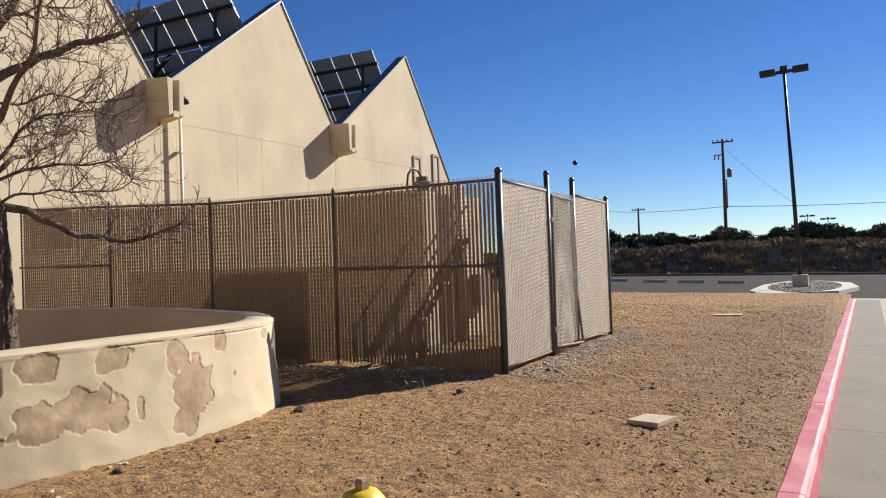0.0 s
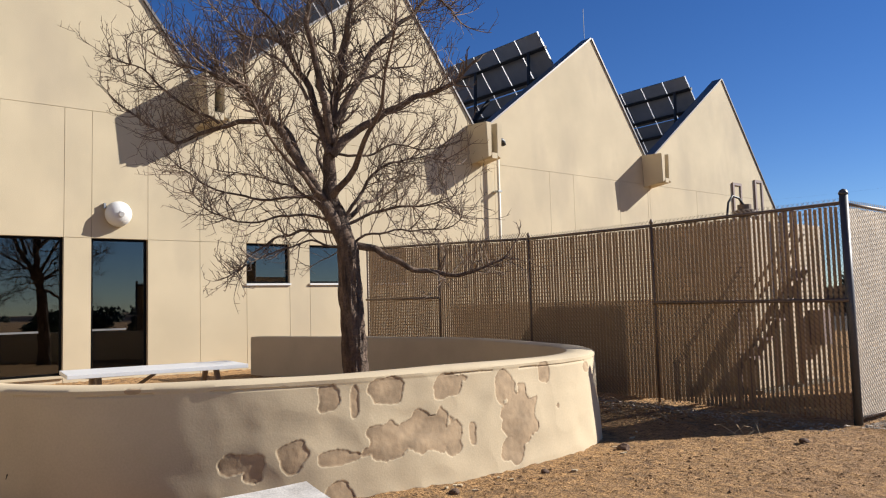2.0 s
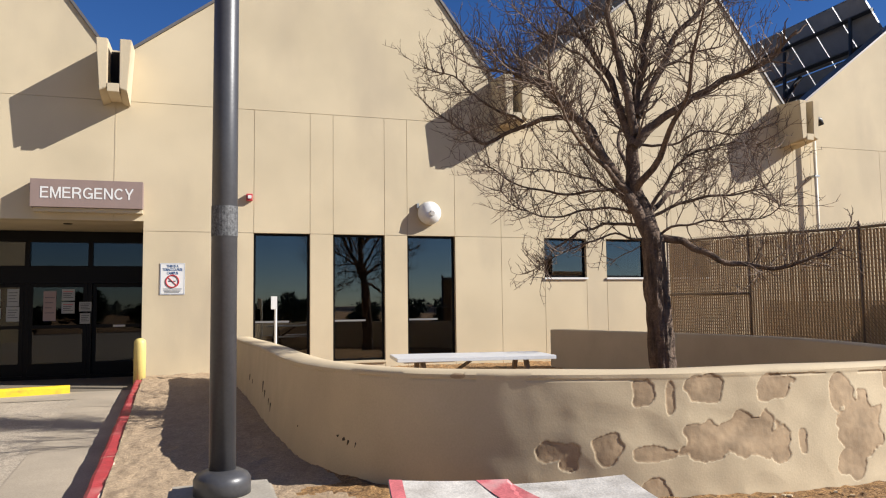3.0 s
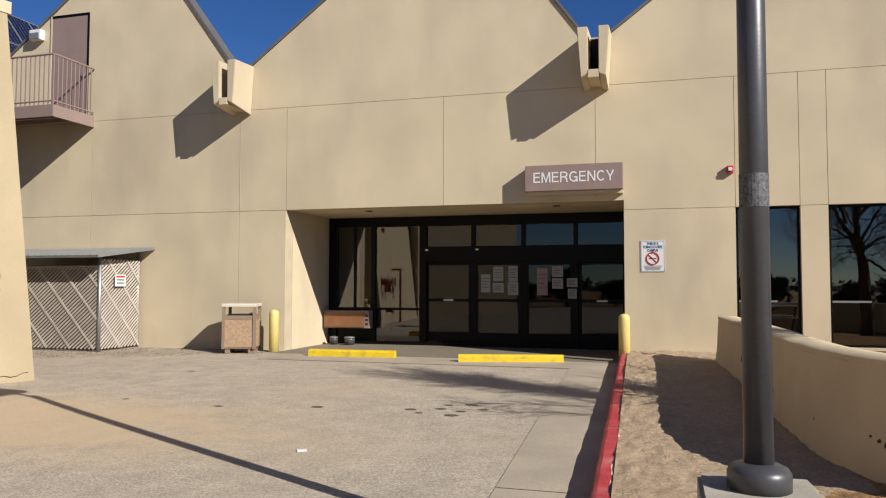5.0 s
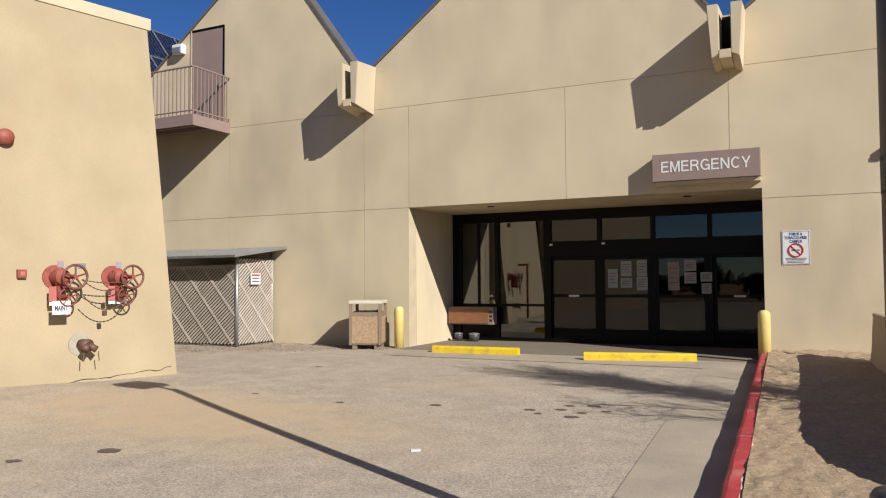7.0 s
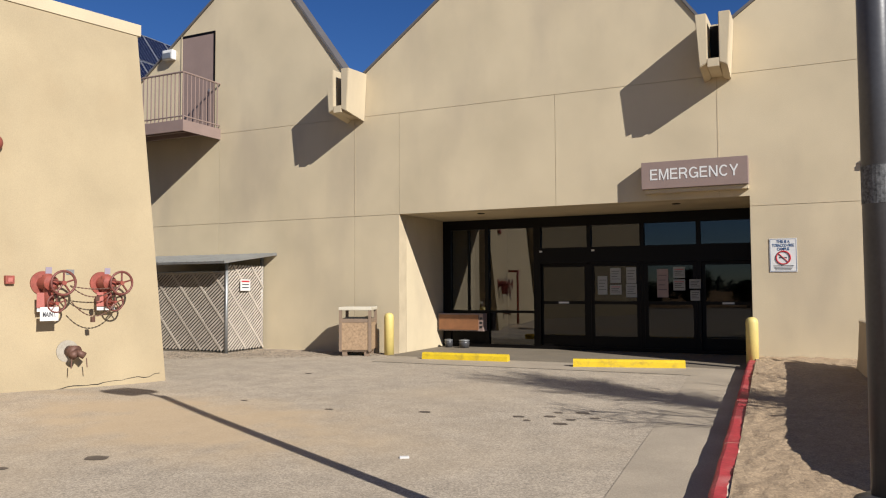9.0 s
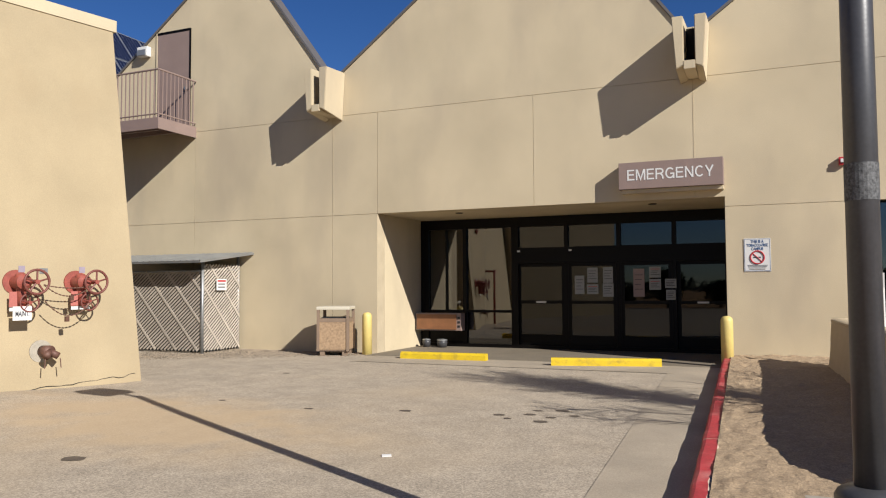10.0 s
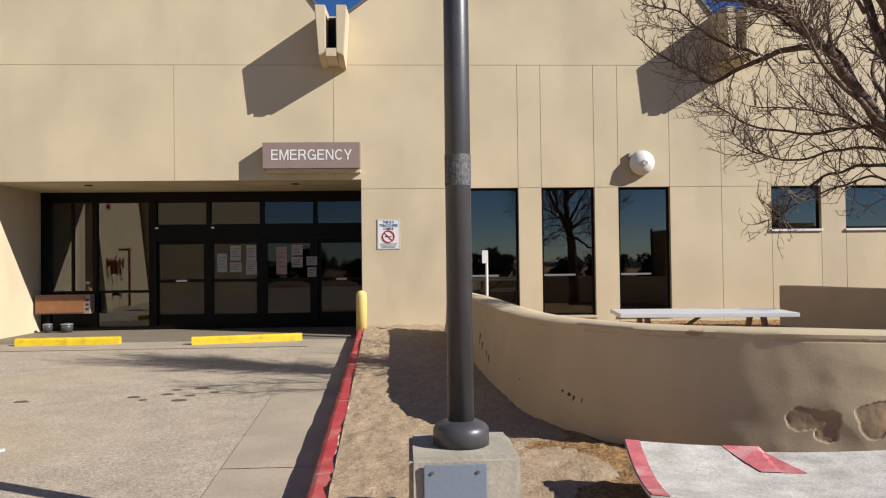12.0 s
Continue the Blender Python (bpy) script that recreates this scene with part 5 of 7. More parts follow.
part("gooseneck", tube(bmesh.new(), [(0.0, 0, 2.2), (0.0, 0, 4.1), (0.1, 0, 4.5), (0.35, 0, 4.72), (0.7, 0, 4.68), (0.95, 0, 4.5)], 0.035, 8), M_BLACK, neck, smooth=True)
part("base_block", bx(-0.3, 1.3, -0.3, 0.3, 0, 2.2), M_CAB, neck)

# ---------------------------------------------------------------- light pole on its pedestal
PX, PY = 0.14, 4.71
gz = island_z(PX, PY)
ped = tagged(empty("pole_pedestal", PX, PY, gz), "square rough concrete lamp pedestal with a grey cover plate", "pedestal")
bm = bx(-0.27, 0.27, -0.27, 0.27, -0.2, 0.70 - gz)
bmesh.ops.bevel(bm, geom=bm.edges[:], offset=0.02, segments=2, affect="EDGES")
bmesh.ops.subdivide_edges(bm, edges=bm.edges[:], cuts=3, use_grid_fill=True)
for v in bm.verts:
    v.co += Vector([0.007 * noise.noise(v.co * 7 + Vector((k * 5, 0, 0))) for k in range(3)])
part("block", bm, M_PEDESTAL, ped)
M_PLATE = mat("grey_plate", (0.176, 0.208, 0.256), 0.5, vary=0.12, bump=0.05)
part("cover_plate", bx(-0.20, 0.10, -0.292, -0.28, 0.02, 0.41, 0.003), M_PLATE, ped, "blue-grey cover plate")
for sx in (-0.16, 0.06):
    part("screw", tube(bmesh.new(), [(sx, -0.292, 0.375), (sx, -0.299, 0.375)], 0.008, 8), M_POST, ped)

lamp = tagged(empty("street_lamp", PX, PY, 0.703), "dark grey round steel lamp pole with a square head", "street lamp")
part("base_cover", lathe(bmesh.new(), [(0.145, 0.0), (0.145, 0.075), (0.13, 0.10), (0.085, 0.122)], 32), M_POLE, lamp, smooth=True)
part("shaft", lathe(bmesh.new(), [(0.068, 0.02), (0.066, 2.0), (0.06, 5.2)], 28), M_POLE, lamp, smooth=True)
part("arm", tube(bmesh.new(), [(0, 0, 5.1), (-0.5, 0.12, 5.15)], 0.035, 10), M_POLE, lamp)
part("head", bx(-1.05, -0.45, -0.16, 0.34, 5.1, 5.28, 0.03), M_POLE, lamp)
M_SCUFF = mat("scuffed_label", (0.08, 0.08, 0.08), 0.7, vary=0.95, scale=60, fine=110, bump=0.1)
part("worn_label", lathe(bmesh.new(), [(0.0685, 1.33), (0.0685, 1.49)], 28), M_SCUFF, lamp, "scraped remains of a pale label")

# ---------------------------------------------------------------- painted board on a crate
M_PLY = mat("weathered_white_board", (0.496, 0.464, 0.416), 0.85, vary=0.35, scale=7, fine=60, bump=0.6, tint=(0.24, 0.2, 0.16), stain=0.35, stain_scale=5)
M_PLYRED = mat("faded_red_stripe", (0.48, 0.12, 0.128), 0.85, vary=0.35, scale=9, fine=60, bump=0.4, tint=(0.528, 0.4, 0.368), stain=0.7, stain_scale=4)
M_TIMBER = mat("old_timber", (0.192, 0.104, 0.064), 0.85, vary=0.35, scale=5, fine=60, bump=0.4)
crate = tagged(empty("timber_crate", 1.84, 4.6, island_z(1.7, 4.55), -10), "low weathered timber crate on the dirt", "crate")
for z in (0.02, 0.12):
    for sy in (-0.42, 0.42):
        part("board", bx(-0.68, 0.68, sy - 0.015, sy + 0.015, z, z + 0.09), M_TIMBER, crate)
    for sx in (-0.66, 0.66):
        part("end_board", bx(sx - 0.015, sx + 0.015, -0.40, 0.40, z, z + 0.09), M_TIMBER, crate)
for sx in (-0.6, 0.6):
    for sy in (-0.36, 0.36):
        part("post", bx(sx - 0.04, sx + 0.04, sy - 0.04, sy + 0.04, -0.03, 0.225), M_TIMBER, crate)
board = tagged(empty("painted_board", 1.84, 4.64, island_z(1.7, 4.55) + 0.235, -10), "warped white board with faded red stripes on a crate", "board")


def strip(u0, u1, shear, material, lift, nm, v0=-0.55):
    bm = bmesh.new()
    n, m = 8, 8
    grid = []
    for i in range(n + 1):
        row = []
        for j in range(m + 1):
            v = v0 + (0.55 - v0) * j / m
            u = min(0.78, max(-0.78, u0 + (u1 - u0) * i / n + shear * (v + 0.1)))
            z = 0.05 * (v / 0.55) ** 2 * (0.4 + 0.6 * (u < 0)) + 0.03 * (u / 0.78) ** 2 + lift
            row.append(bm.verts.new((u, v, z)))
        grid.append(row)
    for i in range(n):
        for j in range(m):
            bm.faces.new((grid[i][j], grid[i + 1][j], grid[i + 1][j + 1], grid[i][j + 1]))
    if lift == 0:
        r = bmesh.ops.extrude_face_region(bm, geom=bm.faces[:])
        bmesh.ops.translate(bm, vec=(0, 0, -0.014), verts=[g for g in r["geom"] if isinstance(g, bmesh.types.BMVert)])
    part(nm, bm, material, board, smooth=False)


strip(-0.78, 0.78, 0, M_PLY, 0, "sheet")
for u0, w, sh, v0 in ((-0.775, 0.085, 0.0, -0.55), (-0.02, 0.24, -0.3, 0.16)):
    strip(u0, u0 + w, sh, M_PLYRED, 0.004, "stripe", v0)

# ---------------------------------------------------------------- small things on the dirt
M_SLAB = mat("tan_paver", (0.44, 0.336, 0.224), 0.9, vary=0.2, scale=8, fine=70, bump=0.4)
tile = part("paver", bx(-0.195, 0.195, -0.14, 0.14, 0, 0.045, 0.008), M_SLAB)
tile.matrix_world = pose(6.88, 1.84, island_z(6.9, 1.84) - 0.005, 0, 2, -12)
tagged(tile, "loose tan concrete paver lying on the dirt", "paver")
flat = part("paver", bx(-0.2, 0.2, -0.3, 0.3, 0, 0.03, 0.006), M_SLAB)
flat.matrix_world = pose(18.6, 2.6, island_z(18.6, 2.6), 0, 0, 5)
tagged(flat, "flat pale slab lying on the dirt", "paver")

hyd = tagged(empty("fire_hydrant", 3.08, 2.32, island_z(3.1, 2.3)), "yellow fire hydrant with a rusty top nut", "hydrant")
hz = 0.70 - island_z(3.1, 2.3)
part("barrel", lathe(bmesh.new(), [(0.15, -0.05), (0.15, 0.03), (0.085, 0.035), (0.085, hz - 0.16)], 20), M_YELLOW, hyd, smooth=True)
part("bonnet", lathe(bmesh.new(), [(0.12, hz - 0.155), (0.12, hz - 0.13), (0.108, hz - 0.1), (0.075, hz - 0.06), (0.04, hz - 0.05)], 20), M_YELLOW, hyd, smooth=True)
part("operating_nut", lathe(bmesh.new(), [(0.034, hz - 0.049), (0.032, hz - 0.01), (0.026, hz)], 5), M_AGG, hyd, "rusty five-sided nut")
for s in (-1, 1):
    part("side_cap", tube(bmesh.new(), [(s * 0.086, 0, hz - 0.25), (s * 0.16, 0, hz - 0.25)], 0.045, 10), M_YELLOW, hyd)

M_TABLE = mat("pale_plastic", (0.576, 0.576, 0.576), 0.45, vary=0.08, bump=0.05)
tab = tagged(empty("picnic_table", 2.79, 8.22, 0.36, -8), "pale grey picnic table with attached benches", "table")
for k in range(5):
    part("top_plank", bx(-0.83, 0.83, -0.37 + 0.15 * k, -0.23 + 0.15 * k, 0.72, 0.76, 0.006), M_TABLE, tab)
for s in (-1, 1):
    part("bench_plank", bx(-0.83, 0.83, s * 0.72 - 0.13, s * 0.72 + 0.13, 0.42, 0.455, 0.006), M_TABLE, tab)
for x in (-0.55, 0.55):
    for s in (-1, 1):
        part("leg", tube(bmesh.new(), [(x, s * 0.2, 0.715), (x, s * 0.62, 0.0)], 0.03, 6), M_POST, tab)
    part("crossbar", tube(bmesh.new(), [(x, -0.8, 0.40), (x, 0.8, 0.40)], 0.025, 6), M_POST, tab)
part("centre_brace", tube(bmesh.new(), [(-0.5, 0, 0.38), (0.0, 0, 0.70)], 0.02, 6), M_POST, tab)
tab.location.z = 0.37

sp = tagged(empty("small_post_sign", 1.33, 14.4, 0.38), "white post with a small box on the patio", "post")
part("post", tube(bmesh.new(), [(0, 0, 0), (0, 0, 1.45)], 0.024, 8), M_WHITE, sp)
part("box", bx(-0.085, 0.02, -0.06, -0.032, 1.25, 1.48), M_WHITE, sp)


def stones(n, name, label, place, size, material, seed):
    rnd = random.Random(seed)
    verts, faces = [], []
    ico = [(0, 0, 1), (0.9, 0, 0.3), (0.28, 0.86, 0.3), (-0.73, 0.53, 0.3), (-0.73, -0.53, 0.3), (0.28, -0.86, 0.3), (0, 0, -0.6)]
    tri = [(0, 1, 2), (0, 2, 3), (0, 3, 4), (0, 4, 5), (0, 5, 1), (6, 2, 1), (6, 3, 2), (6, 4, 3), (6, 5, 4), (6, 1, 5)]
    for _ in range(n):
        x, y, z = place(rnd)
        s = size[0] + (size[1] - size[0]) * rnd.random() ** 3
        a, k = rnd.random() * 6.28, len(verts)
        sx, sy, sz = s * rnd.uniform(0.7, 1.4), s * rnd.uniform(0.6, 1.1), s * rnd.uniform(0.4, 0.8)
        for p in ico:
            px, py = p[0] * sx * rnd.uniform(0.8, 1.2), p[1] * sy * rnd.uniform(0.8, 1.2)
            verts.append((x + px * math.cos(a) - py * math.sin(a), y + px * math.sin(a) + py * math.cos(a), z + p[2] * sz))
        faces += [tuple(i + k for i in t) for t in tri]
    return tagged(raw(name, verts, faces, material), label, "stones", kind="stuff")


M_PEBBLE = mat("pebbles", (0.296, 0.172, 0.0784), 0.9, vary=0.3, island=0.35, bump=0.2)
M_CLOD = mat("clods", (0.225, 0.125, 0.052), 0.95, vary=0.35, scale=40, island=0.45, bump=0.3)
M_ROCK = mat("dark_rock", (0.104, 0.06, 0.036), 0.9, vary=0.4, scale=30, bump=0.4)
M_GRAVEL = mat("gravel", (0.43, 0.35, 0.26), 0.9, vary=0.25, island=0.4, bump=0.2)


def on_island(rnd):
    while True:
        x, y = 1 + 21 * rnd.random() ** 1.15, 0.6 + 6.5 * rnd.random() ** 1.1
        if y > kerb_y(x) + 0.05 and not (x < 7.4 and y > 5.1):
            heap = 0.5 + 0.9 * noise.noise((x * 1.3, y * 1.3, 8)) + 0.7 * noise.noise((x * 4.1, y * 4.1, 3))
            if rnd.random() < heap:
                return x, y, island_z(x, y)


def by_fence(rnd):
    if rnd.random() < 0.7:
        x, y = 8.7 + 5.4 * rnd.random(), FY - 0.1 - 0.55 * abs(rnd.gauss(0, 0.6))
    else:
        x, y = FX - 0.15 - 0.3 * abs(rnd.gauss(0, 0.7)), FY + 9 * rnd.random()
    return x, y, island_z(x, y)


def by_cage(rnd):
    x, y = -13.5 + 5.0 * rnd.random(), 12.3 + 3.5 * rnd.random()
    if y < 12.6 + (x + 13.5) * 0.55 + rnd.gauss(0, 0.2):
        y = 13 + (x + 13.5) * 0.5 + rnd.random() * 0.8
    return x, min(y, 15.8), road_z(x, min(y, 15.8))


stones(52000, "loose_stones", "loose brown pebbles scattered over the dirt", on_island, (0.003, 0.014), M_PEBBLE, 3)
stones(15000, "dirt_clods", "crumbled dark brown clods on the dirt", on_island, (0.005, 0.024), M_CLOD, 11)
stones(10000, "fence_gravel", "grey gravel along the foot of the fence", by_fence, (0.008, 0.026), M_GRAVEL, 4)
M_GRAVEL_DARK = mat("dark_gravel", (0.24, 0.192, 0.14), 0.9, vary=0.25, island=0.5, bump=0.2)
stones(17000, "cage_gravel", "grey gravel in front of the storage cage", by_cage, (0.008, 0.024), M_GRAVEL_DARK, 5)
for x, y, s in ((6.1, 5.05, 0.06), (4.9, 4.95, 0.035), (7.5, 4.0, 0.05), (9.2, 3.6, 0.05), (3.9, 4.95, 0.04), (8.6, 2.2, 0.04)):
    bm = bmesh.new()
    bmesh.ops.create_icosphere(bm, subdivisions=2, radius=s)
    for v in bm.verts:
        v.co *= 1 + 0.35 * noise.noise(v.co * 18 + Vector((x, y, 0)))
        v.co.z *= 0.7
    ob = part("rock", bm, M_ROCK)
    ob.location = (x, y, island_z(x, y) + s * 0.3)
    tagged(ob, "small dark brown rock on the dirt", "rock", "rocks on the dirt")

# dark drips and litter on the driveway
M_OIL = mat("oil_spot", (0.104, 0.08, 0.06), 0.7, vary=0.3, scale=20, bump=0.1)
orng = random.Random(19)
for x, y, r in ((-6.26, 6.2, 0.10), (-6.73, 5.56, 0.06), (-4.45, 9.54, 0.07), (-2.93, 9.82, 0.06), (-2.68, 9.43, 0.07), (-2.63, 9.71, 0.05), (-3.27, 9.68, 0.06), (-2.62, 10.19, 0.07), (-2.9, 10.1, 0.05), (-3.1, 9.5, 0.045), (-2.4, 9.9, 0.05), (-5.69, 9.26, 0.05), (-7.18, 9.4, 0.04), (-8.1, 12.2, 0.05)):
    n = 14
    ring = [(r * orng.uniform(0.7, 1.25) * 1.3 * math.cos(6.2832 * i / n), r * orng.uniform(0.7, 1.2) * math.sin(6.2832 * i / n), 0.0) for i in range(n)]
    ob = raw("oil_spot", ring + [(0, 0, 0.0015)], [(i, (i + 1) % n, n) for i in range(n)], M_OIL)
    ob.matrix_world = pose(x, y, road_z(x, y) + 0.004)
    tagged(ob, "small dark oil drip on the asphalt", "oil spot", "oil spots")
bit = part("paper_scrap", bx(-0.045, 0.045, -0.025, 0.025, 0, 0.012, 0.004), M_WHITE)
bit.matrix_world = pose(-3.55, 7.33, road_z(-3.55, 7.33) + 0.002, 6, 0, 30)
tagged(bit, "crumpled white paper scrap on the asphalt", "litter")

# ---------------------------------------------------------------- fire connections on the wing wall
def annex_frame(s, z):
    """A point on the wing wall: s metres along it from its corner, at height z, with the turn about z of its face."""
    p = c0 + along * s
    k = (z + 0.2) / (top_wing + 0.2)
    return Vector((p.x - 0.68 * k, p.y - 0.12 * k, z))


face_rz = math.degrees(math.atan2(along.y, along.x)) + 180
M_VRED = mat("faded_red_iron", (0.264, 0.06, 0.0416), 0.6, vary=0.3, scale=12, bump=0.2, tint=(0.24, 0.096, 0.064), stain=0.4, stain_scale=8)
M_BRASS = mat("dull_brass", (0.136, 0.068, 0.048), 0.6, metal=0.3, vary=0.3, scale=14, bump=0.15)
M_WHEEL = mat("dark_red_iron", (0.152, 0.044, 0.0336), 0.55, vary=0.35, scale=15, bump=0.2)
M_LABEL = mat("faded_label", (0.4, 0.128, 0.104), 0.7, vary=0.2, bump=0)
M_LILAC = mat("faded_tag", (0.288, 0.24, 0.288), 0.7, vary=0.1, bump=0)


def wheel(parent, y, z, r, x=0.0):
    bm = bmesh.new()
    tube(bm, [(x + r * math.cos(a), y, z + r * math.sin(a)) for a in [2 * math.pi * k / 24 for k in range(25)]], r * 0.11, 6, cap=False)
    w = part("hand_wheel", bm, M_WHEEL, parent, smooth=True)
    for k in range(5):
        a = 2 * math.pi * k / 5 + 0.3
        part("spoke", tube(bmesh.new(), [(x, y, z), (x + r * math.cos(a), y, z + r * math.sin(a))], r * 0.08, 6), M_WHEEL, w)
    part("hub", tube(bmesh.new(), [(x, y - 0.03, z), (x, y + 0.12, z)], r * 0.2, 8), M_VRED, w)


def valve(s, z):
    p = annex_frame(s, z)
    v = tagged(empty("wall_valve", p.x, p.y, p.z, face_rz), "red iron valve pair with hand wheels on the wall", "valve", "fire valves")
    bm = lathe(bmesh.new(), [(0.18, 0.0), (0.18, 0.03), (0.1, 0.035), (0.09, 0.24), (0.11, 0.3), (0.06, 0.34)], 24)
    bm.transform(Matrix.Rotation(radians(90), 4, "X"))
    part("flange", bm, M_VRED, v, smooth=False)
    part("body", tube(bmesh.new(), [(0.0, -0.16, 0.12), (0.02, -0.2, -0.36)], 0.07, 12), M_VRED, v, smooth=True)
    wheel(v, -0.42, 0.0, 0.175, 0.12)
    wheel(v, -0.34, -0.3, 0.13, 0.06)
    part("tag", bx(-0.06, 0.03, -0.24, -0.232, 0.14, 0.235), M_LILAC, v, "faded lilac tag")
    part("red_label", bx(-0.16, 0.02, -0.20, -0.192, -0.36, -0.14), M_LABEL, v)
    part("white_label", bx(-0.15, 0.14, -0.19, -0.184, -0.42, -0.37), M_WHITE, v)


top_wing = 6.05
p = annex_frame(2.44, 3.82)
bell = tagged(empty("alarm_bell", p.x, p.y, p.z, face_rz), "faded red round alarm bell high on the wall", "alarm bell")
bm = lathe(bmesh.new(), [(0.06, -0.02), (0.06, 0.05), (0.125, 0.055), (0.12, 0.09), (0.08, 0.125), (0.02, 0.14)], 24)
bm.transform(Matrix.Rotation(radians(90), 4, "X"))
part("gong", bm, M_VRED, bell, smooth=True)
p = annex_frame(2.34, 1.83)
pull = tagged(empty("alarm_box", p.x, p.y, p.z, face_rz), "small faded red alarm box on the wall", "alarm box")
part("box", bx(-0.06, 0.06, -0.07, 0.02, -0.06, 0.06, 0.008), M_VRED, pull)
part("face_plate", bx(-0.03, 0.03, -0.076, -0.0705, -0.03, 0.03), M_LABEL, pull)
p = annex_frame(3.35, 0.0)
riser = tagged(empty("riser_pipe", p.x, p.y, 0.05, face_rz), "red fire riser pipe bent into the wall", "pipe")
part("pipe", tube(bmesh.new(), [(0.25, -0.3, 0), (0.25, -0.3, 2.1), (0.2, -0.3, 2.2), (0.0, -0.3, 2.25), (-0.4, -0.3, 2.25), (-0.45, 0.15, 2.25)], 0.045, 10), M_VRED, riser, smooth=True)
part("flange", lathe(bmesh.new(), [(0.1, 0.0), (0.1, 0.03), (0.05, 0.04)], 16, 0.25, -0.3), M_VRED, riser)
valve(1.87, 1.78)
valve(0.98, 1.78)
p = annex_frame(1.92, 1.34)
ms = tagged(empty("maintenance_sign", p.x, p.y, p.z, face_rz), "small white hand-lettered tag hanging from a valve", "sign")
part("card", bx(-0.14, 0.12, -0.30, -0.292, -0.11, 0.09), M_WHITE, ms)
writing("MAINT.", 0.1, 0.19, ms, M_INK, -0.01, -0.302, -0.02, depth=0.001, bold=0.003)
ch = tagged(empty("valve_chain"), "rusty chain with padlocks looped between the valves", "chain")
rnd = random.Random(8)
for za, zb, sag in ((1.74, 1.72, 0.04), (1.74, 1.72, 0.16), (1.5, 1.5, 0.22)):
    a, b = annex_frame(1.72, za) + Vector((0.38, 0, 0)), annex_frame(1.0, zb) + Vector((0.38, 0, 0))
    pts = [a.lerp(b, t) - Vector((0, 0, sag * 4 * t * (1 - t))) for t in steps(0, 1, 26)]
    bm = bmesh.new()
    for i, (q, r) in enumerate(zip(pts, pts[1:])):
        tube(bm, [q, r], 0.006 if i % 2 else 0.0105, 5)
    part("chain_run", bm, M_BRASS, ch)
for s_, z in ((1.33, 1.55), (1.42, 1.24)):
    q = annex_frame(s_, z) + Vector((0.38, 0, 0))
    part("padlock", bx(q.x - 0.02, q.x + 0.02, q.y - 0.03, q.y + 0.03, q.z - 0.05, q.z + 0.03, 0.005), M_BRASS, ch)
p = annex_frame(1.58, 0.755)
sia = tagged(empty("siamese_connection", p.x, p.y, p.z, face_rz), "corroded twin hose inlet on a pale wall plate", "fire inlet")
bm = lathe(bmesh.new(), [(0.165, 0.0), (0.165, 0.02), (0.06, 0.03)], 24)
bm.transform(Matrix.Rotation(radians(90), 4, "X"))
part("wall_plate", bm, M_PEDESTAL, sia)
part("throat", tube(bmesh.new(), [(0.02, -0.03, 0), (0.05, -0.2, 0)], [0.085, 0.09], 14), M_BRASS, sia, smooth=True)
for s in (-1, 1):
    part("inlet", tube(bmesh.new(), [(0.05, -0.18, 0), (0.05 + s * 0.09, -0.26, -0.07)], [0.05, 0.055], 12), M_BRASS, sia, smooth=True)
    part("chain", tube(bmesh.new(), [(0.05 + s * 0.11, -0.28, -0.1), (0.05 + s * 0.12, -0.29, -0.24)], 0.008, 5), M_BRASS, sia)
p = annex_frame(1.45, 1.95)
pl = tagged(empty("wall_plate", p.x, p.y, p.z, face_rz), "small pale plate on the yellow wall", "plate")
part("plate", bx(-0.06, 0.06, -0.012, -0.002, -0.04, 0.04), M_GALV, pl)
bm = bmesh.new()
rnd = random.Random(2)
pts = []
for i in range(22):
    s = 0.1 + i * 0.095
    q = annex_frame(s, 0.28 - 0.10 * (s / 2.2) + 0.02 * rnd.uniform(-1, 1))
    pts.append(q + Vector((0.004, -0.002, 0)))
tube(bm, pts, [0.002 + 0.005 * rnd.random() for _ in pts], 5)
part("crack", bm, M_BLACK, annex, "dark crack along the foot of the wall")

# ---------------------------------------------------------------- bare tree in the patio
M_BARK = mat("bark", (0.13, 0.087, 0.06), 0.95, tint=(0.035, 0.023, 0.016), stain=0.95, stain_scale=17, streak=0.14, vary=0.6, scale=9, fine=45, bump=1.0, bump_dist=0.03)
M_TWIG = mat("twigs", (0.165, 0.115, 0.082), 0.9, vary=0.3, scale=6, bump=0.1, island=0.25)
TX, TY, TZ = 5.0, 8.08, 0.34
SIDE, DEEP = Vector((0.879, -0.477, 0)), Vector((0.477, 0.879, 0))
trng = random.Random(21)
tv, tf, wv, wf = [], [], [], []


def limb(pts, radii, n, V, F):
    """Adds a tapering round branch to a list of vertices and faces."""
    rings, u = [], None
    for i, p in enumerate(pts):
        d = (pts[min(i + 1, len(pts) - 1)] - pts[max(i - 1, 0)]).normalized()
        u = d.orthogonal().normalized() if u is None else (u - d * u.dot(d)).normalized()
        w = d.cross(u)
        k = len(V)
        for a in range(n):
            t = 2 * math.pi * a / n
            V.append(tuple(p + (u * math.cos(t) + w * math.sin(t)) * radii[i]))
        rings.append(k)
    for a, b in zip(rings, rings[1:]):
        for k in range(n):
            m = (k + 1) % n
            F.append((a + k, a + m, b + m, b + k))
    F.append(tuple(rings[-1] + k for k in range(n)))


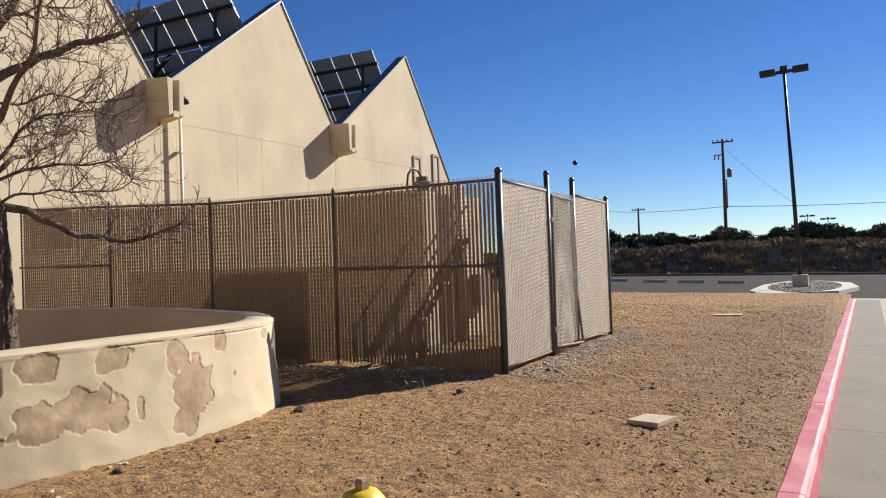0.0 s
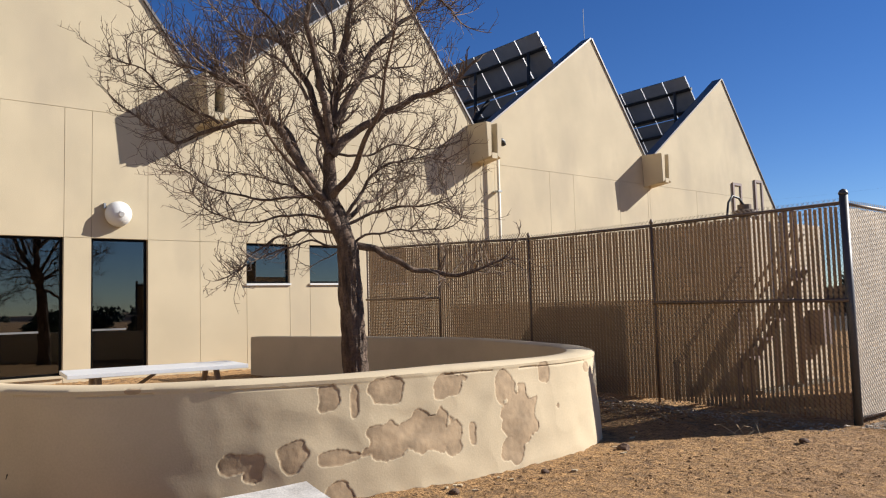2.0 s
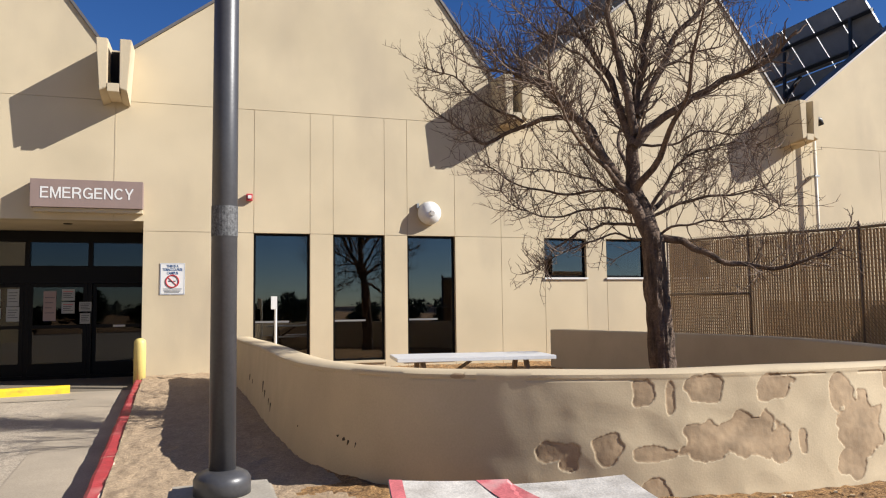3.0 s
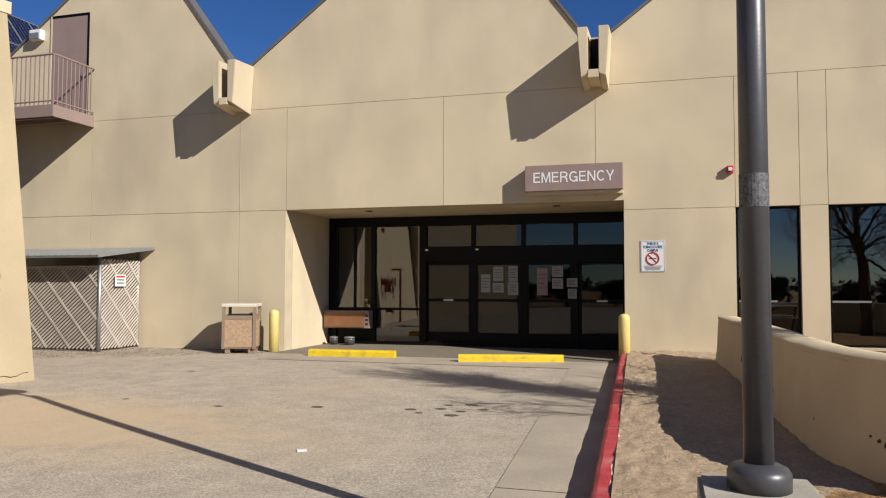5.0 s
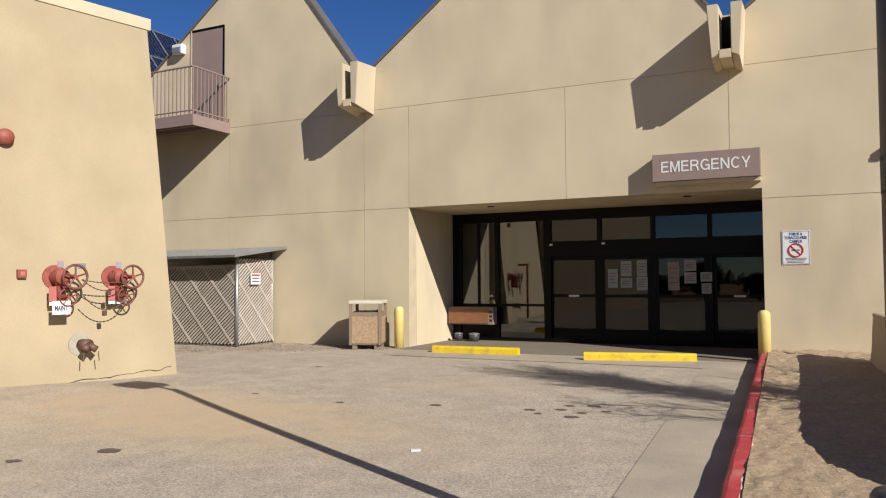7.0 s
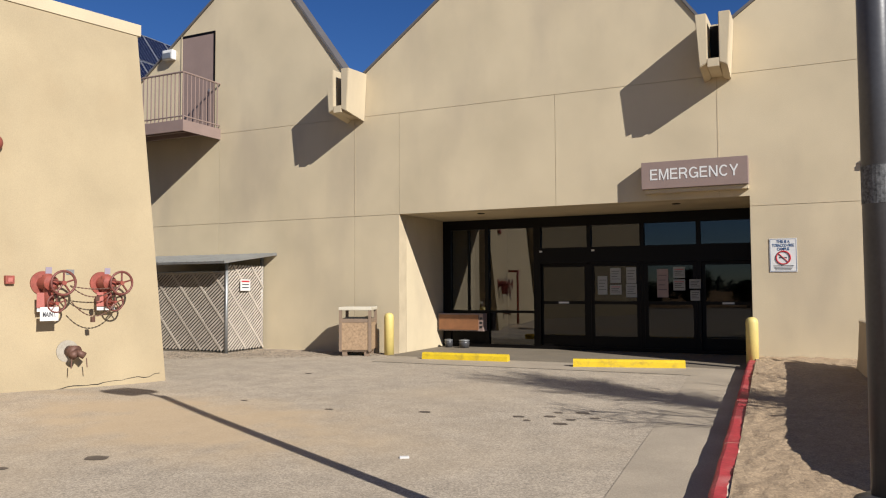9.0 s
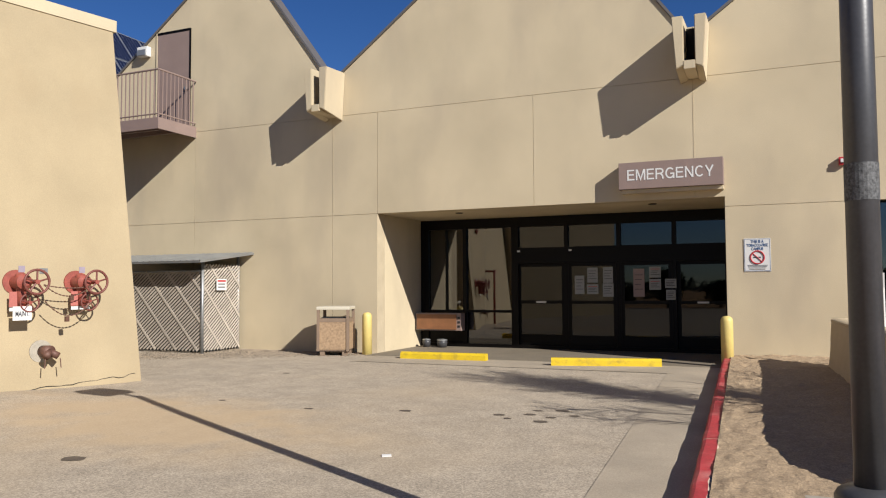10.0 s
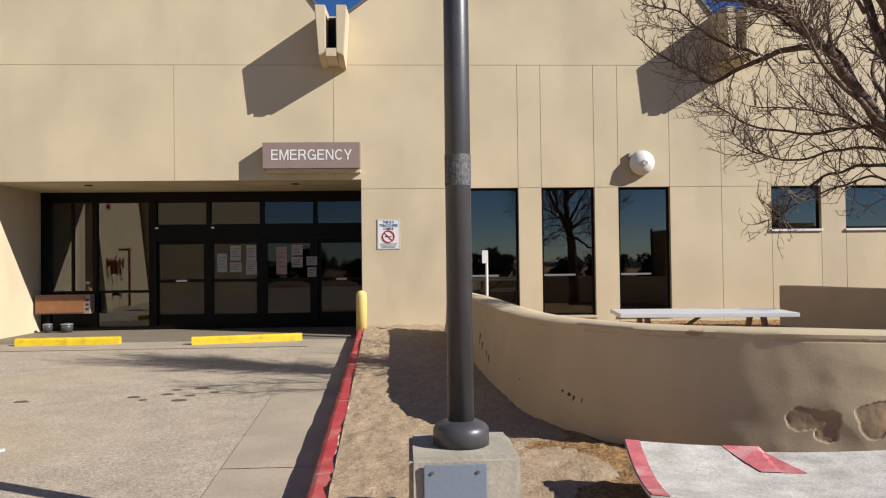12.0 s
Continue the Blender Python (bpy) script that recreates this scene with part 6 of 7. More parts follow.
def twig(p, d, length, r, level):
    """A thin crooked shoot that bends upwards, with smaller ones along it."""
    n = 5 if level == 0 else 4 if level == 1 else 3
    pts, dirs = [p.copy()], []
    q, d = p.copy(), d.normalized()
    up = trng.uniform(0.05, 0.32)
    for i in range(n):
        d = (d + Vector((trng.uniform(-1, 1), trng.uniform(-1, 1), trng.uniform(-0.8, 0.8))) * 0.22 + Vector((0, 0, up * 0.5))).normalized()
        q = q + d * (length / n)
        pts.append(q.copy())
        dirs.append(d.copy())
    limb(pts, [r * (1 - 0.6 * i / n) for i in range(n + 1)], 4 if level == 0 else 3, wv, wf)
    if level < 2:
        count = max(2, int(length / (0.085 if level == 0 else 0.11)))
        for k in range(count):
            i = min(n - 1, int((k + 0.6) / count * n))
            side = dirs[i].orthogonal()
            side.rotate(Matrix.Rotation(trng.uniform(0, 6.28), 3, dirs[i]))
            nd = dirs[i] * trng.uniform(0.5, 1.0) + side.normalized() * trng.uniform(0.6, 1.0) + Vector((0, 0, 0.15))
            twig(pts[i].lerp(pts[i + 1], trng.random()), nd, length * trng.uniform(0.28, 0.5), max(0.0038, r * 0.6), level + 1)


def branch(line, r0, r1, deep=0.0, density=8.0, bare=0.15, reach=1.0):
    """A main limb from (across, up) places in metres from the fork, swung deep metres away at its tip."""
    c = [Vector((a, b)) for a, b in line]
    if r0 < 0.033:
        r0 *= 0.8
        r1 *= 0.8
    pts = []
    m = 6
    for i in range(len(c) - 1):
        p0, p1, p2, p3 = c[max(i - 1, 0)], c[i], c[i + 1], c[min(i + 2, len(c) - 1)]
        for k in range(m):
            t = k / m
            pts.append(0.5 * (2 * p1 + (p2 - p0) * t + (2 * p0 - 5 * p1 + 4 * p2 - p3) * t * t + (3 * p1 - p0 - 3 * p2 + p3) * t ** 3))
    pts.append(c[-1])
    N = len(pts) - 1
    out = []
    for i, p in enumerate(pts):
        f = i / N
        w = Vector((noise.noise((p.x * 3, p.y * 3, r0 * 50)), noise.noise((p.x * 3, p.y * 3, r0 * 50 + 9)), 0.6 * noise.noise((p.x * 5, p.y * 5, r0 * 90)))) * 0.07
        out.append(Vector((TX, TY, 2.345)) + SIDE * p.x + DEEP * (deep * f ** 1.2) + Vector((0, 0, p.y)) + w)
    rad = [r0 + (r1 - r0) * (i / N) ** 0.8 for i in range(N + 1)]
    limb(out, rad, 8 if r0 > 0.03 else 6, tv, tf)
    total = sum((b - a).length for a, b in zip(out, out[1:]))
    for k in range(int(total * density * 1.75)):
        f = min(0.999, (bare + 0.15 if r0 > 0.0335 else 0.04) + (0.85 - bare if r0 > 0.0335 else 0.95) * trng.random() ** 0.75)
        i = min(N - 1, int(f * N))
        d = (out[i + 1] - out[i]).normalized()
        side = d.orthogonal()
        side.rotate(Matrix.Rotation(trng.uniform(0, 6.28), 3, d))
        nd = d * trng.uniform(0.2, 0.8) + side.normalized() + Vector((0, 0, 0.25))
        twig(out[i].lerp(out[i + 1], trng.random()), nd, reach * trng.uniform(0.35, 0.95) * (1.05 - 0.45 * f), max(0.007, rad[i] * 0.26), 0)
    twig(out[-1], out[-1] - out[-2], 0.5 * reach, r1, 0)
    return out


trunk = [Vector((TX + 0.02 * math.sin(z * 2), TY, 0)) + Vector((0.0, 0, z)) + SIDE * (0.06 - 0.025 * (z - 0.3)) for z in steps(0.25, 2.4, 90)]
k0 = len(tv)
limb(trunk, [0.142 * (1.0 + 0.35 * math.exp(-(z - 0.25) * 4)) * (1.0 - 0.13 * (z - 0.3) / 2) for z in steps(0.25, 2.4, 90)], 72, tv, tf)
for i in range(k0, len(tv)):
    v = Vector(tv[i])
    c = Vector((TX, TY, v.z)) + SIDE * (0.06 - 0.025 * (v.z - 0.3))
    o = v - c
    a = math.atan2(o.y, o.x)
    ca, sa = math.cos(a), math.sin(a)
    g = 0.042 * abs(noise.noise((ca * 10.5, sa * 10.5, v.z * 3.4))) + 0.02 * noise.noise((ca * 1.6, sa * 1.6, v.z * 2.2)) + 0.012 * noise.noise((ca * 11, sa * 11, v.z * 9)) - 0.008
    tv[i] = tuple(v + o.normalized() * g)
branch([(0, 0), (-0.1, 0.4), (-0.18, 0.8), (-0.21, 1.15), (-0.19, 1.55), (-0.11, 2.0), (0.0, 2.55), (0.12, 3.1), (0.2, 3.9)], 0.115, 0.02, 0.15, 9, 0.2)
branch([(0.0, -0.05), (-0.3, 0.6), (-0.58, 1.08), (-0.85, 1.5), (-1.2, 1.88), (-1.52, 1.98), (-1.86, 2.05)], 0.085, 0.014, -0.4, 10, 0.25)
branch([(-0.52, 1.0), (-0.72, 1.44), (-1.05, 1.53), (-1.45, 1.51), (-1.86, 1.34), (-2.1, 1.4), (-2.5, 1.72)], 0.05, 0.010, 0.3, 9, 0.2)
branch([(-0.2, 1.15), (-0.38, 1.75), (-0.65, 2.4), (-0.92, 2.68), (-1.25, 2.7)], 0.06, 0.012, 0.5, 10, 0.15)
branch([(-0.18, 1.28), (-0.28, 1.95), (-0.42, 2.55), (-0.45, 3.35), (-0.6, 4.0)], 0.06, 0.012, -0.5, 10, 0.15)
branch([(-0.15, 1.5), (0.09, 2.0), (0.42, 2.55), (0.83, 2.95), (1.2, 3.25), (1.45, 3.0)], 0.055, 0.010, 0.3, 9, 0.15)
branch([(-0.18, 1.14), (0.15, 1.45), (0.55, 1.68), (0.89, 1.81), (1.15, 1.91)], 0.062, 0.028, -0.35, 9, 0.2)
branch([(0.02, 0.05), (0.36, -0.03), (0.76, -0.23), (1.22, -0.34), (1.56, -0.25), (1.83, -0.11)], 0.05, 0.012, -0.3, 7, 0.3, 0.8)
branch([(-0.22, 0.55), (-0.58, 0.64), (-1.05, 0.6), (-1.55, 0.75), (-1.9, 0.95)], 0.03, 0.008, -0.3, 10, 0.1)
branch([(-0.05, 0.25), (0.36, 0.47), (0.76, 0.53), (1.16, 0.6), (1.42, 0.75)], 0.032, 0.008, 0.2, 11, 0.1)
branch([(-0.1, 0.2), (-0.5, 0.25), (-0.92, 0.13), (-1.25, -0.13), (-1.42, -0.28)], 0.028, 0.007, 0.3, 9, 0.1, 0.8)
branch([(0.0, 0.4), (0.3, 0.9), (0.62, 1.1), (1.0, 1.2), (1.4, 1.15)], 0.03, 0.008, 0.5, 10, 0.1)
branch([(-0.1, 0.5), (-0.2, 0.9), (-0.3, 1.4), (-0.2, 2.1)], 0.055, 0.01, 1.7, 5, 0.35)
branch([(-0.15, 0.6), (0.1, 1.0), (0.3, 1.5), (0.4, 2.2)], 0.05, 0.01, -1.7, 5, 0.35)
branch([(-0.1, 0.3), (0.2, 0.6), (0.5, 0.8), (0.7, 1.1)], 0.04, 0.008, 1.5, 6, 0.3)
branch([(-0.2, 0.5), (-0.6, 0.9), (-0.9, 1.2), (-1.1, 1.7)], 0.04, 0.008, -1.4, 6, 0.3)
branch([(-0.12, 0.3), (-0.6, 0.42), (-1.1, 0.32), (-1.55, 0.42), (-1.75, 0.62)], 0.024, 0.006, -0.5, 9, 0.1, 0.8)
branch([(-0.05, 0.05), (-0.5, 0.1), (-1.0, -0.08), (-1.35, -0.3)], 0.02, 0.006, -0.2, 9, 0.1, 0.7)
branch([(0.03, 0.1), (0.45, 0.22), (0.95, 0.2), (1.35, 0.35)], 0.022, 0.006, -0.4, 9, 0.1, 0.8)
branch([(-0.2, 1.2), (0.2, 1.15), (0.6, 1.3), (1.0, 1.25), (1.35, 1.4)], 0.024, 0.006, 0.2, 9, 0.1, 0.8)
branch([(-0.7, 1.4), (-1.1, 1.75), (-1.5, 2.2), (-1.75, 2.5)], 0.03, 0.007, 0.3, 10, 0.1)
branch([(-0.4, 1.8), (-0.7, 2.2), (-1.1, 2.45), (-1.5, 2.75)], 0.03, 0.007, -0.3, 10, 0.1)
branch([(0.1, 2.0), (0.4, 2.2), (0.8, 2.3), (1.1, 2.55)], 0.026, 0.006, 0.3, 10, 0.1)
branch([(-0.85, 1.5), (-1.3, 2.0), (-1.75, 2.3), (-2.15, 2.7)], 0.03, 0.007, 0.2, 10, 0.1)
branch([(-0.6, 2.3), (-0.9, 2.75), (-1.2, 3.1), (-1.5, 3.5)], 0.03, 0.007, -0.2, 10, 0.1)
branch([(-1.45, 1.51), (-1.9, 1.75), (-2.3, 2.05), (-2.6, 2.2)], 0.024, 0.006, -0.2, 10, 0.1)
branch([(-0.1, 2.4), (-0.2, 2.9), (-0.5, 3.4), (-0.9, 3.8)], 0.03, 0.007, 0.4, 10, 0.1)
branch([(-0.15, 0.35), (-0.65, 0.75), (-1.15, 0.95), (-1.6, 1.05)], 0.024, 0.006, 0.5, 10, 0.1, 0.8)
tree = tagged(empty("bare_tree"), "leafless tree with dense crooked twigs inside the patio", "tree")
raw("trunk", tv, tf, M_BARK, tree, smooth=True)
raw("crown", wv, wf, M_TWIG, tree, "fine bare twigs")

# ---------------------------------------------------------------- far parking lot and its things
lotk = [Vector((28.25, y)) for y in steps(0.1, 15.5, 40)]
M_KERB = mat("pale_kerb", (0.45, 0.41, 0.35), 0.85, vary=0.2, scale=3, bump=0.2)
kerb_run("kerb_lot", lotk[::-1], lambda x, y: road_z(x, y), 0.15, 0.16, M_KERB, "pale concrete kerb of the parking lot", "lot kerbs")
bm = bmesh.new()
isl = [(28.6, 2.7), (30, 0.3), (33, -0.4), (37, -0.2), (39.5, 1.0), (39.5, 2.4), (36, 3.2), (31, 3.3)]
ring = [bm.verts.new((x, y, 0.02)) for x, y in isl]
ring2 = [bm.verts.new((x, y, 0.17)) for x, y in isl]
for i in range(len(isl)):
    j = (i + 1) % len(isl)
    bm.faces.new((ring[i], ring[j], ring2[j], ring2[i]))
bm.faces.new(ring2)
tagged(part("lot_island", bm, M_KERB), "raised gravel parking island with a pale kerb", "island", kind="structure")


def on_lot_island(rnd):
    a, r = rnd.random() * 6.28, math.sqrt(rnd.random())
    return 34 + 4.6 * r * math.cos(a), 1.5 + 1.3 * r * math.sin(a), 0.18


stones(3500, "island_gravel", "grey gravel on the parking island", on_lot_island, (0.03, 0.08), M_GRAVEL, 6)
for x0, y0, x1, y1 in ((43.75, 12.0, 43.2, 10.9), (42.0, 9.7, 41.4, 8.3), (41.2, 7.7, 40.6, 6.3), (40.3, 5.6, 39.8, 4.3)):
    wheel_stop(x0, y0, x1, y1, road_z(x0, y0) - 0.0, M_KERB, "pale concrete wheel stop on the far lot", "far wheel stops")


def lot_lamp(x, y, z, h, rz, heads, lean=0.0):
    p = tagged(empty("parking_lamp", x, y, z, rz), "tall dark parking lot lamp with box heads", "street lamp", "parking lamps")
    p.rotation_euler.x = radians(lean)
    part("footing", bx(-0.28, 0.28, -0.28, 0.28, -0.2, 0.5, 0.03), M_PEDESTAL, p)
    part("shaft", lathe(bmesh.new(), [(0.085, 0.5), (0.075, h * 0.5), (0.055, h)], 14), M_BLACK, p, smooth=True)
    part("crossarm", bx(-0.05, 0.05, -0.34, 0.34, h - 0.02, h + 0.1), M_BLACK, p)
    part("hub", bx(-0.14, 0.14, -0.14, 0.14, h + 0.06, h + 0.26, 0.02), M_BLACK, p)
    for s in heads:
        part("head", bx(-0.2, 0.2, s * 0.6 - 0.29, s * 0.6 + 0.29, h - 0.04, h + 0.18, 0.03), M_BLACK, p)


lot_lamp(33.0, 1.60, 0.17, 8.5, 0, (-1, 1), -1.9)
lot_lamp(110, 3.4, 1.8, 4.1, 0, (-1, 1))
lot_lamp(110, 1.0, 1.8, 3.6, 0, (-1, 1))

# embankment with dry scrub, the plateau behind it running to the horizon
def bank_z(x, y):
    f = min(1, max(0, (x - 54.0) / 4.5))
    return -0.2 + (2.1 + 0.25 * noise.noise((x * 0.1, y * 0.1, 0))) * f * f * (3 - 2 * f) + 0.22 * noise.noise((x * 0.5, y * 0.5, 2)) * f


M_BANK = mat("bank_soil", (0.31, 0.205, 0.13), 0.95, vary=0.5, scale=1.4, fine=6, bump=1.0, tint=(0.112, 0.072, 0.048), stain=0.6, stain_scale=0.5, bump_dist=0.1)
sheet("embankment", steps(53.5, 62, 34) + [70, 90, 150, 400, 1200, 2900], [-900, -300, -120] + steps(-60, 90, 150) + [160, 400, 1200], bank_z, M_BANK, "eroded earth bank with dry scrub", "embankment")
kerb_run("kerb_far", [Vector((52.6, y)) for y in steps(60, -40, 60)], lambda x, y: road_z(x, y), 0.15, 0.2, M_POST, "dark kerb at the foot of the bank", "lot kerbs", 8)


def tuft_mesh(name, blades, h, spread, material, seed):
    rnd = random.Random(seed)
    V, F = [], []
    for _ in range(blades):
        a, r = rnd.random() * 6.28, spread * math.sqrt(rnd.random())
        x, y = r * math.cos(a), r * math.sin(a)
        lean = Vector((x, y, 0)) * rnd.uniform(0.2, 0.7) + Vector((rnd.uniform(-0.2, 0.2), rnd.uniform(-0.2, 0.2), 0))
        hh = h * rnd.uniform(0.4, 1.0) * (1 - 0.4 * r / spread)
        w = 0.012 + 0.02 * rnd.random()
        k, b = len(V), rnd.random() * 3.14
        V += [(x - w * math.cos(b), y - w * math.sin(b), 0), (x + w * math.cos(b), y + w * math.sin(b), 0), (x + lean.x + w * math.cos(b), y + lean.y, hh), (x + lean.x - w, y + lean.y + w, hh * 0.9)]
        F.append((k, k + 1, k + 2, k + 3))
    me = bpy.data.meshes.new(name)
    me.from_pydata(V, [], F)
    me.materials.append(material)
    return me


M_SCRUB = mat("dry_scrub", (0.37, 0.275, 0.16), 0.95, vary=0.4, scale=2, island=0.4, obj=0.35, bump=0)
tufts = [tuft_mesh("scrub", 220, 0.5, 0.6, M_SCRUB, s) for s in (1, 2, 3)]
srng = random.Random(9)
for k in range(295):
    x = 54.8 + 6.0 * srng.random()
    y = -14 + 46 * srng.random()
    o = new("scrub", srng.choice(tufts))
    s = srng.uniform(0.5, 1.3)
    o.matrix_world = pose(x, y, bank_z(x, y) - 0.05, 0, 0, srng.uniform(0, 360)) @ Matrix.Scale(s, 4)
    tagged(o, "dry brown scrub clump on the bank", "shrub", "scrub on the bank")

V, F = [], []
for k in range(2600):
    x, y = 54.4 + 6.5 * srng.random(), -16 + 50 * srng.random()
    z, r, h = bank_z(x, y) - 0.03, srng.uniform(0.1, 0.38), srng.uniform(0.12, 0.55)
    for m in range(16):
        a, q = srng.random() * 6.28, srng.uniform(0.02, 0.05)
        c, w = Vector((x + r * srng.gauss(0, 0.5), y + r * srng.gauss(0, 0.5), z)), Vector((math.cos(a) * q, math.sin(a) * q, 0))
        t = c + Vector((srng.gauss(0, r * 0.5), srng.gauss(0, r * 0.5), h * srng.uniform(0.4, 1)))
        i = len(V)
        V += [tuple(c - w), tuple(c + w), tuple(t + w * 1.4), tuple(t - w)]
        F.append((i, i + 1, i + 2, i + 3))
M_BRUSH = mat("dark_brush", (0.216, 0.152, 0.096), 0.95, vary=0.5, scale=0.7, island=0.5, bump=0)
tagged(raw("bank_brush", V, F, M_BRUSH), "low dark dry brush covering the bank", "brush", kind="stuff")

# junipers: a short trunk with limbs and a crown of small sprays
M_JUNIPER = mat("juniper", (0.036, 0.0464, 0.0208), 0.85, vary=0.4, scale=1.2, island=0.5, obj=0.25, bump=0)


def juniper_meshes(seed):
    rnd = random.Random(seed)
    V, F = [], []
    lobes = [(rnd.uniform(-0.9, 0.9), rnd.uniform(-0.9, 0.9), rnd.uniform(0.7, 2.3), rnd.uniform(0.45, 0.85)) for _ in range(11)]
    for cx_, cy_, cz_, r in lobes:
        for _ in range(210):
            d = Vector((rnd.gauss(0, 1), rnd.gauss(0, 1), rnd.gauss(0, 1))).normalized()
            p = Vector((cx_, cy_, cz_)) + d * r * rnd.uniform(0.55, 1.08)
            if p.z < 0.15:
                continue
            s = rnd.uniform(0.05, 0.13)
            a, b = d.orthogonal().normalized(), None
            a.rotate(Matrix.Rotation(rnd.uniform(0, 6.28), 3, d))
            b = d.cross(a)
            k = len(V)
            V += [tuple(p + a * s), tuple(p - a * s * 0.6 + b * s * 0.7), tuple(p - a * s * 0.6 - b * s * 0.7), tuple(p + d * s * 1.9 + Vector((0, 0, s)))]
            F += [(k, k + 1, k + 3), (k + 1, k + 2, k + 3), (k + 2, k, k + 3)]
    crown = bpy.data.meshes.new("crown")
    crown.from_pydata(V, [], F)
    crown.materials.append(M_JUNIPER)
    V, F = [], []
    limb([Vector((0, 0, -0.3)), Vector((0.05, 0, 0.5)), Vector((0, 0.05, 1.4))], [0.16, 0.13, 0.06], 8, V, F)
    for cx_, cy_, cz_, r in lobes[:5]:
        limb([Vector((0.03, 0, 0.45)), Vector((cx_ * 0.5, cy_ * 0.5, cz_ * 0.6)), Vector((cx_, cy_, cz_))], [0.07, 0.05, 0.02], 5, V, F)
    stem = bpy.data.meshes.new("trunk")
    stem.from_pydata(V, [], F)
    stem.materials.append(M_BARK)
    return crown, stem


kinds_j = [juniper_meshes(s) for s in (31, 32, 33)]


def juniper(x, y, z, s, label="dark green juniper on the rise", group="junipers"):
    t = tagged(empty("juniper"), label, "tree", group)
    cm, sm = srng.choice(kinds_j)
    for nm, me in (("trunk", sm), ("crown", cm)):
        o = new(nm, me)
        o.parent = t
    t.matrix_world = pose(x, y, z, 0, 0, srng.uniform(0, 360)) @ Matrix.Diagonal((s * srng.uniform(0.9, 1.5), s * srng.uniform(0.9, 1.5), s * srng.uniform(0.75, 1.1), 1))


for k in range(95):
    x = 76 + 34 * srng.random()
    y = -0.13 * x + (-2 + 0.55 * x) * srng.random()
    juniper(x, y, 1.5, srng.uniform(0.6, 1.0))
for k in range(20):
    juniper(71 + 5 * srng.random(), 30 - 36 * k / 20, 1.5, srng.uniform(0.55, 0.8))
# trees across the road behind, which the window glass mirrors
for k in range(12):
    juniper(-16 + 4.0 * k + srng.uniform(-1, 1), -27 - 6 * srng.random(), -0.05, srng.uniform(0.75, 1.15), "dark juniper across the road", "road junipers")
verts, faces = [], []
for k in range(420):
    a, r = srng.uniform(2.2, 6.1), 150 + 170 * srng.random()
    x, y, h = r * math.cos(a), r * math.sin(a), srng.uniform(1.6, 4.0)
    for m in range(26):
        px, py, pz, q = x + srng.gauss(0, h * 0.45), y + srng.gauss(0, h * 0.45), h * srng.uniform(0.05, 0.95), srng.uniform(0.3, 0.8)
        i = len(verts)
        for c in ((-q, 0, -q * 0.5), (q, 0, -q * 0.4), (0, q, -q * 0.5), (srng.uniform(-0.4, 0.4), srng.uniform(-0.4, 0.4), q * 0.8)):
            verts.append((px + c[0], py + c[1], pz + c[2]))
        faces += [(i, i + 1, i + 3), (i + 1, i + 2, i + 3), (i + 2, i, i + 3)]
tagged(raw("far_woods", verts, faces, M_JUNIPER), "far low juniper woods round the site", "woods", kind="stuff")

# dead stalks and litter in the shade of the fence
wrng = random.Random(77)
V, F = [], []
for k in range(420):
    x, y = FX - 0.1 - 1.3 * wrng.random() ** 2, 4.4 + 6.5 * wrng.random()
    z, a, ln = island_z(x, y), wrng.random() * 6.28, wrng.uniform(0.06, 0.28)
    limb([Vector((x, y, z)), Vector((x + ln * 0.6 * math.cos(a), y + ln * 0.6 * math.sin(a), z + ln * wrng.uniform(0.05, 0.5))),
          Vector((x + ln * math.cos(a + 0.3), y + ln * math.sin(a + 0.3), z + ln * wrng.uniform(0.0, 0.5)))], [0.004, 0.003, 0.002], 3, V, F)
tagged(raw("dead_stalks", V, F, M_SCRUB), "dry fallen stalks at the foot of the fence", "litter", kind="stuff")

# pale plaster chips below the patio wall
crng = random.Random(14)
for k in range(16):
    x = 2.4 + 4.6 * crng.random()
    y = 5.12 - 0.25 * abs(crng.gauss(0, 0.7)) + (0.3 * max(0, x - 5.7))
    bm = bmesh.new()
    n = crng.randint(4, 6)
    ring = [bm.verts.new((0.034 * crng.uniform(0.4, 1.2) * math.cos(6.283 * i / n), 0.018 * crng.uniform(0.5, 1.2) * math.sin(6.283 * i / n), 0)) for i in range(n)]
    f = bm.faces.new(ring)
    r = bmesh.ops.extrude_face_region(bm, geom=[f])
    bmesh.ops.translate(bm, vec=(0, 0, 0.012), verts=[g for g in r["geom"] if isinstance(g, bmesh.types.BMVert)])
    ob = part("plaster_chip", bm, M_STUCCO_WALL)
    ob.matrix_world = pose(x, y, island_z(x, y) + 0.002, crng.uniform(-8, 8), crng.uniform(-8, 8), crng.uniform(0, 360))
    tagged(ob, "pale chip of fallen plaster on the dirt", "plaster chip", "plaster chips")

# utility poles and lines
M_WOODPOLE = mat("pole_wood", (0.096, 0.068, 0.052), 0.9, vary=0.3, bump=0.2)


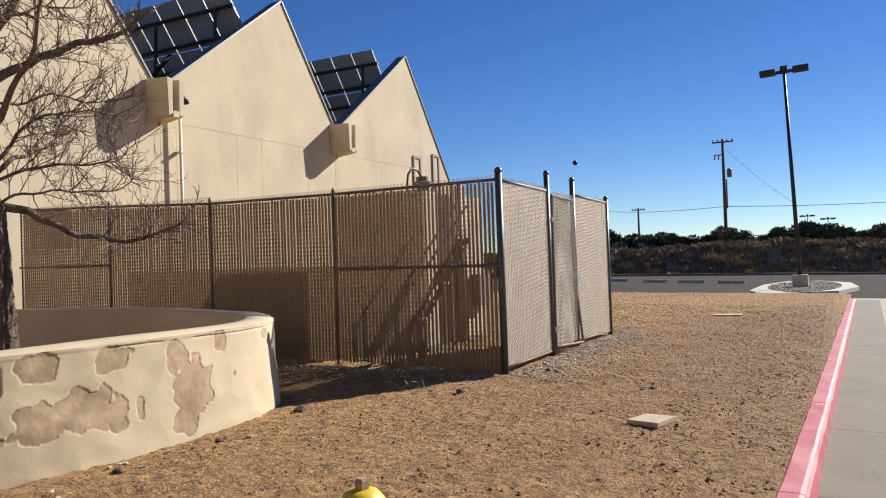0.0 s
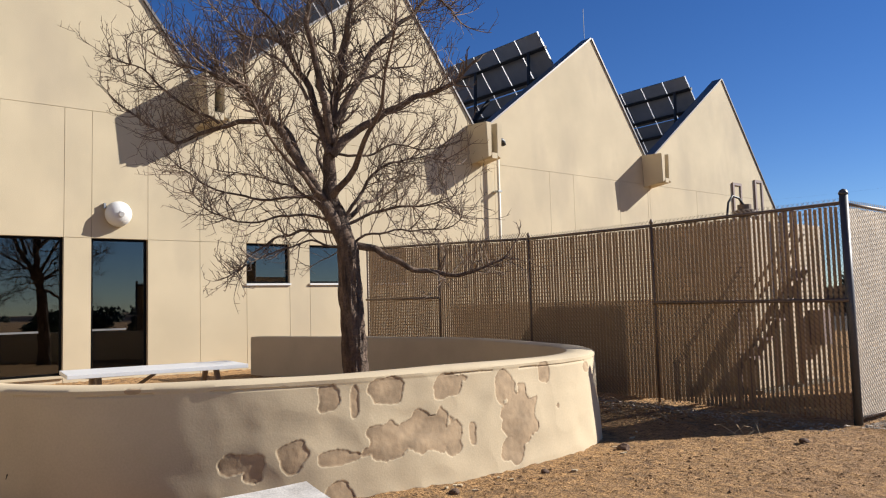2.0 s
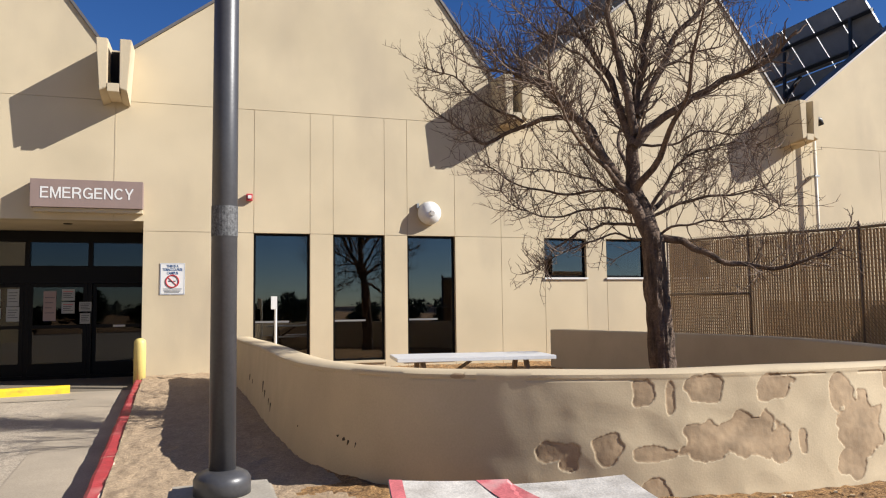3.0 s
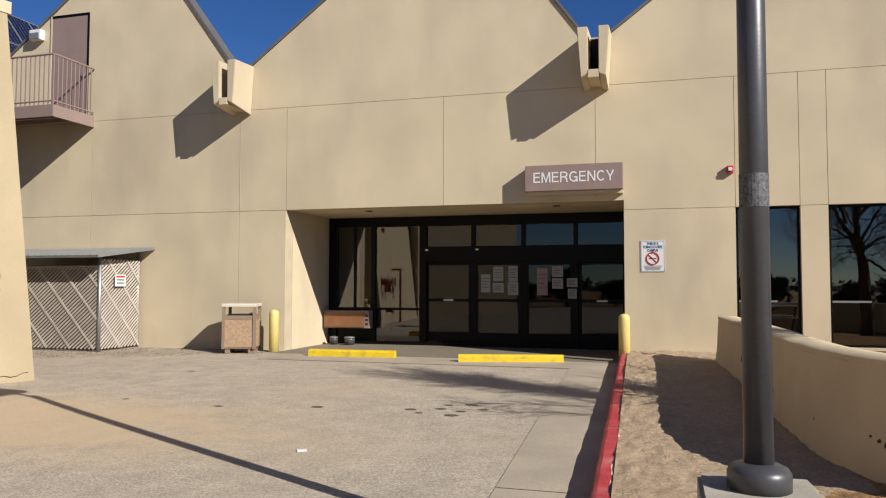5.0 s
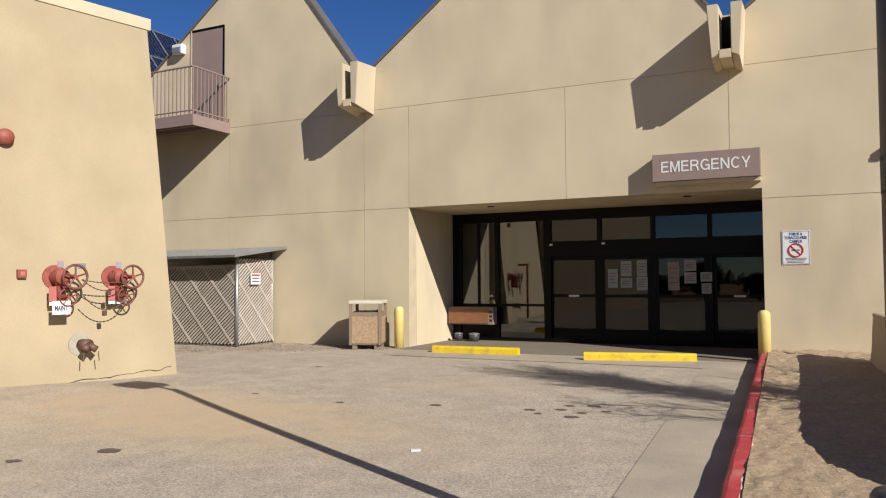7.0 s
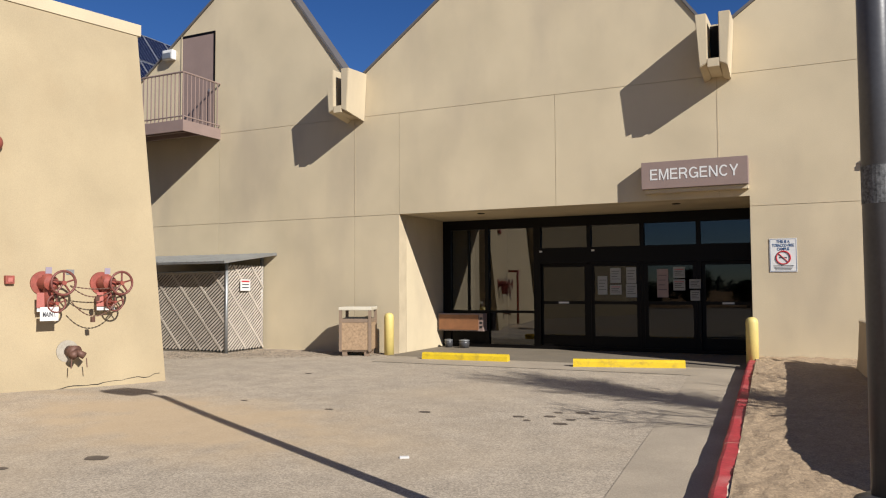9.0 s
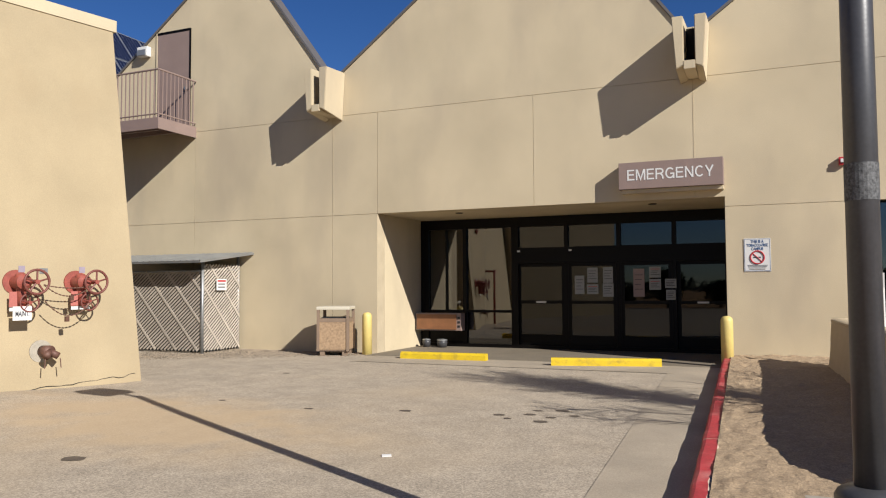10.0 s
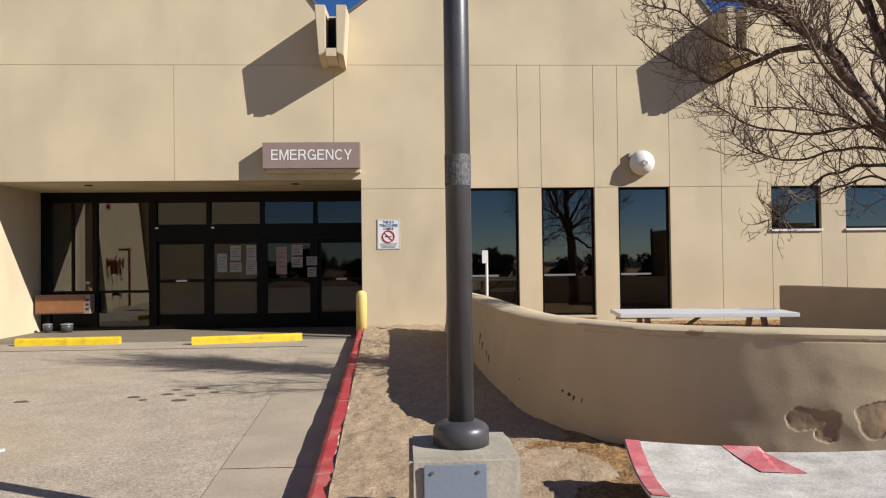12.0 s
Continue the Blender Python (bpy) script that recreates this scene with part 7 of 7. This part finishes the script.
def utility_pole(x, y, z, h, gear):
    p = tagged(empty("utility_pole", x, y, z), "weathered wooden utility pole with crossarm", "utility pole", "utility poles")
    part("shaft", lathe(bmesh.new(), [(0.17, -0.3), (0.15, h * 0.5), (0.12, h)], 10), M_WOODPOLE, p, smooth=True)
    part("crossarm", bx(-0.06, 0.06, -0.95, 0.95, h - 0.35, h - 0.22), M_WOODPOLE, p)
    for yy in (-0.85, -0.4, 0.4, 0.85):
        part("insulator", lathe(bmesh.new(), [(0.04, h - 0.22), (0.07, h - 0.12), (0.03, h - 0.02)], 8, 0, yy), M_POST, p)
    if gear:
        part("transformer", lathe(bmesh.new(), [(0.2, h - 3.6), (0.22, h - 3.5), (0.22, h - 2.9), (0.15, h - 2.8)], 12, 0, -0.5), M_POST, p, "small dark transformer")
        part("cutout_arm", bx(-0.04, 0.04, -0.1, 0.75, h - 1.5, h - 1.42), M_WOODPOLE, p)
        for yy in (0.35, 0.7):
            part("fuse", tube(bmesh.new(), [(0, yy, h - 1.42), (0.05, yy + 0.08, h - 1.9)], 0.06, 6), M_POST, p)
        part("cable_guard", tube(bmesh.new(), [(0, -0.22, h - 6.5), (0, -0.22, h - 3.8)], 0.07, 6), M_POST, p)


utility_pole(75, 9.3, 1.7, 10.5, True)
utility_pole(110, 25.3, 1.8, 6.6, False)
M_CABLE = mat("cable", (0.024, 0.024, 0.028), 0.6, vary=0.1, bump=0)


def cable(a, b, sag, r, label):
    a, b = Vector(a), Vector(b)
    pts = [a.lerp(b, t) - Vector((0, 0, sag * 4 * t * (1 - t))) for t in steps(0, 1, 24)]
    tagged(part("power_line", tube(bmesh.new(), pts, r, 5), M_CABLE), label, "cable", "power lines")


cable((75, 9.3, 5.9), (110, 30, 8.2), 0.3, 0.025, "dark power line between poles")
cable((75, 9.3, 5.9), (70, -30, 6.6), 0.9, 0.025, "dark power line between poles")
cable((75, 9.0, 11.2), (73, 3.2, 5.6), 0.3, 0.012, "thin guy wire running down from the pole")
cable((55.6, 60, 12.5), (75, 9.9, 12.0), 1.98, 0.0025, "thin overhead wire carrying a dark marker ball")
mb = tagged(empty("marker_ball", 70.3, 22.1, 10.66), "dark marker ball threaded on a thin overhead wire", "marker ball")
bm = bmesh.new()
bmesh.ops.create_uvsphere(bm, u_segments=16, v_segments=10, radius=0.24)
part("ball", bm, M_BLACK, mb, smooth=True)
part("clamp", tube(bmesh.new(), [(0.1, -0.28, 0), (-0.1, 0.28, 0)], 0.03, 6), M_CABLE, mb)
